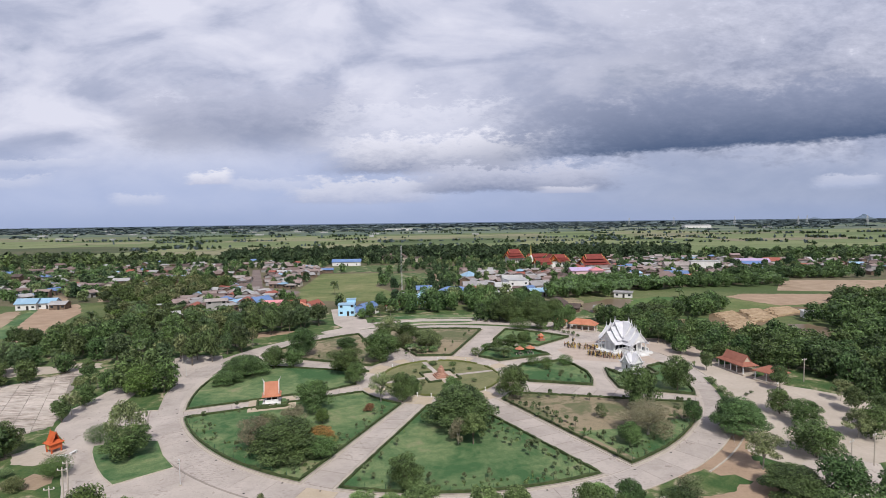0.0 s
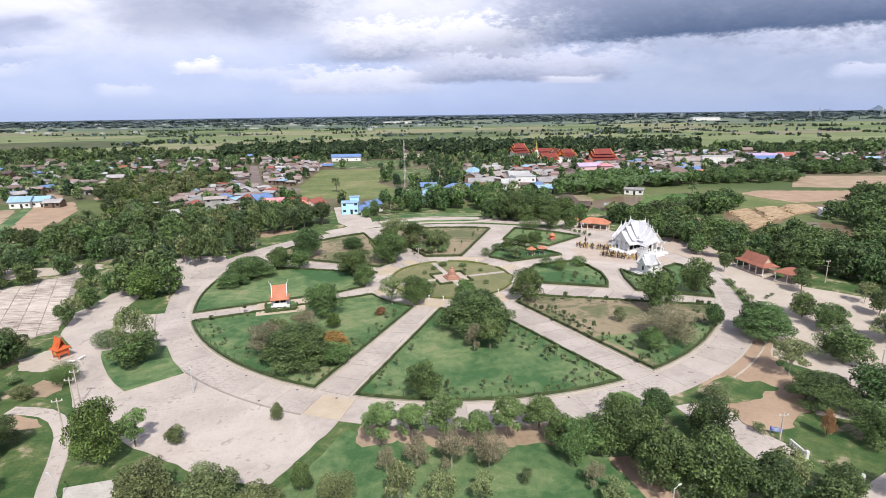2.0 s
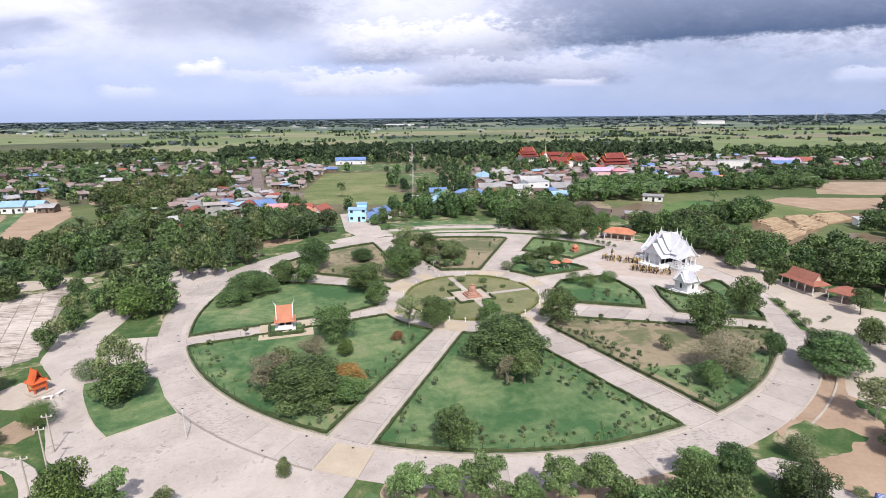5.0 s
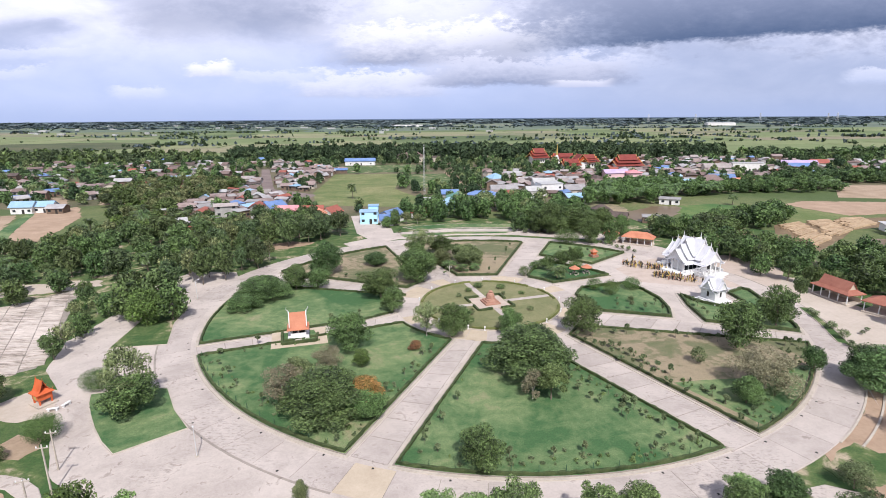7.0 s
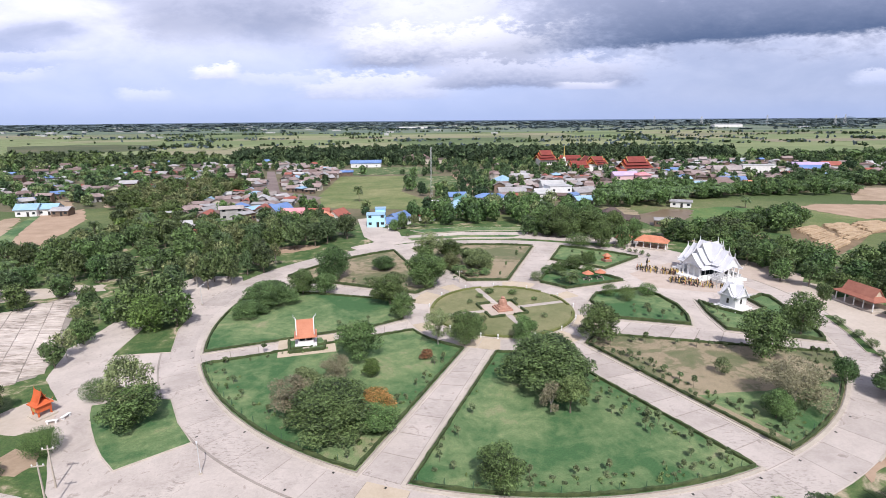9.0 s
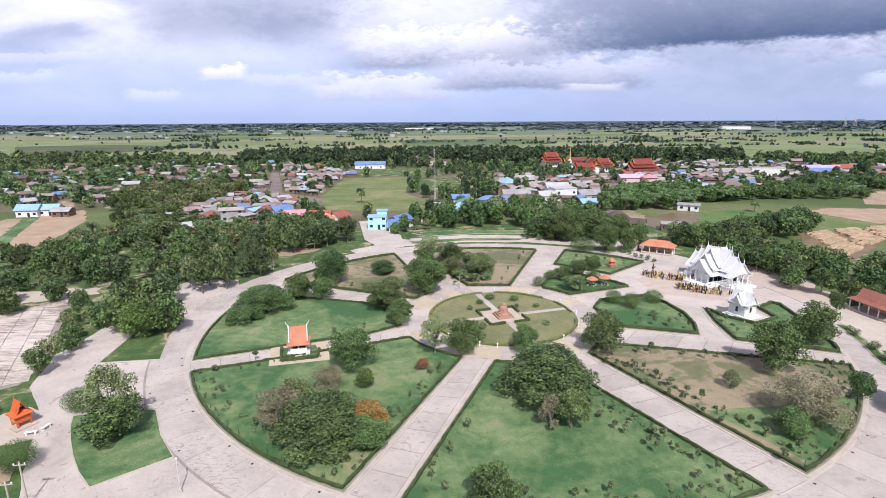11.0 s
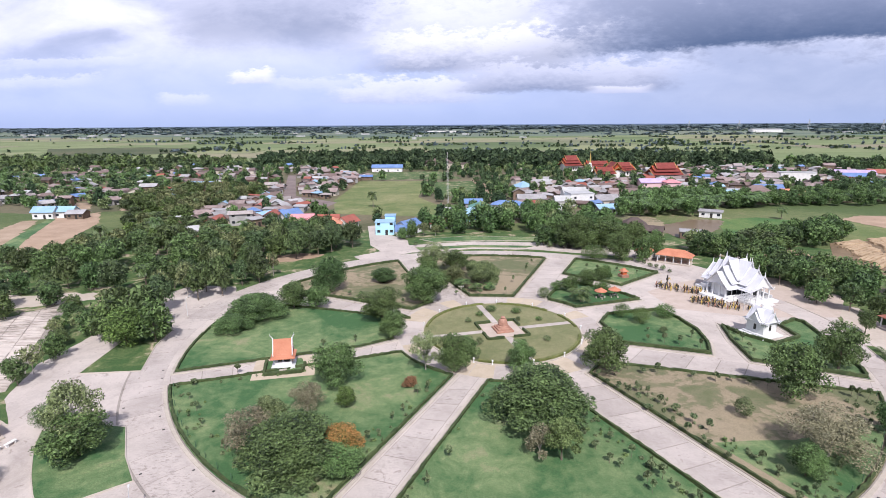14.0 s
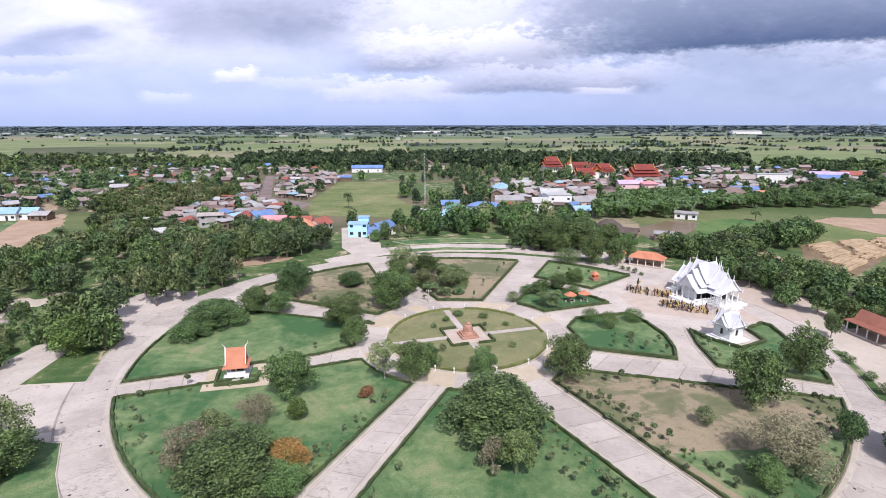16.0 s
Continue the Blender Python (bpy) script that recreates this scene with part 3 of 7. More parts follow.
WORDS = {
    "leafy": ("tree", "dense leafy green tree", "tree"),
    "dark": ("tree", "dense dark green tree", "tree"),
    "tall": ("tree", "thin open green tree", "tree"),
    "shade": ("tree", "dense dark shady tree", "tree"),
    "umbr": ("rain_tree", "broad dark green tree with a domed crown", "tree"),
    "light": ("tree", "light green open-crowned tree", "tree"),
    "bright": ("tree", "full bright green tree", "tree"),
    "olive": ("tree", "soft olive green tree", "tree"),
    "fresh": ("tree", "fresh light green tree on a slim trunk", "tree"),
    "dry": ("tree", "greyish brown half-bare tree with thin twigs", "tree"),
    "round": ("clipped_shrub", "clipped round green shrub", "shrub"),
    "bush": ("shrub", "loose leafy green shrub", "shrub"),
    "sapling": ("sapling", "thin young sapling", "sapling"),
    "flame": ("flame_tree", "spreading tree covered in orange blossom", "tree"),
    "rust": ("shrub", "rusty orange flowering shrub on the lawn", "shrub"),
    "layer": ("tree", "small bright green tree with layered branches", "tree"),
    "palm": ("palm", "palm with arching green fronds", "palm"),
}
PLANTED = [0]


def plant(kind, x, y, h, w, level="near", z=0.0, where="", group=""):
    PLANTED[0] += 1
    n = PLANTED[0]
    if level == "near":
        back_by = w * {"umbr": 0.40, "light": 0.20, "palm": 0.1}.get(kind, 0.25)
        y, h = y + back_by, h - 0.5 * back_by
        level = "big" if w > 9.3 else "slim" if w < 4.6 else "near"
    trunk, crown = shapes(kind, level, n * 7 % 3)
    name, label, category = WORDS[kind]
    size = "tall " if h > 9 else "low " if h < 3 and name != "sapling" else ""
    ob = thing(name, Matrix.Translation((x, y, z)), size + label + where, category, group)
    for what, me in (("trunk", trunk), ("crown", crown)):
        p = part(what, me, None, ob)
        p.matrix_basis = pose(0, 0, 0, 0, 0, n * 137.5 % 360) @ Matrix.Diagonal((w, w, h, 1))
    return ob


def thicket(name, label, spots, kinds, level, seed, mats=None):
    """Many plants that nobody could count, joined into one object. spots: x, y, height, width."""
    rng = np.random.default_rng(seed)
    vs, fs, ss, base = [], [], [], 0
    used = []
    for x, y, h, w in spots:
        kind = kinds[rng.integers(len(kinds))]
        me = shapes(kind, level, int(rng.integers(3)))[1]
        mat = LEAF[mats[rng.integers(len(mats))]] if mats else LEAF[kind]
        if mat not in used:
            used.append(mat)
        v = np.empty(len(me.vertices) * 3, np.float32)
        me.vertices.foreach_get("co", v)
        v = v.reshape(-1, 3)
        a = rng.uniform(0, 6.283)
        ca, sa = math.cos(a), math.sin(a)
        v = np.stack([(v[:, 0] * ca - v[:, 1] * sa) * w + x, (v[:, 0] * sa + v[:, 1] * ca) * w + y, v[:, 2] * h], 1)
        n = len(v) // 3
        vs.append(v), fs.append(np.arange(n * 3).reshape(-1, 3) + base), ss.append(np.full(n, used.index(mat)))
        base += n * 3
    ob = new(name, leaf_mesh(name, np.concatenate(vs), np.concatenate(fs), used, np.concatenate(ss)))
    return tagged(ob, label, "trees", kind="stuff")


# ---------------------------------------------------------------- the land
def structure(name, bm, mat, label, category):
    ob = part(name, bm, mat, None)
    return tagged(ob, label, category, kind="structure")


bm = bmesh.new()
bmesh.ops.create_grid(bm, x_segments=12, y_segments=12, size=7000, matrix=Matrix.Translation((0, -600, -0.10)))
structure("ground", bm, GROUND, "open green and brown land that runs to the horizon", "ground")


def patch(name, points, mat, label, category="ground", z=-0.04, thick=0.10):
    natural = mat in (SOIL, RED_SOIL, SAND, ROUGH, LAWN_DRY, WATER, PLOUGHED) and category in ("ground", "field", "pond", "slab")
    worn = name in ("pavement_plaza", "pavement_yard", "lawn_front", "pavement_lane", "pavement_stone", "pavement_back")
    big = max(p[0] for p in points) - min(p[0] for p in points)
    if (natural or worn) and big < 120:
        points = ragged(points, 0.5 if worn else min(1.6, 0.05 * big + 0.3), 1.0 if big < 40 else 2.0)
    return structure(name, prism(points, z - thick, z), mat, label, category)


patch("ground_park", [(-150, 30), (130, 30), (165, 120), (120, 205), (60, 236), (-40, 232), (-95, 225), (-152, 150)], ROUGH,
      "rough green grass with bare sandy soil round the park", z=-0.07, thick=0.02)
patch("field_rice", [(-66, 270), (-78, 312), (-80, 342), (-85, 408), (-36, 412), (-33, 327), (-16, 290), (-18, 263), (-48, 267)], RICE, "pale green mown rice field", "field")
patch("field_far_rice", [(-92, 476), (-33, 489), (-11, 427), (-81, 418)], ROUGH, "rough green and brown field behind the rice", "field")
patch("field_brown", [(-193.8, 256.9), (-182.4, 270.5), (-162.3, 241.9), (-154.7, 220.2), (-148, 205), (-137, 186), (-146, 178), (-158.3, 194.6), (-178.5, 230)], RED_SOIL, "bare brown ploughed field", "field")
patch("field_brown_edge", [(-176, 275), (-163, 275), (-168, 290), (-184, 290)], SOIL, "bare dry plot beside the houses", "field")
patch("field_fallow", [(-31, 405), (-3, 411), (4, 350), (-22, 324)], ROUGH, "fallow plot with weeds", "field")
patch("field_green", [(98, 258), (124, 266), (141, 256), (134, 246), (117, 231), (95, 228), (98, 242)], WET, "bright green wet field", "field")
patch("field_lime", [(142, 246), (155, 256), (166, 234), (154, 223), (128, 217), (112, 222), (113, 230), (130, 236)], RICE, "yellowish green rice strip", "field", z=-0.024)
patch("field_bare", [(157, 263), (171, 272), (205, 268), (260, 262), (250, 240), (200, 236), (182, 237), (166, 234), (160, 248)], RED_SOIL, "bare pinkish soil plot", "field", z=-0.016)
patch("field_bare_far", [(229, 330), (330, 320), (320, 262), (217, 278), (197, 283)], SOIL, "bare brown soil plot beyond the pond", "field", z=-0.03)
patch("field_plough", [(123, 215), (133, 221.5), (163, 228), (180, 230), (164, 212), (146.3, 206), (132.2, 192), (113.4, 176), (109, 184), (110, 192)], surface("furrow_soil", (0.135, 0.098, 0.060), (0.235, 0.170, 0.105), 0.2, 1.6, 0.97, 0.5), "ploughed orange soil with heaped rows", "field", z=-0.03)
patch("field_bank", [(97, 207), (107, 204), (105, 191), (92, 181), (84, 186), (89, 197)], RED_SOIL, "bare orange earth beside the trees", "field", z=-0.03)
patch("water", [(77.3, 247), (94.7, 260), (106, 259), (98, 242), (85, 225), (75, 221), (73, 232)], WATER, "still brown pond", "pond", z=-0.02)
patch("water_ditch", [(128, 150), (150, 172), (150, 192), (142, 192), (132, 172), (120, 158)], WATER, "still green pond behind the trees", "pond", z=-0.02)
patch("bank_sand", [(54, 228), (70, 224), (76, 240), (80, 256), (73, 283), (60, 270)], LAWN_DRY, "dry grassy bank beside the pond", "ground", z=-0.03)

# heaped rows of the ploughed field
rng = np.random.default_rng(5)
ridges = bmesh.new()
near_row, far_row = [(113, 179), (124, 188), (136, 198), (148, 207), (163, 216)], [(124, 214), (130, 217.5), (138, 221), (150, 224.5), (166, 228)]
for k in range(15):
    f = (k + 0.4) / 15
    line = [(a[0] + (b[0] - a[0]) * f, a[1] + (b[1] - a[1]) * f) for a, b in zip(near_row, far_row)]
    for piece in range(3):
        one = even(line, 1.5)
        n = len(one)
        one = one[int(n * piece / 3) + int(rng.integers(0, 4)):int(n * (piece + 1) / 3)]
        if len(one) < 4:
            continue
        drift = rng.uniform(-0.35, 0.35)
        one = [(p[0] + rng.uniform(-0.2, 0.2), p[1] + drift + rng.uniform(-0.2, 0.2)) for p in one]
        strip(one, 1.0, -0.05, 0.62, jitter=0.10, bm=ridges, rng=rng)
tagged(part("soil_ridges", ridges, PLOUGHED, None), "heaped rows of orange soil on the ploughed field", "soil", kind="stuff")

# the far plain: plots of many greens, with dykes between
FIELDS, t, b = material("plain_fields")
col = ramp(t, chance(t), [(0.0, (0.085, 0.12, 0.05)), (0.15, (0.13, 0.175, 0.07)), (0.45, (0.18, 0.215, 0.095)), (0.7, (0.225, 0.24, 0.12)), (0.86, (0.235, 0.205, 0.14)), (1.0, (0.11, 0.15, 0.065))])
col = mix(t, 0.5, col, ramp(t, noise_tex(t, place(t), 0.02), [(0.3, (0.7, 0.7, 0.7)), (0.7, (1.25, 1.25, 1.25))]), "MULTIPLY")
t.links.new(col, b.inputs["Base Color"])
b.inputs["Roughness"].default_value = 0.95
# plots beyond 1500 m: distance haze painted in as cooler, bluer greens
HAZED_FIELDS, t, b = material("hazed_plain_fields")
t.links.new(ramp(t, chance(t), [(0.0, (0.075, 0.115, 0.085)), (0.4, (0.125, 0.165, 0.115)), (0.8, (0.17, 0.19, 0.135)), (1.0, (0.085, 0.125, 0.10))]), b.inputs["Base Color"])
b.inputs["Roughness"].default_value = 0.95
turn = Matrix.Rotation(radians(7), 2)
rng = np.random.default_rng(11)
y = 505.0
while y < 4600:
    deep = rng.uniform(45, 110) * (1 + y / 1500)
    x = -0.98 * y - 260 + rng.uniform(0, 80)
    while x < 0.98 * y + 260:
        wide = rng.uniform(70, 210) * (1 + y / 2600)
        c = [turn @ Vector(p) for p in ((x + 2, y - 500), (x + wide - 3, y - 500), (x + wide - 3, y + deep - 503), (x + 2, y + deep - 503))]
        structure("field_plot", prism([(p.x, p.y + 500) for p in c], -0.085, -0.06), HAZED_FIELDS if c[0].y + 500 > 1500 else FIELDS, "flat plot of rice or fallow land on the plain", "field")
        x += wide
    y += deep
# a brown-green field with the shadow of a cloud painted into its colours
patch("field_cloud_shaded", [(-577, 702), (-755, 918), (-607, 973), (-450, 900), (-430, 770), (-499, 716)], grass("cloud_shaded_grass", (0.060, 0.078, 0.036), (0.095, 0.105, 0.050), (0.14, 0.12, 0.075), 0.6, 0.01),
      "olive field on the plain, darkened as under a cloud", "field", z=-0.02)


def hill(name, x, y, half, high, label):
    bm = bmesh.new()
    bmesh.ops.create_grid(bm, x_segments=26, y_segments=8, size=1, matrix=Matrix.Diagonal((half, half * 0.3, 1, 1)))
    for v in bm.verts:
        f, q = v.co.x / half, v.co.y / (half * 0.3)
        v.co.z = high * max(0, 1 - abs(f)) ** 1.2 * (1 - q * q) * (1 + 0.5 * noise.noise(Vector((f * 4, q, 3)))) - 0.3
    bmesh.ops.translate(bm, verts=bm.verts, vec=(x, y, 0))
    structure(name, bm, HILL, label, "hill")


# faint blue of the hazy distance, put into the hills' own colour
HILL = surface("hazed_hill", (0.10, 0.14, 0.19), (0.14, 0.18, 0.24), 0.01, 0.05, 1.0, 0.0)
hill("backdrop_hill", 3640, 4400, 130, 46, "far blue hill on the horizon")
hill("backdrop_hill_low", 3300, 4520, 190, 22, "far low blue hill on the horizon")
hill("backdrop_knoll", -1700, 4350, 110, 17, "far dark wooded knoll on the horizon")

patch("track_field", [(-4, 418), (2, 421), (10, 361), (12, 318), (8, 318), (4, 356)], RED_SOIL, "bare brown track beside the fallow plot", "road", z=-0.03)
patch("field_dry_plot", [(-221, 297), (-209.8, 301), (-195, 281), (-201, 274)], SOIL, "pale dry plot beside the palms", "field")
patch("field_side", [(-201, 246), (-195.5, 248.4), (-181, 224.3), (-165, 200), (-176, 196), (-190, 215)], SOIL, "bare strip beside the brown field", "field", z=-0.05)
patch("field_hedge_strip", [(-193.6, 253), (-190, 252), (-168, 211.3), (-152, 187), (-160, 186), (-172, 208), (-188, 240)], LAWN, "strip of long grass beside the brown field", "field", z=-0.034)
patch("field_back_left", [(-350, 491), (-414, 591), (-383, 604), (-343, 535)], LAWN_PALE, "pale green field among far trees", "field")



# ---------------------------------------------------------------- the park
C, R_GARDEN, R_INNER, R_BED = (6.6, 131.0), 16.0, 22.0, 61.2
rng = np.random.default_rng(21)


# the drive is a little flattened: its front half is struck from a centre farther back
D, D_BED, D_ROAD = (7.0, 134.0), 63.2, 69.75


def round_drive(angle, r):
    a = radians(angle)
    return (D[0] + r * math.cos(a), D[1] + (r if math.sin(a) < 0 else r - 4.2) * math.sin(a))


def at(angle, r):
    return (C[0] + r * math.cos(radians(angle)), C[1] + r * math.sin(radians(angle)))


patch("pavement_round", [round_drive(a, D_ROAD) for a in range(0, 360, 3)], CONCRETE_OLD, "pale concrete base of the round drive", "pavement", z=0.0)
patch("pavement_plaza", [(-24, 75.5), (-9.5, 70.5), (-11.5, 65.4), (-17.2, 53.3), (-24.7, 55.3), (-37, 61.4), (-52.1, 71.9), (-59.6, 83.3), (-65, 92), (-72, 99), (-77, 111), (-76, 128),
                         (-78, 146), (-74, 158), (-62, 157), (-58, 150), (-63, 120), (-57, 108), (-50, 98), (-44, 89), (-35, 81.5)], CONCRETE_OLD,
      "wide pale concrete yard beside the round drive", "pavement", z=-0.006)
patch("pavement_court", [(60, 86), (70, 108), (75, 127), (79, 141), (84, 155), (84, 166), (74, 170), (64, 186), (52, 196), (42, 178), (56, 160), (68, 140), (74, 128), (69, 112), (66, 98)],
      CONCRETE_OLD, "pale concrete court beside the white hall", "pavement", z=-0.006)
patch("pavement_yard", [(73, 126), (80, 141), (84, 152), (88, 148), (86, 138), (90, 121), (103, 109), (112, 92), (96, 84), (84, 80), (75, 76), (66, 76), (61, 84), (66, 92), (72, 106)],
      SAND, "pale sandy yard beside the pavilions", "pavement", z=-0.012)
patch("pavement_lane", [(66, 78), (72, 82), (80, 78), (72, 68), (64, 62), (56, 66), (60, 74)], CONCRETE_OLD, "pale concrete lane", "pavement", z=-0.009)
patch("pavement_back", [(-30, 198), (-24, 206), (0, 213.5), (40, 211.5), (62, 196), (58, 190), (40, 196), (20, 202), (0, 202), (-20, 196), (-34, 184), (-38, 190)], CONCRETE_OLD,
      "pale concrete road behind the park", "pavement", z=-0.006)
patch("road_entry", [(-30, 196), (-36, 206), (-44, 240), (-39, 243), (-34, 226), (-24, 214), (-22, 204)], CONCRETE_OLD, "pale concrete entry road", "road", z=-0.009)
def bed_soil():
    return arc(D, D_ROAD + 0.05, -58, -29, 3) + arc(D, D_ROAD + 5.2, -29, -44, 3) + [(60, 77), (59, 71), (52, 64), (46, 61.5), (44.5, 65), (43.4, 70)]


patch("lawn_verge", [(43.0, 73.2), (42.6, 70.6), (47, 68.6), (52, 71.4), (55.4, 73.4), (54, 75.6), (51, 75.6), (49.6, 77.4)], ROUGH, "ragged green verge beside the drive", "ground", z=-0.008)
patch("soil_strip", [(-8, 61.6), (4, 60.4), (14, 60.2), (26, 61.6), (30, 64), (26, 68), (8, 66.5), (-8, 68)], SOIL, "bare brown verge beside the drive", "ground", z=-0.014)
patch("soil_corner", bed_soil(), RED_SOIL, "bare reddish soil beside the drive", "ground", z=-0.016)
patch("soil_hall", [(46, 146), (62, 141), (80, 142), (90, 156), (82, 172), (66, 172), (54, 166), (44, 158)], PINK, "pinkish paving round the white hall", "pavement", z=0.003, thick=0.03)
patch("lawn_front", [(-9.5, 64.5), (-15.5, 52), (-12, 38), (34, 38), (30, 58), (24, 62.2), (8, 61.2), (-3, 62.2)], LAWN, "green lawn with young trees beside the drive", "lawn", z=-0.02)
structure("path_winding", strip(even([(-60.5, 71.2), (-57.3, 70.9), (-54.6, 70.3), (-52.0, 68.8), (-49.7, 66.5), (-48.2, 64.6), (-47.1, 62.6), (-46.0, 60.6), (-45.0, 58.6), (-44.1, 56.6), (-43.2, 54.6), (-42.2, 52.7), (-41.2, 50.6),
                                      (-40.4, 48.5), (-40.2, 44), (-40.6, 38)], 1.4), 2.2, -0.09, 0.0), CONCRETE_OLD, "winding pale concrete footpath", "path")
patch("soil_shrine", [(-72, 88), (-68, 93), (-63, 92), (-60, 88.5), (-61, 85), (-64.5, 83), (-69, 84)], SAND, "bare sandy soil round the spirit house", "ground", z=-0.022)
patch("soil_tree", [(-62, 79.8), (-58.5, 79.6), (-56.8, 77), (-58, 74.8), (-61.5, 75.4), (-63, 77.6)], SOIL, "bare soil under the round shrub", "ground", z=-0.022)
patch("soil_path_side", [(-60, 70), (-55, 69), (-53, 66.4), (-57, 65.6), (-61, 67.4)], RED_SOIL, "bare reddish soil beside the footpath", "ground", z=-0.024)
patch("soil_grove", [(-124, 140), (-112, 136), (-100, 141), (-92, 146), (-97, 151), (-110, 147), (-122, 148)], SAND, "sandy strip under the palms", "ground", z=-0.03)
patch("soil_grove_back", [(-62, 180), (-52, 186), (-48, 192), (-56, 194), (-66, 188)], RED_SOIL, "bare reddish soil under the trees", "ground", z=-0.03)
patch("soil_lane", [(22, 44), (26, 50), (24, 57), (27, 58), (30, 51), (29, 44)], RED_SOIL, "bare soil under the trees beside the lawn", "ground", z=-0.016)
patch("slab_lane", [(26, 38), (27.6, 46), (29.4, 46), (29, 38)], CONCRETE_OLD, "pale concrete strip under the trees", "path", z=-0.010)
patch("slab_white", [(-41, 54), (-36, 55.3), (-32.4, 50), (-36, 46)], worn_concrete("bleached_sand", (0.40, 0.375, 0.335), (0.62, 0.590, 0.545), broken=0.5), "white sandy slab in the grass", "slab", z=-0.02)

# paved storage ground with rows of stone
patch("pavement_stone", [(-126, 116), (-104, 131), (-96, 144), (-86, 124.3), (-76.3, 107.1), (-74.8, 99.9), (-78.1, 96.7), (-112, 88)], JOINT, "old stone ground with joints full of soil", "pavement", z=-0.03)


def bed_outline(*pieces):
    out = []
    for p in pieces:
        out += p if isinstance(p, list) else [p]
    return out


BEDS = {
    "front": (bed_outline(arc(D, D_BED, -105.8, -65.9), (13.3, 110.2), arc(C, R_INNER, -74, -99), ), LAWN, "green sector lawn with a clipped hedge"),
    "dry": (bed_outline(arc(D, D_BED, -60.1, -24), (23.4, 117.4), (20.3, 112.6)), LAWN_DRY, "sector lawn of dry brown and green grass"),
    "pavilion": (bed_outline(arc(D, D_BED, -111.7, -152), (-18.4, 117), (-13.6, 119.2), arc(C, R_INNER, -149, -113)), LAWN,
                 "green sector lawn with dense trees"),
    "left": (bed_outline(arc(C, R_BED, 201.5, 166), (-25.3, 139.4), (-14.2, 136.8), arc(C, R_INNER, 164, 196), (-20.6, 120.6)), LAWN,
             "green sector lawn behind the small pavilion"),
    "shady": (bed_outline((-45, 153.5), (-13.3, 141.3), arc(C, R_INNER, 151, 134), arc(C, R_BED, 118.5, 156)), LAWN_DRY, "dry sector lawn under shady trees"),
    "back": (bed_outline((10.6, 151.6), (-0.6, 151.4), (-17.5, 187.3), arc(C, R_BED, 112, 74.3)), LAWN_DRY, "dry sector lawn with a dark clipped hedge"),
    "corner": (bed_outline((24.8, 172.2), (38.6, 161.6), arc(C, R_BED + 2.2, 43.5, 67)), LAWN, "green corner lawn with a clipped hedge"),
    "small": (bed_outline((24.5, 167), (18.3, 152.4), arc(C, R_INNER, 58, 38), (40.8, 151.2), (36.6, 157.4)), LAWN, "small green lawn with a clipped hedge"),
    "court": (bed_outline((28.9, 124.9), (44.5, 120.8), (46.2, 126), (46.7, 132), (45.4, 139), (43, 145), (30, 141.4), (27.2, 136)), LAWN, "green lawn with clipped round shrubs"),
    "shrine": (bed_outline((52.1, 136.8), (50.4, 128), (49.9, 118.4), (66.2, 112.6), (67.6, 116), (69.6, 128), (70.6, 138), (69.2, 140.2), (63.6, 136.4), (64, 130.2), (58.4, 127), (54.2, 131.6)), LAWN,
               "green lawn round the white shrine"),
}
for name, (outline, mat, label) in BEDS.items():
    bed = structure("lawn_" + name, prism(inset(outline, 0.18), -0.05, 0.14), mat, label, "lawn")
    part("kerb", strip(even(inset(outline, -0.22), 2.0, True), 0.62, -0.05, 0.09, closed=True), KERB, bed, "pale kerb")
    part("edging", strip(even(inset(outline, 0.05), 2.0, True), 0.16, -0.05, 0.20, closed=True), JOINT, bed, "dark edging")
    tight = 0.35 if name in ("front", "dry", "pavilion", "left") else 0.5
    tall = 0.40 if name in ("front", "dry", "pavilion", "left") else 0.6
    line = even(inset(outline, 0.28 + tight / 2), 0.7, True)
    hedge = strip(line, tight, 0.10, 0.14 + tall, closed=True, jitter=0.09, rng=rng)
    h = tagged(part("hedge", hedge, HEDGE, None), "low dark clipped hedge along the " + ("lawn edge"), "hedge")

patch("lawn_green_tip", inset(bed_outline(arc(D, D_BED, -58.5, -33), (56, 100), (49, 97.5), (44, 95.5), (38, 95), (31.5, 94)), 0.9), LAWN, "green grass at the tip of the dry lawn", "lawn", z=0.146, thick=0.02)
# lawns outside the ring
OUTER = {
    "triangle": ([(-59.1, 90.8), (-57.6, 88.0), (-55.3, 84.9), (-52.6, 81.6), (-49.6, 78.4), (-46.3, 75.6), (-39.3, 81.5), (-43.5, 86.2), (-47.8, 92.6), (-52.6, 93)], LAWN, "small green lawn with one tree"),
    "yard": ([(-66.7, 107.6), (-56.4, 109.2), (-60.4, 120), (-61.4, 128), (-68.4, 122.4)], ROUGH, "worn triangular lawn under a tree"),
    "edge": ([(74.8, 127), (76.6, 126.6), (74.2, 116), (71.5, 106.5), (70.0, 108.5), (73, 117.6)], ROUGH, "shrubby verge beside the drive"),
    "road_island": ([(-20, 203), (0, 207.6), (22, 207), (18, 203.6), (0, 203.4), (-18, 198.6)], LAWN, "long green island between the roads"),
    "meadow": ([(-20, 216), (-2, 222), (30, 220), (40, 214), (4, 215), (-14, 211)], LAWN, "green lawn behind the road"),
}
for name, (outline, mat, label) in OUTER.items():
    bed = structure("lawn_" + name, prism(inset(outline, 0.16), -0.05, 0.10), mat, label, "lawn")
    part("kerb", strip(even(inset(outline, 0.08), 2.0, True), 0.16, -0.05, 0.14, closed=True), KERB, bed, "pale kerb")

bm = bmesh.new()
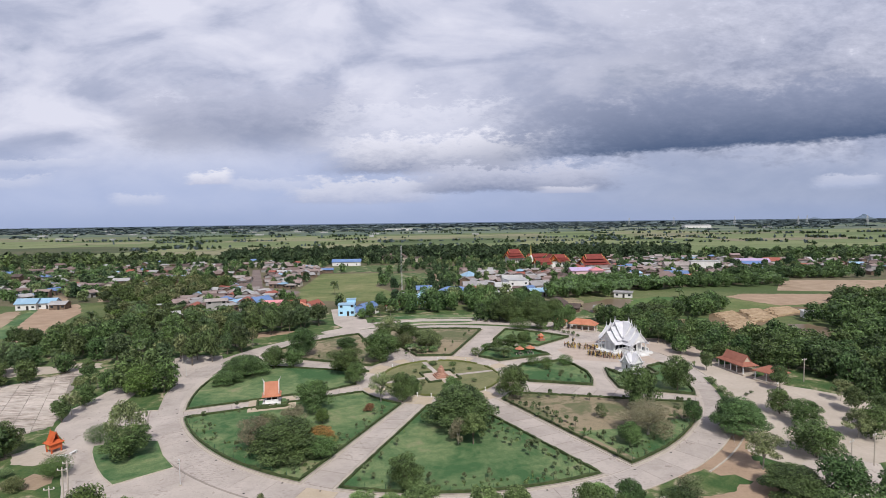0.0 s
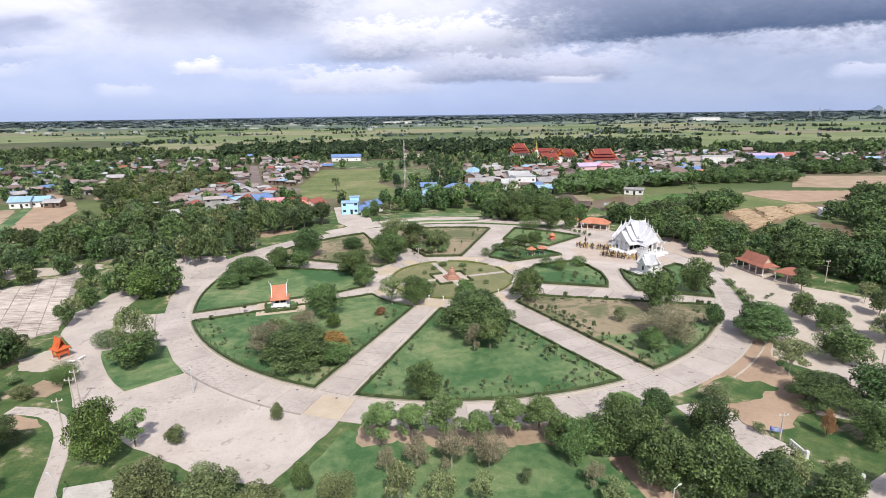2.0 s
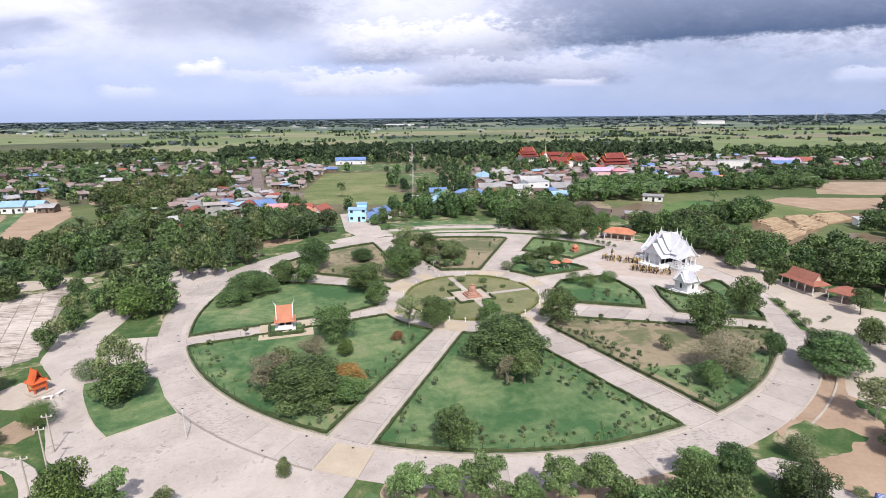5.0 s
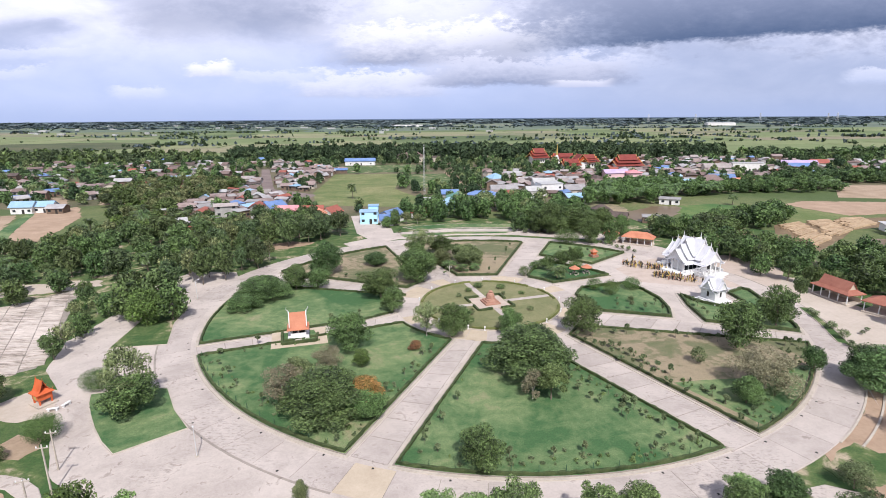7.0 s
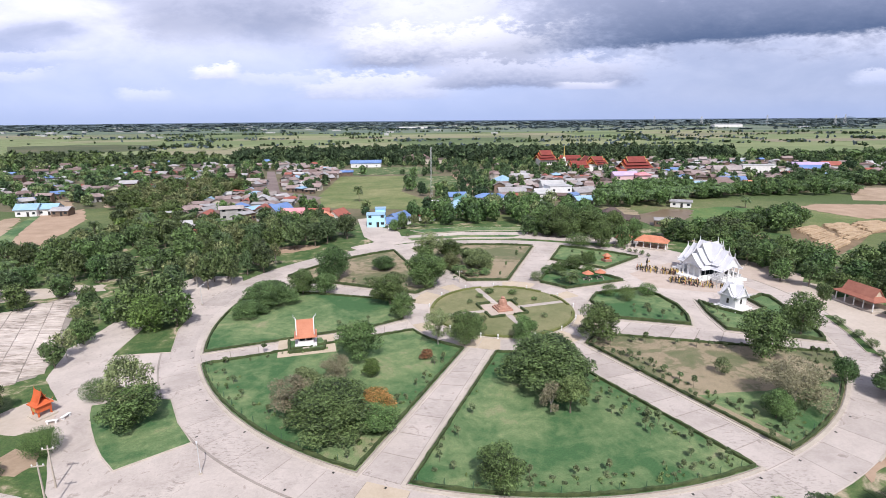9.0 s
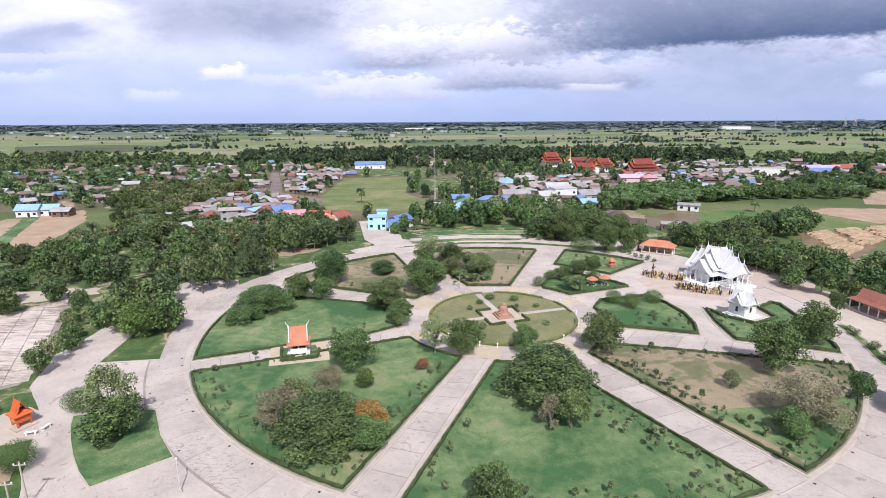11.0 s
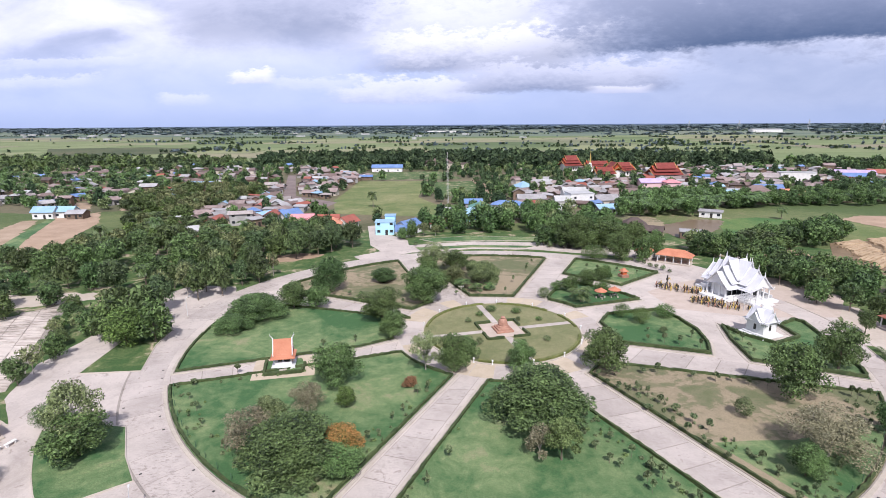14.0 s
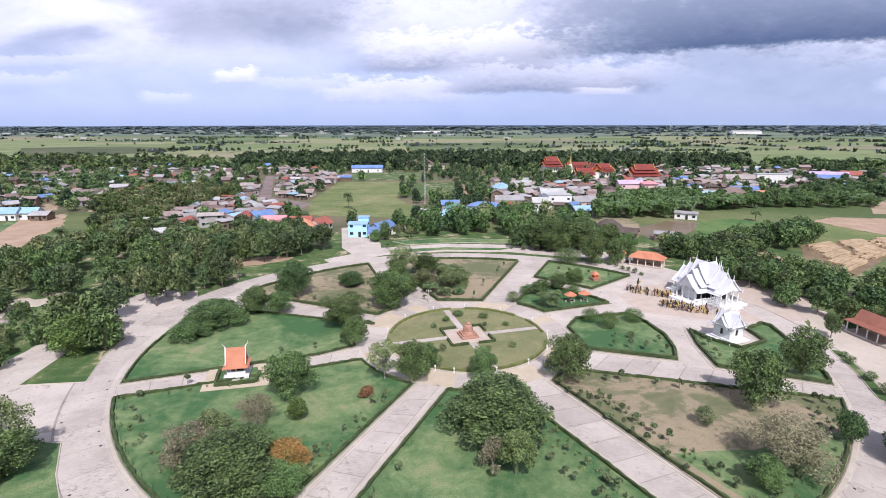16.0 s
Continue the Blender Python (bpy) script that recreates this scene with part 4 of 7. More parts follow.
tube(bm, (0, 0, 0), (0, 0, 1.0), 0.05, 0.045, 5)
POST_MESH = bpy.data.meshes.new("post")
bm.to_mesh(POST_MESH)
bm.free()
POST_MESH.materials.append(POST_GREEN)

# central round garden
structure("kerb_outer", strip(arc(D, D_ROAD + 2.2, -53, -30, 2), 0.3, -0.05, 0.12), KERB, "pale curved kerb beside the bare soil", "kerb")
structure("kerb_ring", strip([round_drive(a, D_ROAD + 0.1) for a in range(-54, 17, 2)], 0.3, -0.05, 0.10), KERB, "pale kerb along the ring drive", "kerb")
garden = structure("lawn_round", prism(arc(C, R_GARDEN, 0, 355, 5), -0.05, 0.12), LAWN_PALE, "round pale green garden with crossing paths", "lawn")
part("kerb", strip(arc(C, R_GARDEN + 0.1, 0, 356, 4), 0.25, -0.05, 0.20, closed=True), KERB, garden, "pale kerb")
for a0, a1 in ((8, 35), (47, 92), (104, 178), (190, 238), (252, 352)):
    tagged(part("hedge", strip(arc(C, R_GARDEN - 0.5, a0, a1, 1.5), 0.5, 0.1, 0.5, jitter=0.07, rng=rng), HEDGE_LIGHT, None), "low clipped hedge round the garden", "hedge")
for k in range(4):
    a = 18 + 90 * k
    part("path", strip([at(a, 4.0), at(a, R_GARDEN - 0.2)], 1.5, 0.0, 0.15), CONCRETE, garden, "narrow concrete path")
part("court", prism([at(18 + 45 + 90 * k, 5.4) for k in range(4)], 0.0, 0.17), PINK, garden, "square brick court")
for k in range(4):
    a, b = Vector(at(63 + 90 * k, 6.1)), Vector(at(153 + 90 * k, 6.1))
    for f0, f1 in ((0.0, 0.38), (0.62, 1.0)):
        tagged(part("hedge", strip(even([tuple(a.lerp(b, f0)), tuple(a.lerp(b, f1))], 0.6), 0.45, 0.1, 0.6, jitter=0.06, rng=rng), HEDGE, None), "low clipped hedge round the monument court", "hedge")

# paved square round the pavilion, with its own small lawn
square = pose(-32.0, 112.2, 0, 0, 0, 17)
yard = structure("pavement_square", prism([tuple((square @ Vector(p))[:2]) for p in ((-5.4, -4.2, 0), (5.0, -4.6, 0), (5.2, 3.6, 0), (-5.2, 3.8, 0))], 0.0, 0.215), BLOCK, "sandy paved square round the pavilion", "pavement")
part("lawn", prism([tuple((square @ Vector(p))[:2]) for p in ((-3.2, -2.9, 0), (2.8, -3.1, 0), (3.3, 0, 0), (2.8, 2.6, 0), (-3.2, 2.6, 0))], 0.1, 0.235), LAWN, yard, "small square lawn")
for a, b in (((-3.3, -3.0), (2.9, -3.2)), ((-3.3, -3.0), (-3.3, 2.7)), ((2.9, -3.2), (3.4, 0.0))):
    ends = [tuple((square @ Vector((*q, 0)))[:2]) for q in (a, b)]
    tagged(part("hedge", strip(even(ends, 0.6), 0.5, 0.2, 0.75, jitter=0.06, rng=rng), HEDGE, None), "low clipped hedge round the pavilion", "hedge")

# fence posts inside the front lawns
for a0, a1 in ((-104.8, -66.9), (-59, -25.5), (-151, -112.7)):
    fence = thing("fence", pose(0, 0, 0), "row of thin green fence posts inside the hedge", "fence", "lawn fences")
    for p in even(arc(D, D_BED - 0.95, a0, a1, 1), 1.0)[::3]:
        part("post", POST_MESH, None, fence).matrix_basis = Matrix.Translation((*p, 0.1))


# young saplings in rows
def sapling_row(points, seed, gap=2.6, h=(1.1, 2.1)):
    r = np.random.default_rng(seed)
    for p in even(points, gap):
        if r.uniform() < 0.82:
            plant("sapling", round(p[0] + r.uniform(-0.6, 0.6), 2), round(p[1] + r.uniform(-0.6, 0.6), 2), round(r.uniform(*h), 2), round(r.uniform(0.9, 1.7), 2), "mid", 0.12, " on the lawn", "lawn saplings")


sapling_row([(28.6, 77.6), (11.5, 107)], 1, 2.2)
sapling_row([(25.0, 78.0), (9.0, 104)], 21, 2.6)
sapling_row([(37.4, 82.0), (21.5, 110)], 22, 2.2)
sapling_row(arc(D, D_BED - 3.5, -101, -70, 4), 2, 5.0)
sapling_row([(-6.0, 77), (4.4, 105)], 3, 6.0)
sapling_row([(40.6, 81.6), (24.6, 111.6)], 4)
sapling_row([(27, 114), (61, 106)], 5)
sapling_row(arc(D, D_BED - 3.5, -54, -28, 4), 6, 5.0)
sapling_row([(-18.4, 77.5), (-5.4, 108)], 7)
sapling_row(arc(D, D_BED - 3.5, -117, -150, 4), 8, 4.5)
sapling_row([(-44, 107), (-20, 115)], 9, 5.0)
sapling_row([(31, 127.5), (43, 124)], 10, 3.5)
sapling_row([(36, 131), (44, 128)], 11, 3.5)
sapling_row([(52.5, 131), (52, 121), (62, 117)], 12, 3.5)
sapling_row([(-47, 113), (-22, 123)], 13, 6.0)
sapling_row([(30, 178), (46, 173.5)], 14, 3.0)
sapling_row([(-4, 153), (8, 153.4), (18, 184)], 15, 5.0)
sapling_row([(-34, 152), (-16, 146)], 16, 3.5)
for k, (a, r0, kind, h, w) in enumerate(((100, 11, "round", 1.3, 2.4), (70, 10.5, "round", 1.2, 2.2), (120, 9, "round", 1.0, 1.8), (35, 10, "round", 0.8, 1.6), (150, 8, "bush", 1.0, 2.0), (240, 9, "bush", 1.6, 2.0),
                                         (300, 8, "bush", 1.2, 1.6), (330, 10, "bush", 1.0, 2.2), (282, 13, "round", 0.8, 1.0), (55, 6.5, "bush", 1.0, 1.6), (200, 11, "bush", 0.8, 1.0))):
    plant(kind, *at(a, r0), h, w, "mid", 0.12, " in the round garden", "shrubs of the round garden")
for x, y, w in ((74.5, 121, 2.6), (75.4, 124, 1.8), (73.2, 114.5, 3.0), (72.2, 110, 3.2), (71, 106.5, 2.2), (77.5, 112, 1.5), (79.5, 113.5, 1.4), (-20, 205.5, 2.6), (26, 205, 3.0), (34, 203, 2.6), (22, 206.5, 2.2)):
    plant("bush", x, y, w * 0.6, w, "mid", 0.05, " beside the drive")



# low weeds and seedlings along the edges of the sector lawns
rng = np.random.default_rng(91)
weeds = []
for line, n, loose in (([(29.6, 76.6), (12.6, 107.5)], 46, 1.3), (arc(D, D_BED - 2.6, -100, -68, 4), 60, 1.1), (arc(D, D_BED - 2.8, -56, -27, 4), 50, 1.4), ([(41, 80.6), (24.8, 112)], 40, 1.0),
                       ([(-17.6, 76.4), (-4.6, 108)], 44, 1.3), (arc(D, D_BED - 2.4, -115, -150, 4), 44, 1.2), ([(-9.0, 75), (1.8, 106)], 26, 0.9), ([(-44, 105.6), (-20, 113)], 22, 1.5)):
    steps = even(line, 0.5)
    for _ in range(n):
        p = steps[int(rng.integers(len(steps)))]
        x, y = p[0] + rng.normal() * loose, p[1] + rng.normal() * loose
        if any(inside((x, y), inset(BEDS[name][0], 1.0)) for name in ("front", "dry", "pavilion")):
            weeds.append((x, y, rng.uniform(0.35, 0.85), rng.uniform(0.4, 1.15)))
thicket("weeds", "low dark green weeds and seedlings on the lawns", weeds, ["bush"], "far", 91, ["sapling", "fresh", "sapling"])


# ---------------------------------------------------------------- buildings of the park
def slope_roof(bm, w, d, rise, over=0.5, thick=0.12, sag=0.0, z=0.0, steps=4):
    """A gabled roof with its ridge along x: two slopes with thickness, a little hollow when sag is given."""
    for side in (-1, 1):
        rows = []
        for k in range(steps + 1):
            f = k / steps
            y = side * f * (d / 2 + over)
            zz = z + rise * (1 - f * (d / 2 + over) / (d / 2)) - sag * math.sin(math.pi * min(1, f))
            rows.append([bm.verts.new((x, y, zz + t)) for x, t in ((-w / 2 - over, 0), (w / 2 + over, 0), (w / 2 + over, -thick), (-w / 2 - over, -thick))])
        for a, b in zip(rows, rows[1:]):
            for i in range(4):
                bm.faces.new((a[i], a[(i + 1) % 4], b[(i + 1) % 4], b[i]))
        bm.faces.new(rows[-1])
        bm.faces.new(rows[0][::-1])
    bmesh.ops.recalc_face_normals(bm, faces=bm.faces)
    return bm


def gable_wall(bm, x, d, rise, thick=0.2, z=0.0):
    """A triangular wall that closes a gable at x."""
    pts = [(-d / 2, z), (d / 2, z), (0, z + rise)]
    a = [bm.verts.new((x - thick / 2, y, q)) for y, q in pts]
    b = [bm.verts.new((x + thick / 2, y, q)) for y, q in pts]
    bm.faces.new(a[::-1])
    bm.faces.new(b)
    for i in range(3):
        bm.faces.new((a[i], a[(i + 1) % 3], b[(i + 1) % 3], b[i]))
    return bm


def hip_roof(w, d, rise, over=0.6, thick=0.12, z=0.0):
    bm = bmesh.new()
    a, b, r = w / 2 + over, d / 2 + over, max(0.15, (w - d) / 2)
    low = [bm.verts.new(p) for p in ((-a, -b, z), (a, -b, z), (a, b, z), (-a, b, z))]
    foot = [bm.verts.new((v.co.x, v.co.y, z - thick)) for v in low]
    top = [bm.verts.new((-r, 0, z + rise)), bm.verts.new((r, 0, z + rise))]
    bm.faces.new((low[0], low[1], top[1], top[0]))
    bm.faces.new((low[2], low[3], top[0], top[1]))
    bm.faces.new((low[1], low[2], top[1]))
    bm.faces.new((low[3], low[0], top[0]))
    for i in range(4):
        bm.faces.new((foot[i], foot[(i + 1) % 4], low[(i + 1) % 4], low[i]))
    bm.faces.new(foot[::-1])
    return bm


def bar(bm, pts, r0, r1):
    """A square bar along a line of points, thinner towards its end."""
    rows = []
    for k, p in enumerate(pts):
        r = r0 + (r1 - r0) * k / (len(pts) - 1)
        rows.append([bm.verts.new(Vector(p) + Vector(o) * r) for o in ((-1, 0, -1), (1, 0, -1), (1, 0, 1), (-1, 0, 1))])
    for a, b in zip(rows, rows[1:]):
        for i in range(4):
            bm.faces.new((a[i], a[(i + 1) % 4], b[(i + 1) % 4], b[i]))
    bm.faces.new(rows[0])
    bm.faces.new(rows[-1][::-1])
    bmesh.ops.recalc_face_normals(bm, faces=bm.faces)
    return bm


def horn(x, y, z, lean, high, r=0.10):
    """A slim upswept finial."""
    bm = bar(bmesh.new(), [(0, 0, 0)] * 2, r, r) if high <= 0 else bmesh.new()
    return lathe([(max(0.012, r * (1.15 - f)), f * high) for f in (0, 0.25, 0.5, 0.75, 1.0)], 6, bm=bm, centre=(x, y, z))


def barge(thing_, x, d, rise, z, over=0.5, r=0.11, mat=None, m=None):
    """Upswept boards along the two edges of a gable."""
    for side in (-1, 1):
        pts = []
        for k in range(6):
            f = k / 5
            pts.append((x, side * f * (d / 2 + over), z + rise * (1 - f * (d / 2 + over) / (d / 2)) - 0.28 * math.sin(math.pi * f) + 0.10))
        pts.append((x, pts[-1][1] + side * 0.35, pts[-1][2] + 0.38))
        ob = part("bargeboard", bar(bmesh.new(), pts, r, r * 0.6), mat or WHITE, thing_)
        if m:
            ob.matrix_basis = m


def hall_white():
    """The white cross-shaped hall with stacked roofs."""
    m = pose(64.9, 157.3, 0, 0, 0, 24)
    hall = thing("temple_hall", m, "white cross-shaped temple hall with stacked upswept roofs", "temple")
    part("plinth", box(8.2, 17.0, 0.6, soft=0.04, bm=box(15.0, 8.2, 0.604, -1.0, 0, 0, soft=0.04)), WHITE, hall)
    core = box(9.4, 4.4, 2.9, -0.8, 0, 0.58)
    box(4.4, 10.6, 2.9, 0, 0, 0.585, bm=core)
    part("wall", core, WHITE, hall)
    for turn, span in ((0, 4.6), (1, 7.0), (2, 6.4), (3, 7.0)):
        arm = pose(0, 0, 0, 0, 0, 90 * turn)
        for x0, x1, w, rise, z in ((0, span * 0.46, 5.2, 3.7, 5.2), (0.6, span * 0.74, 5.6, 3.3, 4.35), (1.5, span, 6.0, 3.0, 3.45)):
            bm = slope_roof(bmesh.new(), x1 - x0, w, rise, 0.35, 0.14, 0.26, z, 5)
            bmesh.ops.translate(bm, verts=bm.verts, vec=((x0 + x1) / 2, 0, 0))
            part("roof", bm, WHITE_ROOF, hall, "white tiled roof").matrix_basis = arm
            part("gable", gable_wall(bmesh.new(), x1 - 0.05, w * 0.92, rise * 0.92, 0.2, z), WHITE, hall).matrix_basis = arm
            barge(hall, x1 + 0.33, w, rise, z, 0.35, 0.10, None, arm)
            part("finial", horn(x1 + 0.33, 0, z + rise, 0, 1.25, 0.12), WHITE, hall, "slim white roof finial").matrix_basis = arm
        bm = slope_roof(bmesh.new(), span - 2.2, 7.2, 1.1, 0.25, 0.12, 0.10, 2.95, 3)
        bmesh.ops.translate(bm, verts=bm.verts, vec=((span + 2.2) / 2, 0, 0))
        part("lower_roof", bm, WHITE_ROOF, hall, "low white skirt roof").matrix_basis = arm
        for y in (-2.7, -0.95, 0.95, 2.7):
            c = lathe([(0.28, 0.58), (0.28, 0.85), (0.19, 0.9), (0.18, 3.1), (0.26, 3.2), (0.26, 3.5)], 8, centre=(span - 0.2, y, 0))
            part("column", c, WHITE, hall).matrix_basis = arm
        part("opening", box(0.12, 1.5, 1.9, min(span - 1.7, 5.33 if turn % 2 else 5.53) + 0.0, 0, 0.7, soft=0.02), SHADOW_IN, hall, "dark doorway").matrix_basis = arm
        for s in (-1, 1):
            for x in ((2.9,) if turn == 0 else (2.9, 4.5)):
                part("window", box(1.15, 0.10, 1.9, x, s * 2.23, 0.85, soft=0.02), GLASS, hall, "tall dark window").matrix_basis = arm
        steps = bmesh.new()
        for k in range(3):
            box(0.35, 3.0 + 0.2 * k, 0.6 - 0.18 * (k + 1), span + 1.7 + 0.35 * k, 0, 0, bm=steps)
        part("steps", steps, WHITE, hall).matrix_basis = arm
        for y in (-3.7, 3.7):
            part("parapet", box(span - 3.6, 0.2, 0.8, (span + 3.6) / 2, y, 0.58, soft=0.03), WHITE, hall, "white parapet").matrix_basis = arm
    return hall


def shrine_white():
    m = pose(58.0, 131.4, 0.12, 0, 0, 26)
    s = thing("white_shrine", m, "small white square shrine with crossed gables", "shrine")
    base = box(5.6, 5.6, 0.35, soft=0.04)
    box(4.6, 4.6, 0.35, 0, 0, 0.34, bm=base, soft=0.04)
    part("plinth", base, WHITE, s)
    part("wall", box(3.7, 3.7, 2.6, 0, 0, 0.68, soft=0.03), WHITE, s)
    for turn in range(4):
        arm = pose(0, 0, 0, 0, 0, 90 * turn)
        for x0, x1, w, rise, z in ((0, 1.7, 2.3, 1.9, 3.7), (0, 2.25, 2.9, 1.9, 3.1)):
            bm = slope_roof(bmesh.new(), x1 - x0, w, rise, 0.25, 0.1, 0.14, z, 4)
            bmesh.ops.translate(bm, verts=bm.verts, vec=((x0 + x1) / 2, 0, 0))
            part("roof", bm, WHITE_ROOF, s).matrix_basis = arm
            part("gable", gable_wall(bmesh.new(), x1 - 0.02, w * 0.92, rise * 0.92, 0.12, z), WHITE, s).matrix_basis = arm
            barge(s, x1 + 0.22, w, rise, z, 0.25, 0.06, None, arm)
            part("finial", horn(x1 + 0.22, 0, z + rise, 0, 0.7, 0.07), WHITE, s, "slim white finial").matrix_basis = arm
        part("eave", box(0.5, 4.9, 0.12, 2.15, 0, 3.15, soft=0.02), WHITE_ROOF, s).matrix_basis = arm
        part("window", box(0.10, 0.55, 1.15, 1.84, 0, 1.35, soft=0.03), SHADOW_IN, s, "dark arched window").matrix_basis = arm
    part("spire", lathe([(0.55, 5.0), (0.35, 5.5), (0.40, 5.6), (0.16, 6.0), (0.05, 6.6), (0.01, 7.0)], 8), WHITE, s)
    return s


def pavilion():
    m = pose(-32.3, 112.6, 0.14, 0, 0, 14)
    p = thing("garden_pavilion", m, "small white garden pavilion with an orange tiled roof", "pavilion")
    part("plinth", box(4.0, 3.6, 0.5, soft=0.04), WHITE, p)
    for x in (-1.35, 0, 1.35):
        for y in (-1.15, 1.15):
            part("column", box(0.22, 0.22, 1.7, x, y, 0.48, soft=0.02), WHITE, p)
    for y in (-1.15, 1.15):
        part("parapet", box(2.5, 0.12, 0.65, 0, y, 0.48, soft=0.02), WHITE, p)
    part("bench", box(2.3, 0.5, 0.45, 0, 0.85, 0.48, soft=0.02), SHADOW_IN, p, "dark seat")
    bm = slope_roof(bmesh.new(), 2.9, 2.5, 2.5, 0.15, 0.12, 0.22, 2.55, 5)
    part("roof", bm, ORANGE_TILE, p, "orange tiled upper roof")
    bm = hip_roof(3.5, 3.1, 1.05, 0.35, 0.12, 2.05)
    part("lower_roof", bm, ORANGE_TILE, p, "orange tiled lower roof")
    for s in (-1, 1):
        part("gable", gable_wall(bmesh.new(), s * 1.42, 2.2, 2.3, 0.1, 2.55), ORANGE_TILE, p)
        barge(p, s * 1.62, 2.5, 2.5, 2.55, 0.15, 0.09)
        part("finial", bar(bmesh.new(), [(s * 1.62, 0, 5.0), (s * 1.75, 0, 5.4), (s * 2.05, 0, 5.7), (s * 2.0, 0, 6.1)], 0.09, 0.02), WHITE, p, "white upswept finial")
    part("step", box(1.2, 0.9, 0.25, 0, -2.2, 0.0, soft=0.03), KERB, p)
    return p


def open_sala(x, y, rz, w, d, high, roof, label, hip=False, tiers=True):
    """A long open shelter on posts."""
    s = thing("open_pavilion", pose(x, y, 0, 0, 0, rz), label, "pavilion", "shelters beside the court")
    part("plinth", box(w + 0.6, d + 0.6, 0.4, soft=0.04), KERB, s)
    n = max(3, round(w / 2.2) + 1)
    for k in range(n):
        for yy in (-d / 2, d / 2):
            part("post", box(0.2, 0.2, 2.3, -w / 2 + w * k / (n - 1), yy, 0.38, soft=0.02), WHITE, s)
    part("back_wall", box(w, 0.12, 1.0, 0, d / 2 - 0.2, 0.38, soft=0.02), BLOCK, s)
    if hip:
        part("roof", hip_roof(w, d, high - 2.6, 0.6, 0.14, 2.6), roof, s)
    else:
        part("lower_roof", hip_roof(w, d, 1.3, 0.6, 0.14, 2.55), roof, s)
        part("roof", slope_roof(bmesh.new(), w * 0.82, d * 0.72, high - 3.2, 0.2, 0.14, 0.1, 3.25, 4), roof, s)
        for k in (-1, 1):
            part("gable", gable_wall(bmesh.new(), k * w * 0.40, d * 0.66, (high - 3.2) * 0.9, 0.1, 3.25), BLOCK, s)
    return s


hall_white()
shrine_white()
pavilion()
open_sala(60.6, 186.4, -31, 9.0, 3.8, 4.3, ORANGE_TILE, "open shelter with an orange hipped tile roof", True)
open_sala(53.0, 191.4, -31, 4.0, 3.2, 4.2, ORANGE_TILE, "small shelter with an orange tile roof among trees", True)
open_sala(87.0, 132.4, -79, 8.8, 3.8, 5.0, BROWN_TILE, "long open shelter with a two-tier brown roof")
open_sala(90.2, 122.8, -60, 5.4, 4.4, 4.0, BROWN_TILE, "low shelter with a brown hipped roof", True)
open_sala(120, 134, -40, 6.0, 5.0, 4.8, RED_TILE, "low shelter with a red roof among trees", True)


def spirit_house():
    s = thing("spirit_house", pose(-64.6, 88.4, 0, 0, 0, -28), "vermilion spirit house with an upswept roof on posts", "shrine")
    part("plinth", box(2.8, 2.8, 0.25, soft=0.03), KERB, s)
    for x in (-0.8, 0.8):
        for y in (-0.8, 0.8):
            part("leg", box(0.2, 0.2, 0.7, x, y, 0.24), VERMILION, s)
    part("body", box(1.9, 1.9, 1.1, 0, 0, 0.92, soft=0.03), VERMILION, s)
    part("door", box(0.7, 0.06, 0.75, 0, -0.97, 1.0), GOLD, s, "gold door")
    part("lower_roof", hip_roof(1.9, 1.9, 0.75, 0.28, 0.1, 2.0), VERMILION, s)
    part("roof", slope_roof(bmesh.new(), 1.7, 1.5, 1.7, 0.12, 0.08, 0.1, 2.25, 4), VERMILION, s)
    for k in (-1, 1):
        barge(s, k * 0.98, 1.5, 1.7, 2.25, 0.12, 0.05, VERMILION)
        part("finial", horn(k * 0.98, 0, 3.9, 0, 0.5, 0.05), VERMILION, s)
    return s


def bench(x, y, rz, mat=None):
    b = thing("stone_bench", pose(x, y, 0, 0, 0, rz), "white stone bench on the ground", "bench")
    part("seat", box(1.5, 0.45, 0.1, 0, 0, 0.38, soft=0.02), WHITE, b)
    for k in (-0.5, 0.5):
        part("leg", box(0.2, 0.38, 0.38, k, 0, 0), WHITE, b)
    return b


spirit_house()
bench(-61.6, 86.2, 20)
bench(-60.6, 87.6, 80)


def monument():
    s = thing("brick_monument", pose(6.8, 130.8, 0.17, 0, 0, 18), "weathered red brick stupa ruin on a stepped base", "monument")
    part("base", box(3.6, 3.6, 0.4, soft=0.05, bm=box(2.9, 2.9, 0.75, soft=0.06)), BRICK, s)
    bell = lathe([(1.25, 0.74), (1.2, 1.0), (0.95, 1.1), (1.0, 1.3), (0.9, 1.9), (0.72, 2.3), (0.45, 2.5), (0.48, 2.75), (0.25, 2.95)], 14)
    for v in bell.verts:
        v.co += Vector((noise.noise(v.co * 2.1), noise.noise(v.co * 2.3 + Vector((5, 0, 0))), 0.5 * noise.noise(v.co * 1.7))) * 0.14
    part("bell", bell, BRICK, s, "eroded brick bell")
    return s


monument()


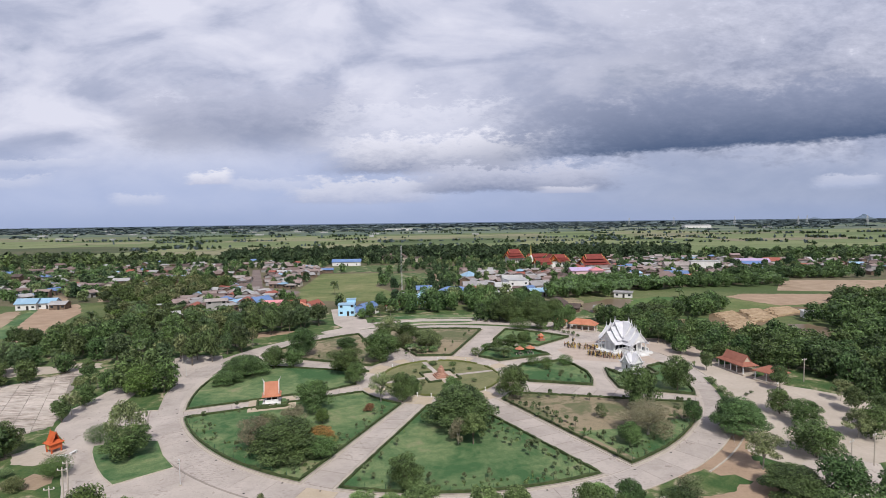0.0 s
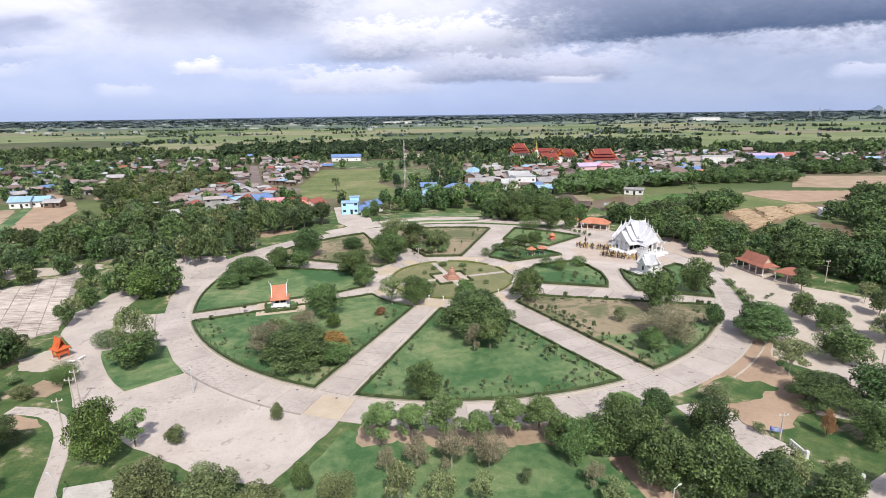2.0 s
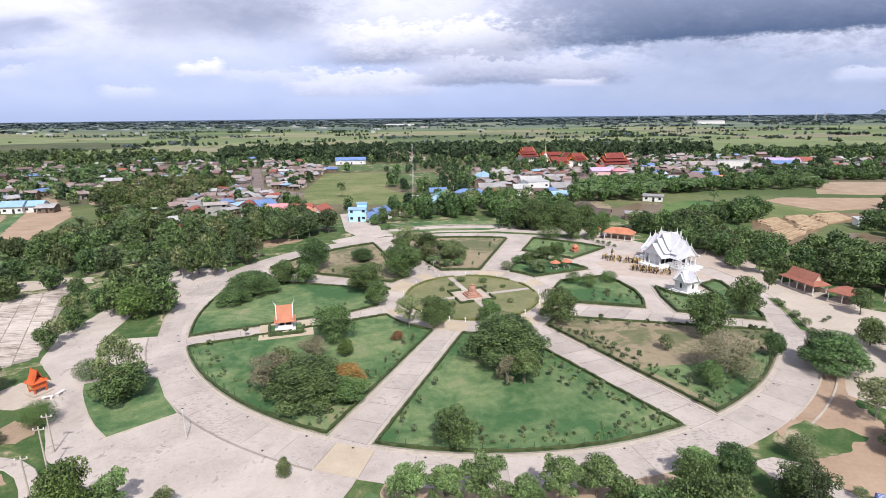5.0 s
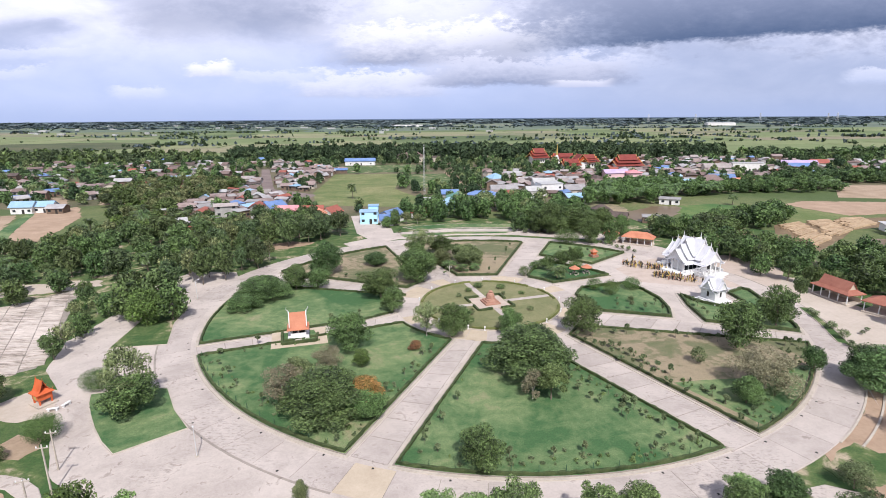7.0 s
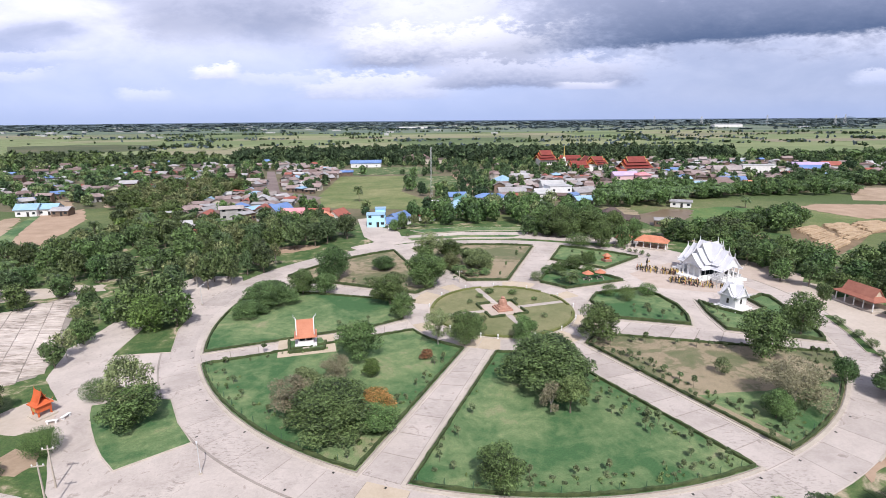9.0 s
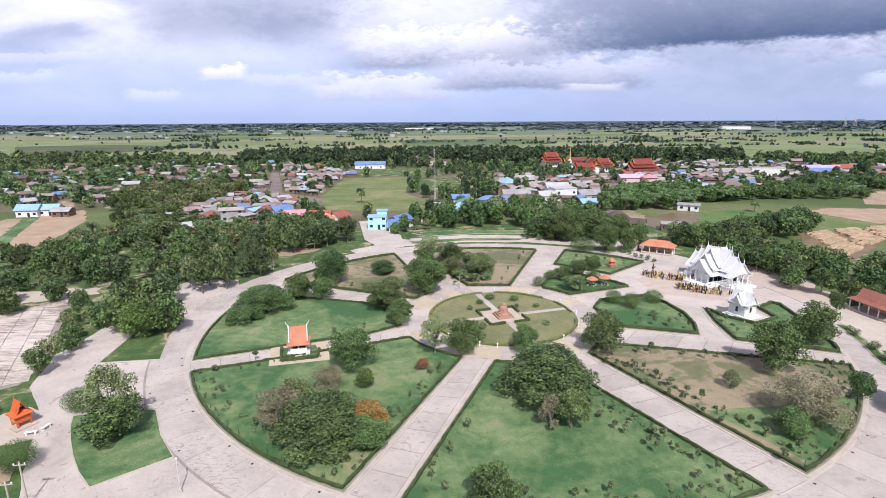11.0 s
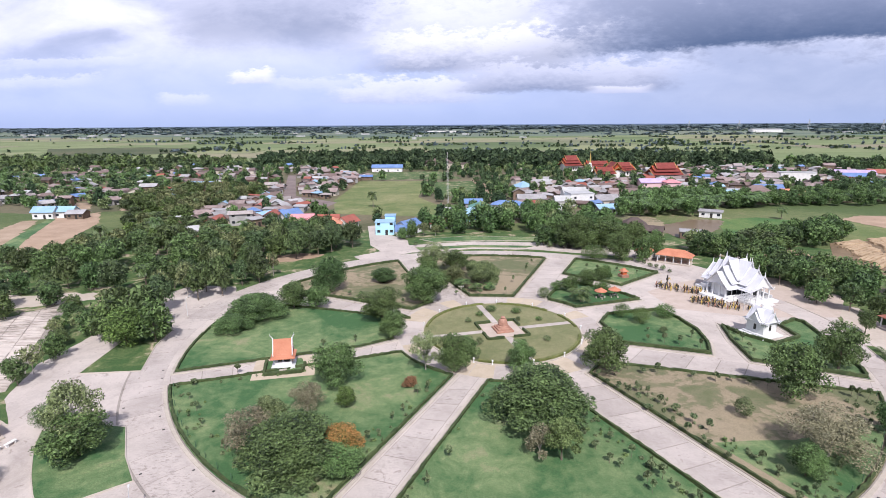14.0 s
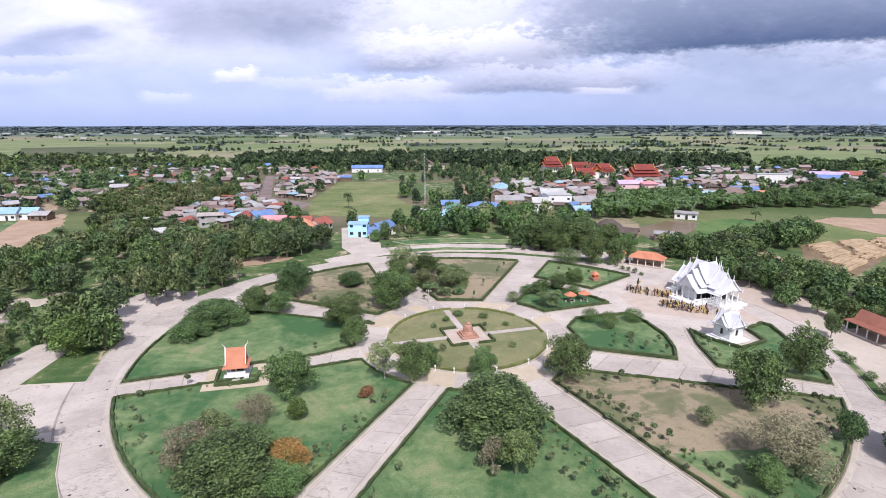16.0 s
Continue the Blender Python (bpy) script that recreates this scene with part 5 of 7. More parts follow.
def parasol_hut(x, y, rot):
    s = thing("round_hut", pose(x, y, 0.12, 0, 0, rot), "small round seat shelter with an orange cone roof", "shelter", "orange seat shelters")
    part("pole", tube(bmesh.new(), (0, 0, 0), (0, 0, 2.3), 0.1, 0.09, 8), BARK, s)
    part("roof", lathe([(1.5, 1.75), (1.52, 1.83), (0.8, 2.2), (0.12, 2.6), (0.02, 2.7)], 12), ORANGE_TILE, s)
    part("table", lathe([(0.12, 0), (0.12, 0.7), (0.65, 0.7), (0.65, 0.78)], 10), KERB, s)
    for k in range(4):
        a = k * 1.571
        part("seat", lathe([(0.2, 0), (0.16, 0.2), (0.22, 0.42)], 8, centre=(1.05 * math.cos(a), 1.05 * math.sin(a), 0)), KERB, s)
    return s


def bollard(angle):
    s = thing("bollard_lamp", pose(*at(angle, R_GARDEN + 0.25), 0.03), "small white bollard lamp on the rim of the round garden", "lamp", "bollards round the garden")
    part("post", lathe([(0.16, 0), (0.14, 0.1), (0.10, 0.14), (0.09, 0.7)], 8), WHITE, s)
    part("cap", lathe([(0.17, 0.7), (0.19, 0.76), (0.15, 0.92), (0.03, 1.0)], 8), WHITE, s, "white rounded cap")


for angle in (225, 238, 250, 262, 288, 312, 338, 4, 30, 62, 92, 118, 146, 175, 200):
    bollard(angle)

parasol_hut(31.2, 152.2, 10)
parasol_hut(34.7, 153.3, 40)

small = thing("orange_shrine", pose(41.4, 170.4, 0.13, 0, 0, 20), "small orange shrine on a brick plinth in the lawn", "shrine")
part("plinth", box(2.2, 2.2, 0.8, soft=0.05), BRICK, small)
part("body", box(1.2, 1.2, 0.9, 0, 0, 0.78, soft=0.04), VERMILION, small)
part("roof", hip_roof(1.3, 1.3, 0.9, 0.3, 0.08, 1.66), ORANGE_TILE, small)


def pergola():
    s = thing("steel_pergola", pose(62.4, 147.4, 0, 0, 0, 30), "grey flat-roofed steel frame shelter by the hall", "shelter")
    for x in (-2, 0, 2):
        for y in (-1.3, 1.3):
            part("post", box(0.12, 0.12, 2.5, x, y, 0), STEEL, s)
    for y in (-1.3, 0, 1.3):
        part("beam", box(4.6, 0.12, 0.16, 0, y, 2.5), STEEL, s)
    for k in range(7):
        part("slat", box(0.12, 3.0, 0.1, -2.1 + 0.7 * k, 0, 2.66), STEEL, s)


pergola()


# rooster statues in two crowds before the hall
def statue_mesh(body, accent):
    bm = bmesh.new()
    lathe([(0.10, 0.0), (0.05, 0.30), (0.17, 0.42), (0.21, 0.60), (0.13, 0.82), (0.075, 1.05), (0.085, 1.15), (0.02, 1.26)], 8, bm=bm)
    n = len(bm.faces)
    for a, b, r in (((0, -0.12, 0.6), (0, -0.42, 0.95), 0.10), ((0, -0.38, 0.92), (0, -0.55, 0.62), 0.08), ((0, 0.06, 1.12), (0, 0.20, 1.08), 0.04)):
        tube(bm, a, b, r, r * 0.45, 6)
    bm.faces.ensure_lookup_table()
    for f in bm.faces[n:]:
        f.material_index = 1
    me = bpy.data.meshes.new("rooster_statue")
    bm.to_mesh(me)
    bm.free()
    me.materials.append(body)
    me.materials.append(accent)
    return me


ROOSTERS = [statue_mesh(GOLD, BLACK), statue_mesh(BLACK, GOLD), statue_mesh(GOLD, BRICK), statue_mesh(BRICK, BLACK), statue_mesh(BLACK, BRICK), statue_mesh(KERB, BLACK)]
rng = np.random.default_rng(8)
for cx, cy, ru, rv, n in ((52.6, 159.6, 6.4, 2.9, 66), (57.4, 148.4, 6.4, 3.2, 78)):
    for k in range(n):
        a, r = rng.uniform(0, 6.283), math.sqrt(rng.uniform(0, 1))
        du, dv = ru * r * math.cos(a), rv * r * math.sin(a)
        x, y = cx + du * 0.93 - dv * 0.35, cy - du * 0.35 + dv * 0.93
        ob = new("rooster_statue", ROOSTERS[int(rng.choice([0, 0, 1, 2, 1, 3, 4, 5, 4]))])
        ob.matrix_basis = pose(x, y, 0.0, 0, 0, rng.uniform(0, 360)) @ Matrix.Scale(rng.uniform(0.8, 1.35), 4)
        tagged(ob, "painted gold and black rooster statue", "statue", "rooster statues before the hall")
big = new("rooster_statue", ROOSTERS[1])
big.matrix_basis = pose(50.5, 163.0, 0.9, 0, 0, 30) @ Matrix.Scale(1.7, 4)
tagged(big, "large black rooster statue on a plinth", "statue", "rooster statues before the hall")
ped = thing("statue_plinth", pose(50.5, 163.0, 0, 0, 0, 30), "grey stone plinth under a statue", "plinth")
part("block", box(1.1, 1.1, 0.9, soft=0.05), KERB, ped)


# poles and lamps
def lamp_post(x, y, h, rz=0):
    s = thing("lamp_post", pose(x, y, 0, 0, 0, rz), "slim white lamp post with a short arm", "lamp post", "lamp posts")
    part("pole", tube(bmesh.new(), (0, 0, 0), (0, 0, h), 0.065, 0.045, 8), STEEL, s)
    part("arm", tube(bmesh.new(), (0, 0, h - 0.1), (0.7, 0, h + 0.12), 0.035, 0.03, 6), STEEL, s)
    part("lamp", box(0.45, 0.2, 0.1, 0.85, 0, h + 0.07, soft=0.03), STEEL, s)
    part("foot", box(0.4, 0.4, 0.15), KERB, s)


def utility_pole(x, y, h, rz=0):
    s = thing("utility_pole", pose(x, y, 0, 0, 0, rz), "pale concrete utility pole with a crossarm", "utility pole", "utility poles")
    bm = bmesh.new()
    tube(bm, (0, 0, 0), (0, 0, h), 0.12, 0.08, 4)
    part("pole", bm, KERB, s)
    part("crossarm", box(1.3, 0.09, 0.1, 0, 0, h - 0.5), KERB, s)
    for k in (-0.55, 0, 0.55):
        part("insulator", lathe([(0.06, 0), (0.09, 0.1), (0.04, 0.2)], 6, centre=(k, 0, h - 0.38)), WHITE, s)


for x, y, h, rz in ((-35.3, 75.3, 3.7, 120), (-40.0, 51.6, 3.4, 150), (-62.5, 135, 4.5, 60), (27.0, 46.6, 4.2, 30)):
    lamp_post(x, y, h, rz)
for x, y, h, rz in ((-48.8, 68.4, 6.6, 10), (-46.6, 62.8, 6.6, 20), (-51.2, 72.8, 5.6, 10), (72.6, 75.2, 5.6, 30), (78.4, 77.6, 5.6, 30), (47.2, 60.2, 4.0, 0), (66.6, 161.5, 8.5, 20),
                    (-2.4, 150.6, 3.4, 0), (98, 122, 6, 10)):
    utility_pole(x, y, h, rz)

# footbridge with white balustrades, and a blue notice
patch("pavement_bridge", [(41.8, 56.2), (47.4, 59.1), (47.8, 56.6), (44.1, 53.6), (41.7, 54.8)], CONCRETE_OLD, "pale concrete footbridge deck", "pavement", z=0.03)
patch("pavement_ramp", [(37.3, 68.7), (40.4, 69.5), (44.6, 67.6), (44.6, 64.0), (47.6, 59.3), (42.0, 56.2), (41.2, 60.3), (38.3, 64.9)], CONCRETE, "grey concrete ramp up to the drive", "pavement", z=0.004)
patch("pavement_steps", [(45.5, 49.7), (48.9, 52.6), (51.7, 51.6), (58.0, 54.9), (66, 54), (60, 40), (46, 40)], CONCRETE_OLD, "pale concrete yard by the footbridge", "pavement", z=-0.02)


def balustrade(x0, y0, x1, y1):
    n = Vector((x1 - x0, y1 - y0))
    s = thing("balustrade", pose(x0, y0, 0, 0, 0, math.degrees(math.atan2(n.y, n.x))), "white concrete balustrade with open panels", "balustrade", "balustrades of the footbridge")
    long = n.length
    part("rail", box(long, 0.2, 0.14, long / 2, 0, 0.75, soft=0.02), WHITE, s)
    part("sill", box(long, 0.24, 0.16, long / 2, 0, 0, soft=0.02), WHITE, s)
    k = 0.25
    while k < long:
        part("baluster", box(0.14, 0.14, 0.62, k, 0, 0.14), WHITE, s)
        k += 0.5
    part("end_post", box(0.36, 0.36, 1.15, 0, 0, 0, soft=0.03), WHITE, s)


balustrade(48.0, 56.3, 47.8, 59.2)
balustrade(44.2, 53.4, 41.6, 54.9)
balustrade(51.4, 51.9, 49.0, 53.2)
note = thing("notice_board", pose(47.4, 61.4, 0, 0, 0, -25) @ Matrix.Scale(0.62, 4), "blue notice board on two posts with unreadable white lines", "notice board")
for k in (-0.9, 0.9):
    part("post", tube(bmesh.new(), (k, 0, 0), (k, 0, 1.7), 0.05, 0.05, 6), STEEL, note)
board = part("board", box(2.3, 0.08, 1.0, 0, 0, 0.7, soft=0.02), BLUE, note, "blue board")
for k in range(3):
    part("line", box(1.7 - 0.3 * k, 0.02, 0.1, 0, -0.052, 1.42 - 0.25 * k), WHITE, board, "white bar of writing")


# ---------------------------------------------------------------- the village
ROOFS = {
    "rust": surface("rusty_tin", (0.175, 0.132, 0.122), (0.330, 0.262, 0.245), 0.25, 2.0, 0.8, 0.2, vary=0.4),
    "grey": surface("grey_tin", (0.230, 0.222, 0.225), (0.390, 0.378, 0.378), 0.25, 2.0, 0.7, 0.2, vary=0.4),
    "pale": surface("pale_tin", (0.34, 0.34, 0.335), (0.49, 0.49, 0.485), 0.25, 2.0, 0.6, 0.15, vary=0.2),
    "dull": surface("weathered_sheet", (0.220, 0.192, 0.182), (0.375, 0.335, 0.318), 0.25, 2.0, 0.85, 0.2, vary=0.5),
    "brown": surface("brown_tile", (0.125, 0.090, 0.082), (0.215, 0.160, 0.146), 0.25, 2.0, 0.85, 0.25, vary=0.4),
    "red": surface("red_tile", (0.24, 0.075, 0.055), (0.34, 0.12, 0.09), 0.25, 2.0, 0.8, 0.25, vary=0.2),
    "orange": surface("orange_tile", (0.44, 0.19, 0.115), (0.56, 0.27, 0.17), 0.25, 2.0, 0.75, 0.25, vary=0.15),
    "blue": surface("blue_metal_roof", (0.10, 0.17, 0.36), (0.18, 0.27, 0.47), 0.25, 2.0, 0.5, 0.1, vary=0.2),
    "sky": surface("light_blue_roof", (0.22, 0.36, 0.50), (0.32, 0.47, 0.60), 0.25, 2.0, 0.5, 0.1, vary=0.2),
    "pink": surface("pink_roof", (0.50, 0.20, 0.22), (0.60, 0.28, 0.30), 0.25, 2.0, 0.7, 0.1, vary=0.2),
    "purple": surface("mauve_roof", (0.36, 0.28, 0.44), (0.48, 0.38, 0.54), 0.25, 2.0, 0.7, 0.1, vary=0.2),
    "green": surface("green_roof", (0.08, 0.20, 0.16), (0.13, 0.28, 0.22), 0.25, 2.0, 0.6, 0.1, vary=0.2),
    "thatch": surface("dark_thatch", (0.07, 0.055, 0.05), (0.13, 0.10, 0.09), 0.5, 3.0, 0.95, 0.5),
}
WALLS = {
    "white": surface("white_wall", (0.60, 0.59, 0.57), (0.76, 0.75, 0.73), 0.5, 3.0, 0.85, 0.1),
    "cream": surface("cream_wall", (0.46, 0.41, 0.34), (0.60, 0.54, 0.46), 0.5, 3.0, 0.85, 0.1),
    "wood": surface("wood_wall", (0.12, 0.085, 0.06), (0.22, 0.16, 0.12), 0.5, 3.0, 0.9, 0.2),
    "grey": surface("block_wall", (0.28, 0.27, 0.26), (0.40, 0.39, 0.38), 0.5, 3.0, 0.9, 0.2),
    "sky": surface("light_blue_wall", (0.36, 0.62, 0.82), (0.46, 0.72, 0.88), 0.5, 3.0, 0.8, 0.1),
    "pink": surface("pink_wall", (0.60, 0.40, 0.42), (0.70, 0.50, 0.50), 0.5, 3.0, 0.8, 0.1),
}
ROOF_WORD = {"rust": "rusty tin", "grey": "grey tin", "pale": "pale tin", "brown": "dark brown tile", "dull": "weathered grey", "red": "red tile", "orange": "orange tile", "blue": "blue metal", "sky": "pale blue",
             "pink": "pink tile", "purple": "mauve", "green": "green metal", "thatch": "dark thatched"}
SITES = []
HOUSE_BITS = {}


def bit(key, make):
    if key not in HOUSE_BITS:
        bm = make()
        me = bpy.data.meshes.new(key[0])
        bm.to_mesh(me)
        bm.free()
        me.materials.append(key[-1])
        HOUSE_BITS[key] = me
    return HOUSE_BITS[key]


def house(x, y, rz, w, d, h, wall="cream", roof="rust", form="gable", rise=None, storeys=1, extra=""):
    """A village house: walls, roof, door and windows."""
    SITES.append((x, y, max(w, d) * 0.62))
    r = rise or d * 0.24
    s = thing("house", pose(x, y, -0.05, 0, 0, rz), f"{WALLS_WORD[wall]} house with a {ROOF_WORD[roof]} roof{extra}", "house", "village houses")
    wm, rm = WALLS[wall], ROOFS[roof]
    part("wall", bit(("wall", w, d, h, wm), lambda: box(w, d, h)), None, s)
    if form == "gable":
        part("roof", bit(("roof", w, d, r, h, rm), lambda: slope_roof(bmesh.new(), w, d, r, 0.6, 0.12, 0, h, 1)), None, s)
        for k in (-1, 1):
            part("gable", bit(("gable", k * w, d, r, h, wm), lambda: gable_wall(bmesh.new(), k * (w / 2 - 0.1), d, r * 0.97, 0.18, h)), None, s)
    elif form == "hip":
        part("roof", bit(("roof_hip", w, d, r, h, rm), lambda: hip_roof(w, d, r, 0.8, 0.14, h + 0.02)), None, s)
    elif form == "flat":
        part("roof", bit(("roof_flat", w, d, h, rm), lambda: box(w + 0.5, d + 0.5, 0.25, 0, 0, h + 0.01)), None, s)
    else:
        part("roof", bit(("roof_lean", w, d, r, h, rm), lambda: prism_lean(w, d, r, h)), None, s)
    part("door", bit(("door", d, SHADOW_IN), lambda: box(1.0, 0.1, 2.0, w * 0.1, -d / 2 - 0.03, 0.05)), None, s)
    for fl in range(storeys):
        for f in (-0.32, 0.36):
            part("window", bit(("window", w, d, f, fl, GLASS), lambda: box(1.2, 0.1, 1.0, w * f, -d / 2 - 0.03, 1.0 + 2.8 * fl)), None, s)
    return s


WALLS_WORD = {"white": "white", "cream": "cream", "wood": "dark timber", "grey": "grey block", "sky": "blue", "pink": "pink"}


def prism_lean(w, d, r, h):
    bm = box(w + 1.0, d + 1.0, 0.12, 0, 0, h + 0.02)
    for v in bm.verts:
        v.co.z += r * 0.5 * (0.5 + v.co.y / (d + 1.0)) + 0.02
    return bm


# houses that stand out
house(-34.2, 226.0, 6, 7, 6, 4.8, "sky", "sky", "flat", storeys=2, extra=" beside the entry road")
house(-33.0, 231.5, 6, 4, 4, 6.2, "sky", "sky", "flat", storeys=2)
house(-25.5, 228.0, 62, 9, 6.5, 3.2, "white", "blue", "gable", 2.0)
house(-26.5, 221.5, 6, 5, 4, 2.8, "white", "blue", "gable", 1.6)
house(-14.5, 238.5, 8, 7, 5, 2.6, "white", "red", "gable", 1.4)
house(-57.0, 231.0, 10, 8, 7, 3.2, "white", "orange", "hip", 2.4)
house(-51.5, 236.5, 70, 8, 5.5, 3.0, "white", "red", "gable", 2.2)
house(-60.0, 239.0, 10, 8, 5.5, 3.0, "cream", "red", "gable", 2.2)
house(-79.5, 247.0, 60, 9, 7, 3.6, "white", "blue", "gable", 2.4)
house(-72.0, 242.0, 8, 9, 6, 3.0, "white", "pink", "gable", 1.8)
house(-175.0, 356.0, 4, 17, 7, 3.6, "cream", "sky", "gable", 2.2)
house(-177.0, 345.0, 4, 10, 8, 3.2, "wood", "orange", "gable", 2.0)
house(-196.0, 254.0, 8, 9, 5.5, 3.6, "white", "sky", "gable", 2.0, extra=" beside the brown field")
house(-188.5, 257.0, 8, 8, 5.5, 3.4, "white", "sky", "gable", 1.8)
house(-181.0, 254.5, 8, 7, 6, 2.8, "wood", "grey", "gable", 1.2)
house(-126.5, 191.5, 10, 9, 5, 2.6, "grey", "pale", "gable", 1.0, extra=" among the trees")
house(-108.0, 216.0, 30, 8, 6, 2.8, "grey", "pale", "gable", 1.6)
house(-104.0, 211.0, -10, 9, 6, 2.8, "wood", "grey", "gable", 1.4)
house(-98.0, 206.0, 15, 6, 4, 2.2, "wood", "red", "gable", 1.0)
house(-86.0, 206.0, 5, 9, 7, 2.8, "wood", "brown", "gable", 1.6)
house(-4.0, 256.0, 62, 12, 7, 3.2, "sky", "sky", "gable", 1.8)
house(-10.0, 262.0, 8, 9, 7, 3.4, "white", "pale", "gable", 1.4)
house(2.5, 266.0, 6, 9, 8, 4.2, "wood", "green", "hip", 2.4)
house(-1.0, 283.0, 6, 8, 7, 4.0, "grey", "blue", "gable", 1.6)
house(16.0, 283.0, -12, 15, 7, 3.0, "white", "blue", "hip", 1.8)
house(30.0, 270.0, -16, 18, 8, 2.8, "grey", "pale", "lean", 1.6)
house(53.0, 301.0, 10, 12, 10, 6.2, "white", "pale", "flat", storeys=2)
house(66.0, 300.0, 20, 12, 8, 3.4, "cream", "grey", "gable", 2.2)
house(44.0, 296.0, 4, 8, 7, 3.4, "white", "pale", "gable", 2.0)
house(29.0, 305.0, 4, 14, 8, 3.2, "white", "grey", "gable", 1.8)
house(62.0, 276.0, 12, 12, 8, 2.8, "grey", "sky", "gable", 1.6)
house(28.0, 345.0, 30, 9, 9, 4.2, "white", "sky", "hip", 3.0)
house(52.8, 317.0, 6, 12, 8, 5.0, "white", "pale", "gable", 2.2)
house(106.0, 356.0, 6, 15, 8, 6.0, "pink", "purple", "gable", 1.8, storeys=2)
house(116.0, 351.0, 6, 8, 7, 6.2, "pink", "pink", "hip", 1.8, storeys=2)
house(151.0, 322.0, -20, 13, 9, 4.4, "wood", "brown", "hip", 3.4)
house(138.0, 326.0, 6, 9, 6, 3.2, "sky", "sky", "gable", 1.6)
house(166.0, 340.0, -10, 14, 7, 4.4, "white", "blue", "gable", 1.8)
house(172.0, 327.0, -10, 11, 7, 3.2, "cream", "orange", "gable", 2.0)
house(222.0, 412.0, -10, 22, 8, 6.2, "white", "pale", "flat", storeys=2)
house(196.0, 405.0, -8, 18, 9, 4.2, "cream", "dull", "gable", 2.4)
house(272.0, 430.0, -14, 24, 10, 4.0, "white", "purple", "gable", 2.4)
house(262.0, 415.0, -14, 16, 9, 3.6, "white", "blue", "gable", 2.0)
house(292.0, 436.0, -14, 12, 9, 4.0, "cream", "red", "gable", 2.4)
house(-78.0, 486.0, 4, 26, 8, 4.0, "white", "blue", "gable", 2.2)
house(-36.0, 520.0, 4, 26, 12, 5.0, "cream", "brown", "hip", 4.0)
house(999.0, 1980.0, -6, 95, 40, 9.0, "white", "pale", "gable", 3.0, extra=" on the plain")
house(-150.0, 2150.0, -3, 120, 30, 8.0, "white", "pale", "flat", extra=" on the plain")
house(79.0, 223.0, -18, 7, 6, 2.4, "wood", "grey", "flat", extra=" beside the pond")
house(62.5, 236.0, -8, 8, 6, 2.6, "wood", "thatch", "hip", 2.6, extra=" beside the pond")
house(66.0, 228.0, -25, 9, 4, 2.2, "wood", "thatch", "gable", 1.4)
house(104.0, 266.0, -25, 9, 4, 2.6, "white", "grey", "lean", 1.0, extra=" on the pond bank")
house(160.0, 204.0, -12, 8, 4, 2.4, "white", "pale", "lean", 1.0, extra=" behind the pond")
house(122.0, 152.0, -30, 6, 4, 2.6, "white", "grey", "gable", 1.2)

KEEP_OFF = [
    [(-70, 264), (-80, 312), (-83, 342), (-88, 410), (-34, 415), (-31, 327), (-13, 290), (-15, 258), (-48, 258)],
    [(-160, 176), (-132, 184), (-134, 216), (-170, 265), (-196, 262), (-166, 206)],
    [(-94, 476), (-33, 489), (-11, 427), (-81, 418)],
    [(-197, 269), (-184, 272), (-199, 291), (-214, 290)],
    [(-31, 405), (-3, 411), (4, 350), (-22, 324)],
    [(72, 214), (80, 214), (102, 236), (120, 226), (185, 240), (265, 262), (252, 296), (172, 288), (117, 288)],
    [(104, 180), (113, 172), (150, 204), (184, 230), (162, 232), (132, 224), (106, 198)],
    [(68, 227), (82, 216), (99, 230), (110, 256), (104, 268), (88, 258), (58, 258), (56, 226)],
    [(126, 148), (152, 172), (154, 196), (138, 196), (118, 160)],
    [(215, 298), (330, 294), (342, 332), (228, 338)],
    [(-98, 292), (-112, 318), (-158, 454), (-143, 454), (-102, 332), (-72, 308), (-72, 288)],
]


def free(x, y, r):
    return not any(inside((x, y), k) for k in KEEP_OFF) and all(math.hypot(x - sx, y - sy) > r + sr for sx, sy, sr in SITES)


def crowd(outline, n, seed, r=2.0, tries=25):
    """Free places for houses inside an outline."""
    rng = np.random.default_rng(seed)
    xs, ys = [p[0] for p in outline], [p[1] for p in outline]
    made = 0
    for _ in range(n * tries):
        x, y = rng.uniform(min(xs), max(xs)), rng.uniform(min(ys), max(ys))
        if inside((x, y), outline) and free(x, y, r):
            made += 1
            yield x, y, rng
            if made >= n:
                return


FAR = []
KINDS = ("rust", "grey", "dull", "brown", "rust", "grey", "brown", "rust", "grey", "brown", "dull", "rust", "pale", "grey", "blue", "dull", "rust", "brown", "thatch", "red", "brown", "sky", "rust", "thatch")
FORMS = ("gable", "gable", "gable", "hip", "gable", "lean")
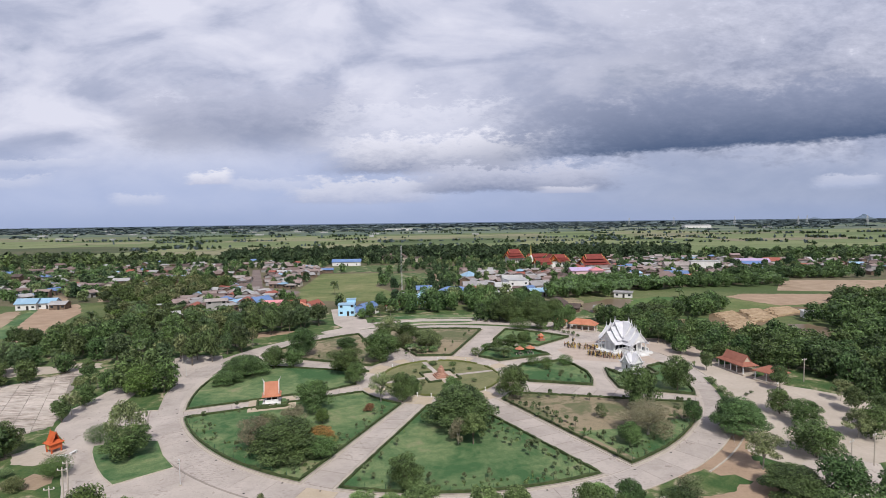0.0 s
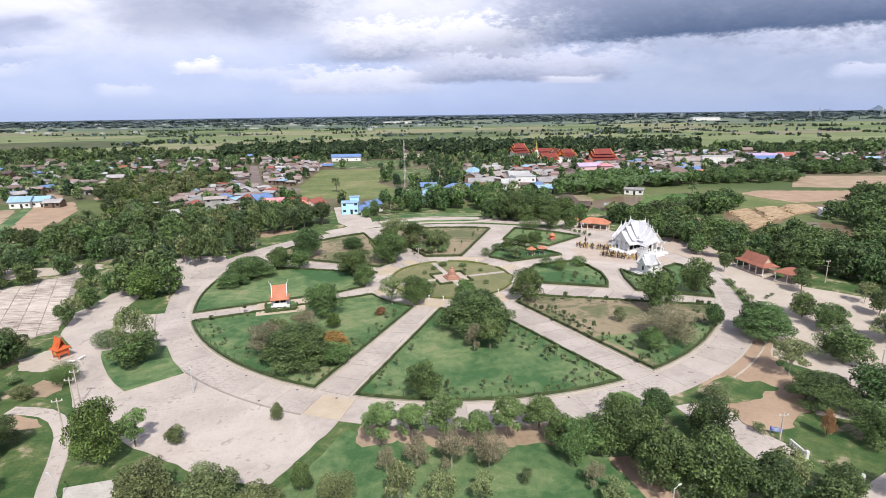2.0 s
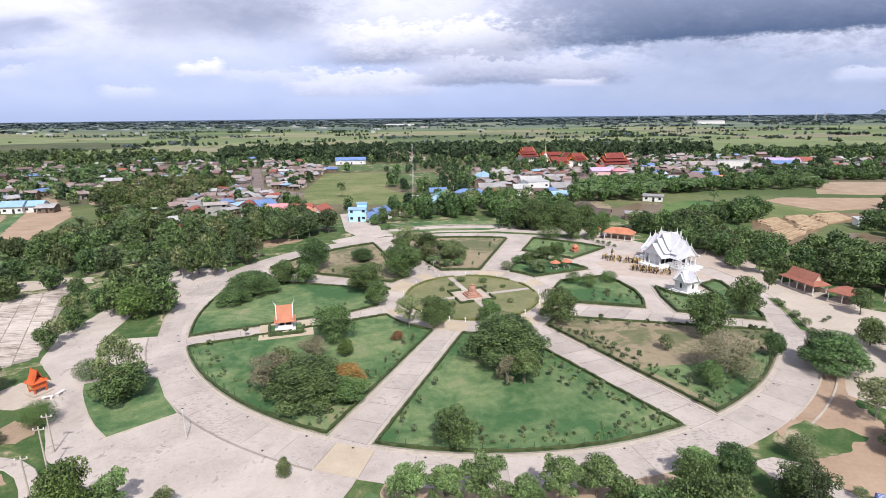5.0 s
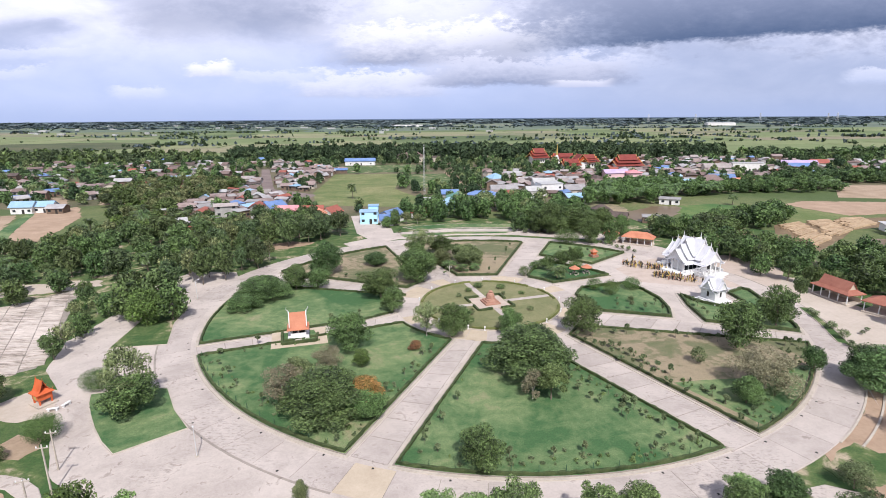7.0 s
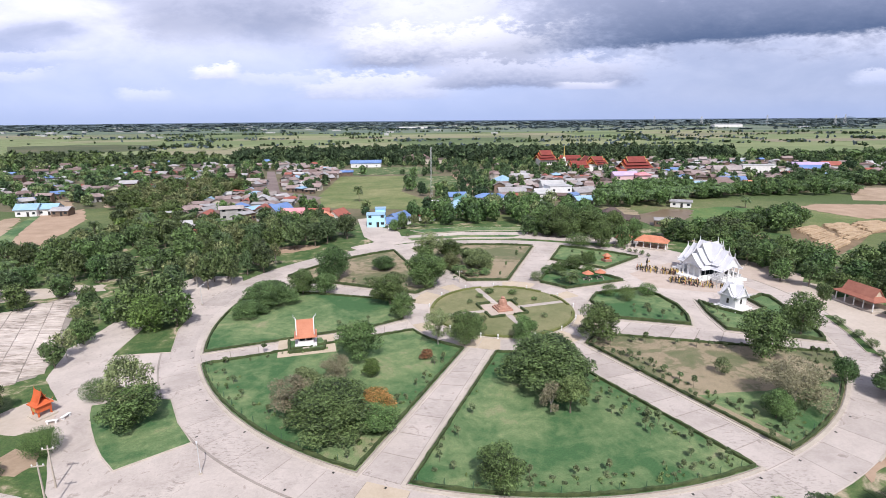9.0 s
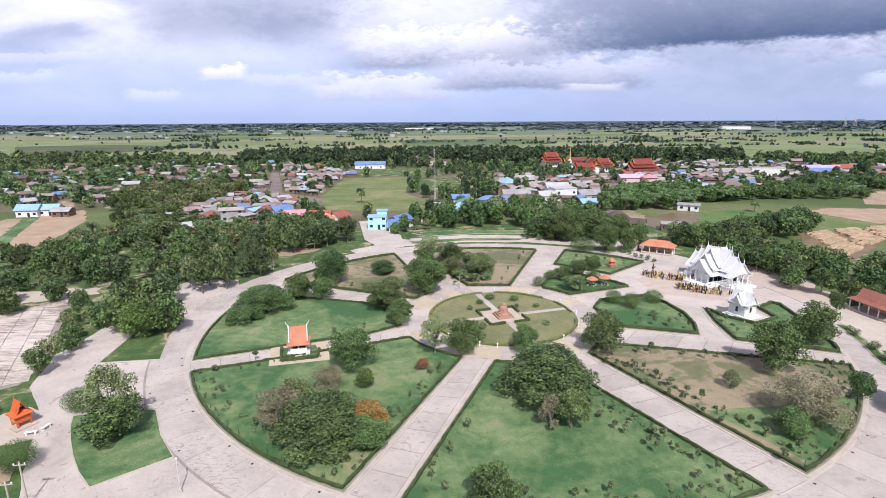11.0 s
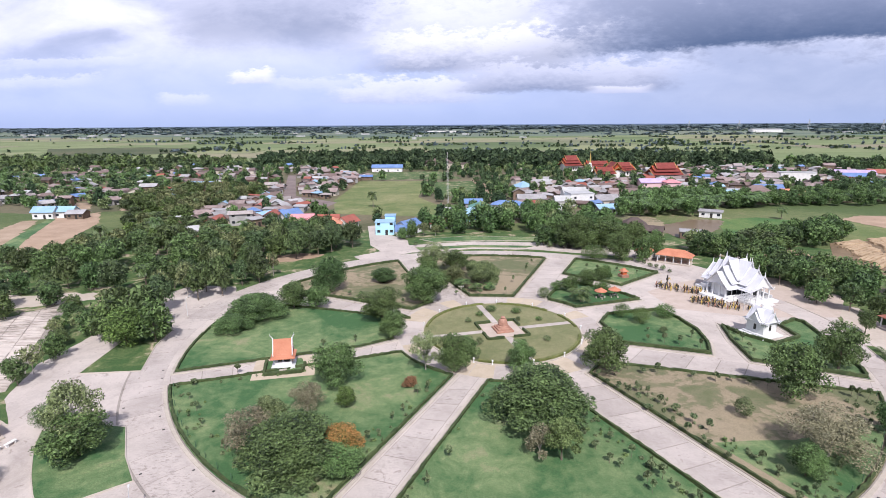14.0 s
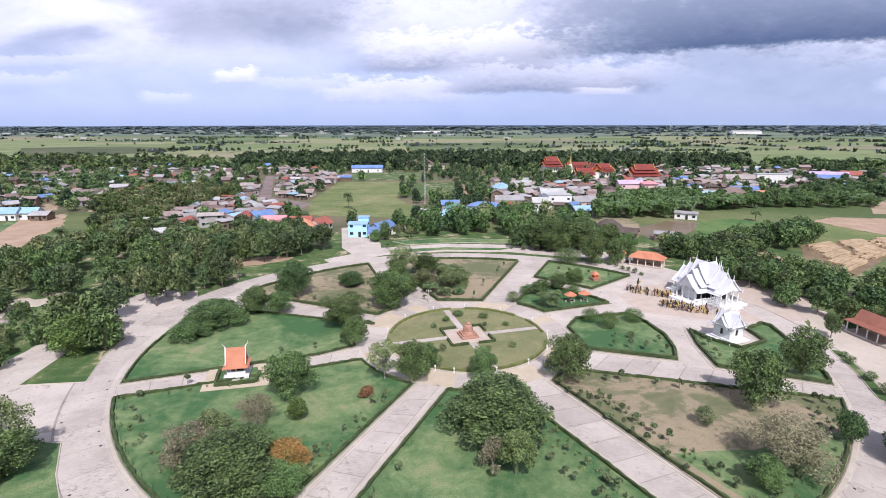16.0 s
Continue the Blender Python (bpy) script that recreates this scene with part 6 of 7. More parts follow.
for outline, n, seed, turn in (
    ([(-330, 330), (-130, 330), (-128, 420), (-150, 500), (-380, 500)], 170, 1, 5),
    ([(-240, 268), (-150, 292), (-140, 330), (-300, 330)], 34, 2, 8),
    ([(-126, 240), (-84, 236), (-82, 300), (-118, 330), (-128, 300)], 60, 3, 12),
    ([(-128, 330), (-84, 300), (-82, 430), (-150, 500), (-130, 400)], 90, 4, 5),
    ([(18, 290), (70, 284), (110, 340), (100, 400), (26, 400)], 90, 5, -6),
    ([(110, 345), (160, 335), (260, 380), (330, 470), (160, 560), (110, 420)], 260, 6, -12),
    ([(260, 340), (360, 350), (420, 470), (330, 470)], 60, 7, -16),
    ([(-40, 500), (110, 450), (160, 560), (60, 600)], 14, 8, 0),
):
    for x, y, rng in crowd(outline, n, seed):
        w, d = rng.choice([4, 5, 5.5, 6.5, 7.5, 9]), rng.choice([3.5, 4, 5, 6])
        two = rng.uniform() < 0.08
        spec = (x, y, turn + rng.choice([0, 90, 0, 90, 45]) + rng.uniform(-12, 12), float(w), float(d), 5.2 if two else float(rng.choice([2.4, 2.8, 3.2])),
                str(rng.choice(["grey", "cream", "wood", "grey", "wood", "wood"])), KINDS[int(rng.integers(len(KINDS)))], FORMS[int(rng.integers(len(FORMS)))], None, 2 if two else 1)
        if y < 338:
            house(*spec)
        else:
            SITES.append((x, y, max(w, d) * 0.62))
            FAR.append(spec)

# the houses farther back, too many to count, as one joined object
bm, used = bmesh.new(), []
for x, y, rz, w, d, h, wall, roof, form, _, _n in FAR:
    one = box(w, d, h, 0, 0, -0.05)
    for mat, shape in ((WALLS[wall], one), (ROOFS[roof], hip_roof(w, d, d * 0.25, 0.7, 0.14, h + 0.02) if form == "hip" else slope_roof(bmesh.new(), w, d, d * 0.25, 0.6, 0.12, 0, h, 1))):
        if mat not in used:
            used.append(mat)
        for f in shape.faces:
            f.material_index = used.index(mat)
        me = bpy.data.meshes.new("tmp")
        shape.transform(pose(x, y, 0, 0, 0, rz))
        shape.to_mesh(me)
        shape.free()
        bm.from_mesh(me)
        bpy.data.meshes.remove(me)
me = bpy.data.meshes.new("far_houses")
bm.to_mesh(me)
bm.free()
for m in used:
    me.materials.append(m)
tagged(new("far_houses", me), "crowd of small houses at the back of the village", "houses", kind="stuff")

patch("road_village", [(-99.5, 296), (-109.3, 318), (-154.4, 452), (-148, 452), (-105.5, 329.6), (-74.4, 305), (-75.5, 291)], surface("street_dirt", (0.145, 0.112, 0.105), (0.250, 0.200, 0.185), 0.08, 1.2, 0.95, 0.3), "brown dirt road through the village", "road", z=-0.03)
patch("ground_village", [(-400, 300), (-200, 262), (-140, 292), (-86, 236), (-60, 226), (20, 250), (80, 276), (130, 300), (300, 330), (460, 480), (330, 500), (160, 580), (-60, 610), (-420, 520)],
      surface("village_earth", (0.075, 0.085, 0.04), (0.19, 0.155, 0.10), 0.03, 0.5, 0.97, 0.3), "worn earth and weeds between the houses", "ground", z=-0.085, thick=0.01)


# red temple roofs in the village
def red_temple(x, y, rz, w, d, wall, tiers, step, name="temple"):
    SITES.append((x, y, max(w, d) * 0.7))
    s = thing("village_temple", pose(x, y, 0, 0, 0, rz), "village temple with white walls and tiered red roofs", "temple", "red-roofed temple buildings")
    part("wall", box(w * 0.86, d * 0.7, wall), WALLS["white"], s)
    z = wall - 0.6
    for k in range(tiers):
        f = 1 - 0.18 * k
        g = 1 - 0.24 * k
        part("roof", slope_roof(bmesh.new(), w * f, d * g, step * 1.5, 0.6, 0.2, 0.25, z, 4), RED_TILE, s)
        for e in (-1, 1):
            barge(s, e * (w * f / 2 + 0.6), d * g, step * 1.5, z, 0.6, 0.16, VERMILION if k % 2 else GOLD)
        z += step
    for e in (-1, 1):
        part("gable", gable_wall(bmesh.new(), e * w * 0.40, d * 0.6, step * tiers * 0.9, 0.3, wall - 0.6), VERMILION, s)
    for k in range(6):
        part("window", box(1.0, 0.1, 2.0, -w * 0.35 + w * 0.14 * k, -d * 0.35 - 0.03, 1.2), SHADOW_IN, s)


red_temple(134, 418, 8, 21, 14, 5.4, 3, 2.2)
red_temple(104, 440, 100, 16, 10, 5.5, 3, 1.9)
red_temple(95, 432, 10, 14, 9, 4.6, 2, 1.8)
red_temple(112, 448, 10, 18, 9, 5.6, 3, 1.6)
red_temple(80, 492, 20, 16, 12, 6.0, 3, 2.2)
red_temple(104, 500, 0, 20, 9, 4.6, 2, 1.6)
spire = thing("white_stupa", pose(94, 478, 0), "slim white and gold stupa spire", "stupa")
part("base", lathe([(3.0, 0), (2.8, 2.0), (1.9, 2.6), (1.7, 6.0), (0.8, 8.0)], 10), WHITE, spire)
part("spire", lathe([(0.8, 8.0), (0.5, 12.0), (0.2, 16.0), (0.03, 18.5)], 8), GOLD, spire)


# radio mast
def mast(x, y, h):
    s = thing("radio_mast", pose(x, y, 0), "tall slim grey lattice radio mast", "mast")
    for k in range(3):
        a = k * 2.094
        part("leg", tube(bmesh.new(), (0.5 * math.cos(a), 0.5 * math.sin(a), 0), (0.3 * math.cos(a), 0.3 * math.sin(a), h), 0.06, 0.05, 5), STEEL, s)
    bm = bmesh.new()
    n = int(h / 1.6)
    for i in range(n):
        for k in range(3):
            a, b = k * 2.094, (k + 1) * 2.094
            f0, f1 = 0.5 - 0.2 * i / n, 0.5 - 0.2 * (i + 1) / n
            tube(bm, (f0 * math.cos(a), f0 * math.sin(a), h * i / n), (f1 * math.cos(b), f1 * math.sin(b), h * (i + 1) / n), 0.025, 0.025, 3)
    part("brace", bm, STEEL, s)


mast(-14.5, 299.5, 27)


def pylon(x, y, h):
    s = thing("power_pylon", pose(x, y, 0, 0, 0, 20), "far grey lattice power pylon on the plain", "pylon", "pylons on the plain")
    for sx in (-1, 1):
        for sy in (-1, 1):
            part("leg", tube(bmesh.new(), (sx * 4, sy * 4, 0), (sx * 0.8, sy * 0.8, h), 0.5, 0.4, 4), STEEL, s)
    for k in range(3):
        part("arm", box(16 - 3 * k, 0.8, 0.8, 0, 0, h * (0.68 + 0.13 * k)), STEEL, s)


for x, y, h in ((1330, 2300, 42), (1580, 2250, 40), (1640, 2280, 42), (1150, 2500, 40), (1010, 2700, 40), (1800, 2150, 42)):
    pylon(x, y, h)


# ---------------------------------------------------------------- woods, groves and the far plain
def scatter(outline, n, seed, gap, h, w, sites=True, tries=10):
    """Places for plants inside an outline, at least gap apart."""
    rng = np.random.default_rng(seed)
    xs, ys = [p[0] for p in outline], [p[1] for p in outline]
    got, cell = [], {}
    for _ in range(n * tries):
        x, y = rng.uniform(min(xs), max(xs)), rng.uniform(min(ys), max(ys))
        if not inside((x, y), outline) or (sites and not free(x, y, 0.2)):
            continue
        key = (int(x // gap), int(y // gap))
        if any(math.hypot(x - p[0], y - p[1]) < gap for i in (-1, 0, 1) for j in (-1, 0, 1) for p in cell.get((key[0] + i, key[1] + j), ())):
            continue
        cell.setdefault(key, []).append((x, y))
        s = rng.uniform(0, 1)
        got.append((x, y, h[0] + (h[1] - h[0]) * s, w[0] + (w[1] - w[0]) * (0.6 * s + 0.4 * rng.uniform())))
        if len(got) >= n:
            break
    return got


def grove(outline, n, seed, gap, h, w, kinds, where="", level="mid"):
    if level == "wide":
        thicket("grove", "dense dark green trees" + where, scatter(outline, n, seed, gap, h, w), list(kinds), "wide", seed)
        return
    for i, (x, y, hh, ww) in enumerate(scatter(outline, n, seed, gap, h, w)):
        plant(kinds[i % len(kinds)], round(x, 1), round(y, 1), round(hh, 1), round(ww, 1), level, where=where)


# left of the park
grove([(-124, 172), (-116, 158), (-92, 158), (-84, 164), (-80, 172), (-62, 184), (-42, 186), (-41, 206), (-54, 222), (-84, 222), (-100, 212), (-128, 184)], 84, 31, 5.4, (6, 10), (6, 8.5),
      ("shade", "tall", "leafy", "shade", "leafy", "olive", "palm", "tall"), " in the grove beside the park")
grove([(-138, 176), (-122, 138), (-100, 136), (-92, 146), (-86, 158), (-116, 158), (-124, 174)], 30, 30, 5.6, (5, 9), (5, 7.5), ("shade", "palm", "tall", "palm", "dark"), " in the grove beside the park")
grove([(-126, 182), (-104, 206), (-96, 214), (-104, 240), (-124, 244), (-140, 262), (-168, 268), (-132, 212), (-130, 186)], 54, 29, 5.6, (4, 7.5), (4.5, 8), ("leafy", "olive", "shade", "leafy", "palm", "bright"), " beside the brown field", "wide")
grove([(-90, 138), (-78, 132), (-75, 114), (-72, 103), (-74, 103), (-79, 116), (-88, 131)], 16, 32, 3.6, (3.5, 5.5), (3.5, 5.0), ("light", "leafy", "tall"), " beside the old stone ground")
grove([(-76, 146), (-58, 150), (-54, 170), (-80, 172)], 18, 33, 3.6, (6.5, 9.5), (4, 6), ("light", "tall", "shade", "tall"), " in the paved yard")
grove([(-140, 128), (-108, 122), (-98, 128), (-110, 142), (-138, 152)], 12, 34, 5, (5, 7.5), (5, 7), ("palm", "leafy", "palm"), " at the edge of the park")
# behind the park
grove([(-22, 224), (50, 226), (56, 250), (36, 262), (-8, 250), (-20, 238)], 34, 35, 5.0, (6.5, 10), (6.5, 9), ("leafy", "dark", "leafy", "light"), " behind the park", "wide")
grove([(24, 206), (54, 200), (60, 216), (40, 226), (22, 220)], 12, 36, 5.0, (7, 11), (7, 10), ("leafy", "dark"), " behind the park")
grove([(-8, 222), (-30, 212), (-24, 228)], 4, 37, 4.0, (4, 7), (4, 6), ("light", "leafy"), " beside the entry road")
for k in range(7):
    plant("bush", 48.6 + 1.15 * k, 188.2 - 2.1 * k, 1.1 + 0.3 * (k % 3), 1.8 + 0.4 * (k % 2), "mid", 0.02, " in a bare strip beside the court")
# right of the park
grove([(66, 193), (80, 193), (94, 194), (112, 212), (106, 220), (92, 210), (70, 206)], 14, 40, 4.6, (6, 8.5), (6, 8.5), ("leafy", "shade", "dark", "olive"), " beside the pond")
grove([(76, 172), (88, 160), (92, 148), (100, 148), (98, 166), (90, 182), (76, 186)], 26, 41, 4.4, (6, 8), (6, 8.5), ("leafy", "dark", "leafy"), " behind the white hall")
grove([(93, 140), (96, 130), (104, 122), (122, 108), (140, 120), (160, 140), (122, 148), (112, 160), (104, 164), (98, 150)], 58, 42, 5.0, (6, 9), (6.5, 9), ("dark", "leafy", "leafy", "dark"), " beside the yard")
grove([(82, 200), (84, 190), (96, 198), (107, 211), (115, 226), (109, 228), (96, 214)], 20, 43, 4.6, (4.5, 7), (5.5, 8), ("dark", "leafy"), " beside the pond", "wide")
grove([(104, 168), (112, 160), (126, 172), (150, 200), (180, 214), (190, 196), (160, 150), (122, 150)], 52, 44, 5.5, (6, 9), (6.5, 9), ("dark", "leafy"), " behind the green pond", "wide")
grove([(115, 226), (113, 211), (119, 204), (131, 219), (142, 238), (136, 248)], 18, 45, 4.5, (6, 9.5), (6.5, 9.5), ("dark", "leafy"), " in the fields", "wide")
grove([(96, 72), (120, 86), (132, 106), (118, 106), (104, 96)], 16, 46, 5.0, (5.5, 8), (6, 8), ("leafy", "dark", "light"), " beside the yard")
grove([(-64, 46), (-50, 40), (-51, 56), (-56, 66), (-66, 66)], 8, 47, 5.0, (4, 6.5), (4, 6), ("tall", "olive", "leafy"), " in the long grass", "slim")
grove([(-100, 60), (-72, 60), (-70, 84), (-82, 96), (-104, 92)], 14, 48, 5.5, (5, 8), (6, 8), ("leafy", "dark"), " at the edge of the park")

# orchards, palms and village trees, too many to count
thicket("orchard", "soft green orchard trees beyond the grove", scatter([(-172, 276), (-140, 258), (-126, 242), (-122, 330), (-180, 350)], 170, 51, 4.4, (5, 10), (5, 8.5)),
        ["leafy", "olive", "light", "leafy"], "wide", 51)
thicket("palm_grove", "dense grove of coconut palms", scatter([(64, 264), (112, 268), (142, 296), (134, 316), (100, 330), (72, 300)], 120, 52, 3.6, (7, 10), (6, 8.5)), ["palm", "palm", "palm", "leafy"], "wide", 52)
thicket("field_palms", "scattered palms among the houses", scatter([(-300, 300), (-150, 280), (-140, 330), (-240, 420), (-380, 430)], 70, 53, 7, (7, 11), (6, 8)), ["palm"], "wide", 53)
thicket("right_belt", "belt of trees beyond the fields", scatter([(128, 292), (180, 300), (262, 300), (290, 350), (270, 375), (180, 345), (140, 318)], 125, 54, 5.2, (5, 8), (6, 9)), ["leafy", "dark", "leafy", "palm"], "wide", 54)
thicket("right_woods", "woods beside the bare plots", scatter([(176, 200), (230, 210), (300, 262), (262, 260), (190, 236)], 70, 55, 6, (6, 9), (7, 10)), ["leafy", "dark"], "wide", 55)
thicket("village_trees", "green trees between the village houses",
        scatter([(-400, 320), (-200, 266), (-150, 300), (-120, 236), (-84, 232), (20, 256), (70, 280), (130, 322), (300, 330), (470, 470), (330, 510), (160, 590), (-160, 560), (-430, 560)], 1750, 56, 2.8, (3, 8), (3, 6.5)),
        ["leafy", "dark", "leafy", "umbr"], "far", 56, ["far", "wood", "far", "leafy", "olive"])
thicket("dark_woods", "woods behind the village, darkened as under cloud", scatter([(-210, 520), (-60, 500), (60, 505), (74, 520), (130, 500), (260, 520), (300, 600), (160, 640), (-100, 660), (-240, 620)], 700, 57, 6.0, (8, 13), (8, 12), False),
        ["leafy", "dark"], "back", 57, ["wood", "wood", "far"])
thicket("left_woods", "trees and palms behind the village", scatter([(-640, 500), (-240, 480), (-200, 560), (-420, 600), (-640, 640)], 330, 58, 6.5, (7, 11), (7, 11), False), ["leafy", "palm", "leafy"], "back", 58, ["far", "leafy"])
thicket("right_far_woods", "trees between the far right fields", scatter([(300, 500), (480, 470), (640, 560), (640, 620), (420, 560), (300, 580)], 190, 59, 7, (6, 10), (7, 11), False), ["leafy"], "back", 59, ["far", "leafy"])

# rows and clumps on the plain
DETAIL["tiny"] = (30, 0.42)
rng = np.random.default_rng(61)
spots, haze = [], []
for _ in range(64):
    y = 660 + 1900 * rng.uniform() ** 1.3
    x = rng.uniform(-0.95, 0.95) * y
    a = radians(7 + rng.choice([0, 0, 0, 0, 90]) + rng.uniform(-4, 4))
    far_along = 0.0
    for k in range(int(rng.integers(8, 40))):
        far_along += rng.uniform(3, 9) if rng.uniform() < 0.9 else rng.uniform(20, 50)
        spots.append((x + far_along * math.cos(a), y + far_along * math.sin(a) + rng.uniform(-3, 3), rng.uniform(2.5, 6.5), rng.uniform(4, 8)))
for _ in range(26):
    y = 680 + 1500 * rng.uniform()
    x, wide = rng.uniform(-0.9, 0.9) * y, rng.uniform(15, 70)
    for k in range(int(rng.integers(8, 30))):
        spots.append((x + wide * rng.normal() * 0.6, y + rng.normal() * 9, rng.uniform(4, 8), rng.uniform(5, 10)))
for _ in range(110):
    y = 640 + 1500 * rng.uniform()
    spots.append((rng.uniform(-0.95, 0.95) * y, y, rng.uniform(3, 7), rng.uniform(3.5, 7)))
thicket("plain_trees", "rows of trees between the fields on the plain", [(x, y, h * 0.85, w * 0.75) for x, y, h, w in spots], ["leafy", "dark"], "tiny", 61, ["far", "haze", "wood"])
for _ in range(420):
    y = 1500 + 2900 * rng.uniform() ** 0.55
    x = rng.uniform(-0.95, 0.95) * y
    wide = rng.uniform(60, 380)
    for k in range(int(rng.integers(5, 14))):
        haze.append((x + wide * rng.uniform(-1, 1), y + rng.uniform(-15, 15), rng.uniform(4, 8), rng.uniform(12, 34)))
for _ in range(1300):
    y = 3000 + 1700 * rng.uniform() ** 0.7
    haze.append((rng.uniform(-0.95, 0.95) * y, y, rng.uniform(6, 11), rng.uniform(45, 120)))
# the haze over these woods is in the leaf colour
thicket("distant_woods", "distant woods under the horizon, leaves tinted blue as by haze", haze, ["leafy", "dark"], "tiny", 62, ["haze"])

# pale sheds and roofs far off on the plain, too small to count
far_sheds = bmesh.new()
for _ in range(90):
    y = 1300 + 2700 * rng.uniform()
    x = rng.uniform(-0.95, 0.75) * y if rng.uniform() < 0.4 else rng.uniform(-0.95, -0.3) * y
    box(rng.uniform(8, 28), rng.uniform(8, 14), rng.uniform(3, 5.5), x, y, -0.1, rng.uniform(-15, 15), bm=far_sheds)
tagged(part("far_sheds", far_sheds, ROOFS["pale"], None), "pale sheds and roofs far off on the plain", "sheds", kind="stuff")

# tall sugar palms
for x, y, h in ((-51.5, 289.0, 11.0), (-101, 196, 12), (-118, 214, 11), (-130, 200, 10.5), (132, 262, 7)):
    plant("palm", x, y, h, 6.0, "mid", where=" standing alone")

# scattered trees along the yard and the lane
grove([(104, 110), (112, 92), (120, 84), (150, 100), (150, 124), (124, 112)], 34, 71, 4.8, (5.5, 9), (5.5, 8), ("shade", "dark", "tall", "leafy"), " beside the yard")
for kind, x, y, h, w in (("tall", 94, 101, 5.5, 5.0), ("light", 96.5, 108, 5.0, 4.5), ("tall", 88, 116, 6.0, 4.6), ("tall", 79, 133, 5.0, 3.6), ("leafy", 86.7, 88, 6.5, 6.0), ("tall", 92.5, 92, 7.0, 6.0), ("leafy", 78, 101, 5.5, 5.5)):
    plant(kind, x, y, h, w, "slim", where=" in the sandy yard")
for kind, x, y, h, w in (("dark", 64.5, 66, 7.5, 8.0), ("dark", 68, 60, 8.0, 8.0), ("leafy", 64, 58, 7.0, 6.5), ("light", 54, 49, 5.0, 5.5), ("leafy", 43.5, 46, 5.0, 5.5),
                         ("light", 41.5, 50.5, 6.0, 5.0), ("bush", 45.5, 62, 1.4, 2.4), ("rust", 53.5, 60.5, 4.0, 2.4), ("tall", 24.5, 44, 4.5, 4.0), ("dry", 20.5, 52, 3.6, 2.6), ("leafy", 18.5, 60.5, 4.5, 4.6), ("leafy", 23.0, 58.0, 6.0, 5.4)):
    plant(kind, x, y, h, w, "slim", where=" beside the lane")
# broad tall trees that reach over the back road
for kind, x, y, h, w in (("leafy", 48, 213, 11, 10), ("dark", 42, 218, 11, 10), ("leafy", 54, 205, 10, 8), ("shade", 34, 224, 10, 9)):
    plant(kind, x, y, h, w, "near", where=" behind the park")

for kind, x, y, h, w in (("leafy", -70.5, 121.5, 9.5, 8.5), ("tall", -66.5, 127, 10, 8), ("leafy", -61.5, 121.5, 9, 8), ("tall", -73, 128, 9, 6), ("shade", -70, 138, 9, 6.5), ("tall", -66, 146, 9, 6), ("shade", -57, 161, 9, 6.5),
                         ("tall", -64, 172, 9, 7), ("shade", -72, 170, 10, 8), ("dark", -82, 158, 8, 7), ("shade", -90, 150, 9, 7.5)):
    plant(kind, x, y, h, w, "mid", where=" in the paved yard")
plant("leafy", 51.5, 187.5, 8.0, 5.5, "mid", where=" beside the open pavilion")
for kind, x, y, h, w in (("bush", -66, 79, 1.6, 3.0), ("leafy", -74, 78, 6, 6), ("leafy", -66, 72, 5, 5.5), ("olive", -61, 74.5, 2.4, 3.6), ("tall", -60, 63, 5.5, 5), ("bush", -53.5, 63, 2.0, 3.0), ("olive", -57, 55, 5, 5.5), ("leafy", -62, 58, 6, 6),
                         ("bush", -46.5, 46, 1.6, 3.4), ("olive", -33, 45, 4.5, 5.5), ("bright", -24.5, 44.5, 4, 4.5), ("olive", -12.5, 44.5, 4, 5), ("bush", -20, 51.5, 1.4, 2.8), ("bush", -27, 52.5, 1.5, 3.0)):
    plant(kind, x, y, h, w, "slim", where=" in the long grass")

for kind, x, y, h, w in (("leafy", 80.5, 151, 6.5, 6.0), ("tall", 84.5, 146, 6.5, 6.0), ("leafy", 87.5, 141, 6.0, 5.5), ("leafy", 84, 157, 7.5, 6.5), ("tall", 79.5, 165, 7, 6), ("leafy", 90, 137, 5.5, 5.0)):
    plant(kind, x, y, h, w, "mid", where=" beside the white hall")
for x, y, h, w in ((1.0, 156.0, 3.4, 5.0), (-2.6, 158.5, 3.8, 5.4), (4.5, 157.5, 3.0, 4.6)):
    plant("palm", x, y, h, w, "slim", 0.12, " on the dry lawn")

for kind, x, y, h, w in (("leafy", -8, 158, 5, 6), ("olive", -4.5, 163, 5, 5.5), ("leafy", -12, 168, 6, 6.5), ("tall", 0, 168, 5, 5), ("leafy", 25, 157, 4.2, 4.6), ("bush", 29, 156.5, 1.8, 2.6), ("bush", 33.5, 160, 1.6, 2.4), ("leafy", 36, 168, 4.0, 4.0),
                         ("bush", 31, 172, 1.6, 2.6), ("round", 21, 157.5, 2.2, 2.6), ("round", 33, 139.5, 3.0, 3.6), ("bush", 39, 131, 1.5, 2.4)):
    plant(kind, x, y, h, w, "slim", 0.12, " on the lawn")


# ---------------------------------------------------------------- trees of the park
plant("leafy", -49.6, 83.6, 7.0, 9.2)
plant("light", -50.6, 85.4, 10.8, 8.0)
plant("round", -58.9, 91.4, 3.9, 5.1)
plant("round", -57.5, 77.8, 4.1, 4.7)
plant("bright", -65.8, 117.0, 9.0, 9.2)
plant("umbr", -48.8, 124.3, 5.2, 8.6)
plant("umbr", -46.7, 129.6, 8.2, 13.4)
plant("leafy", -40.8, 140.0, 7.2, 7.6)
plant("leafy", -35.5, 140.8, 6.1, 7.0)
plant("dark", -35.8, 151.8, 10.4, 10.5)
plant("leafy", -18.8, 132.4, 8.4, 9.8)
plant("leafy", -15.0, 124.4, 6.7, 6.1)
plant("leafy", -11.1, 144.2, 10.3, 11.4)
plant("dark", -23.7, 161.0, 5.0, 8.0)
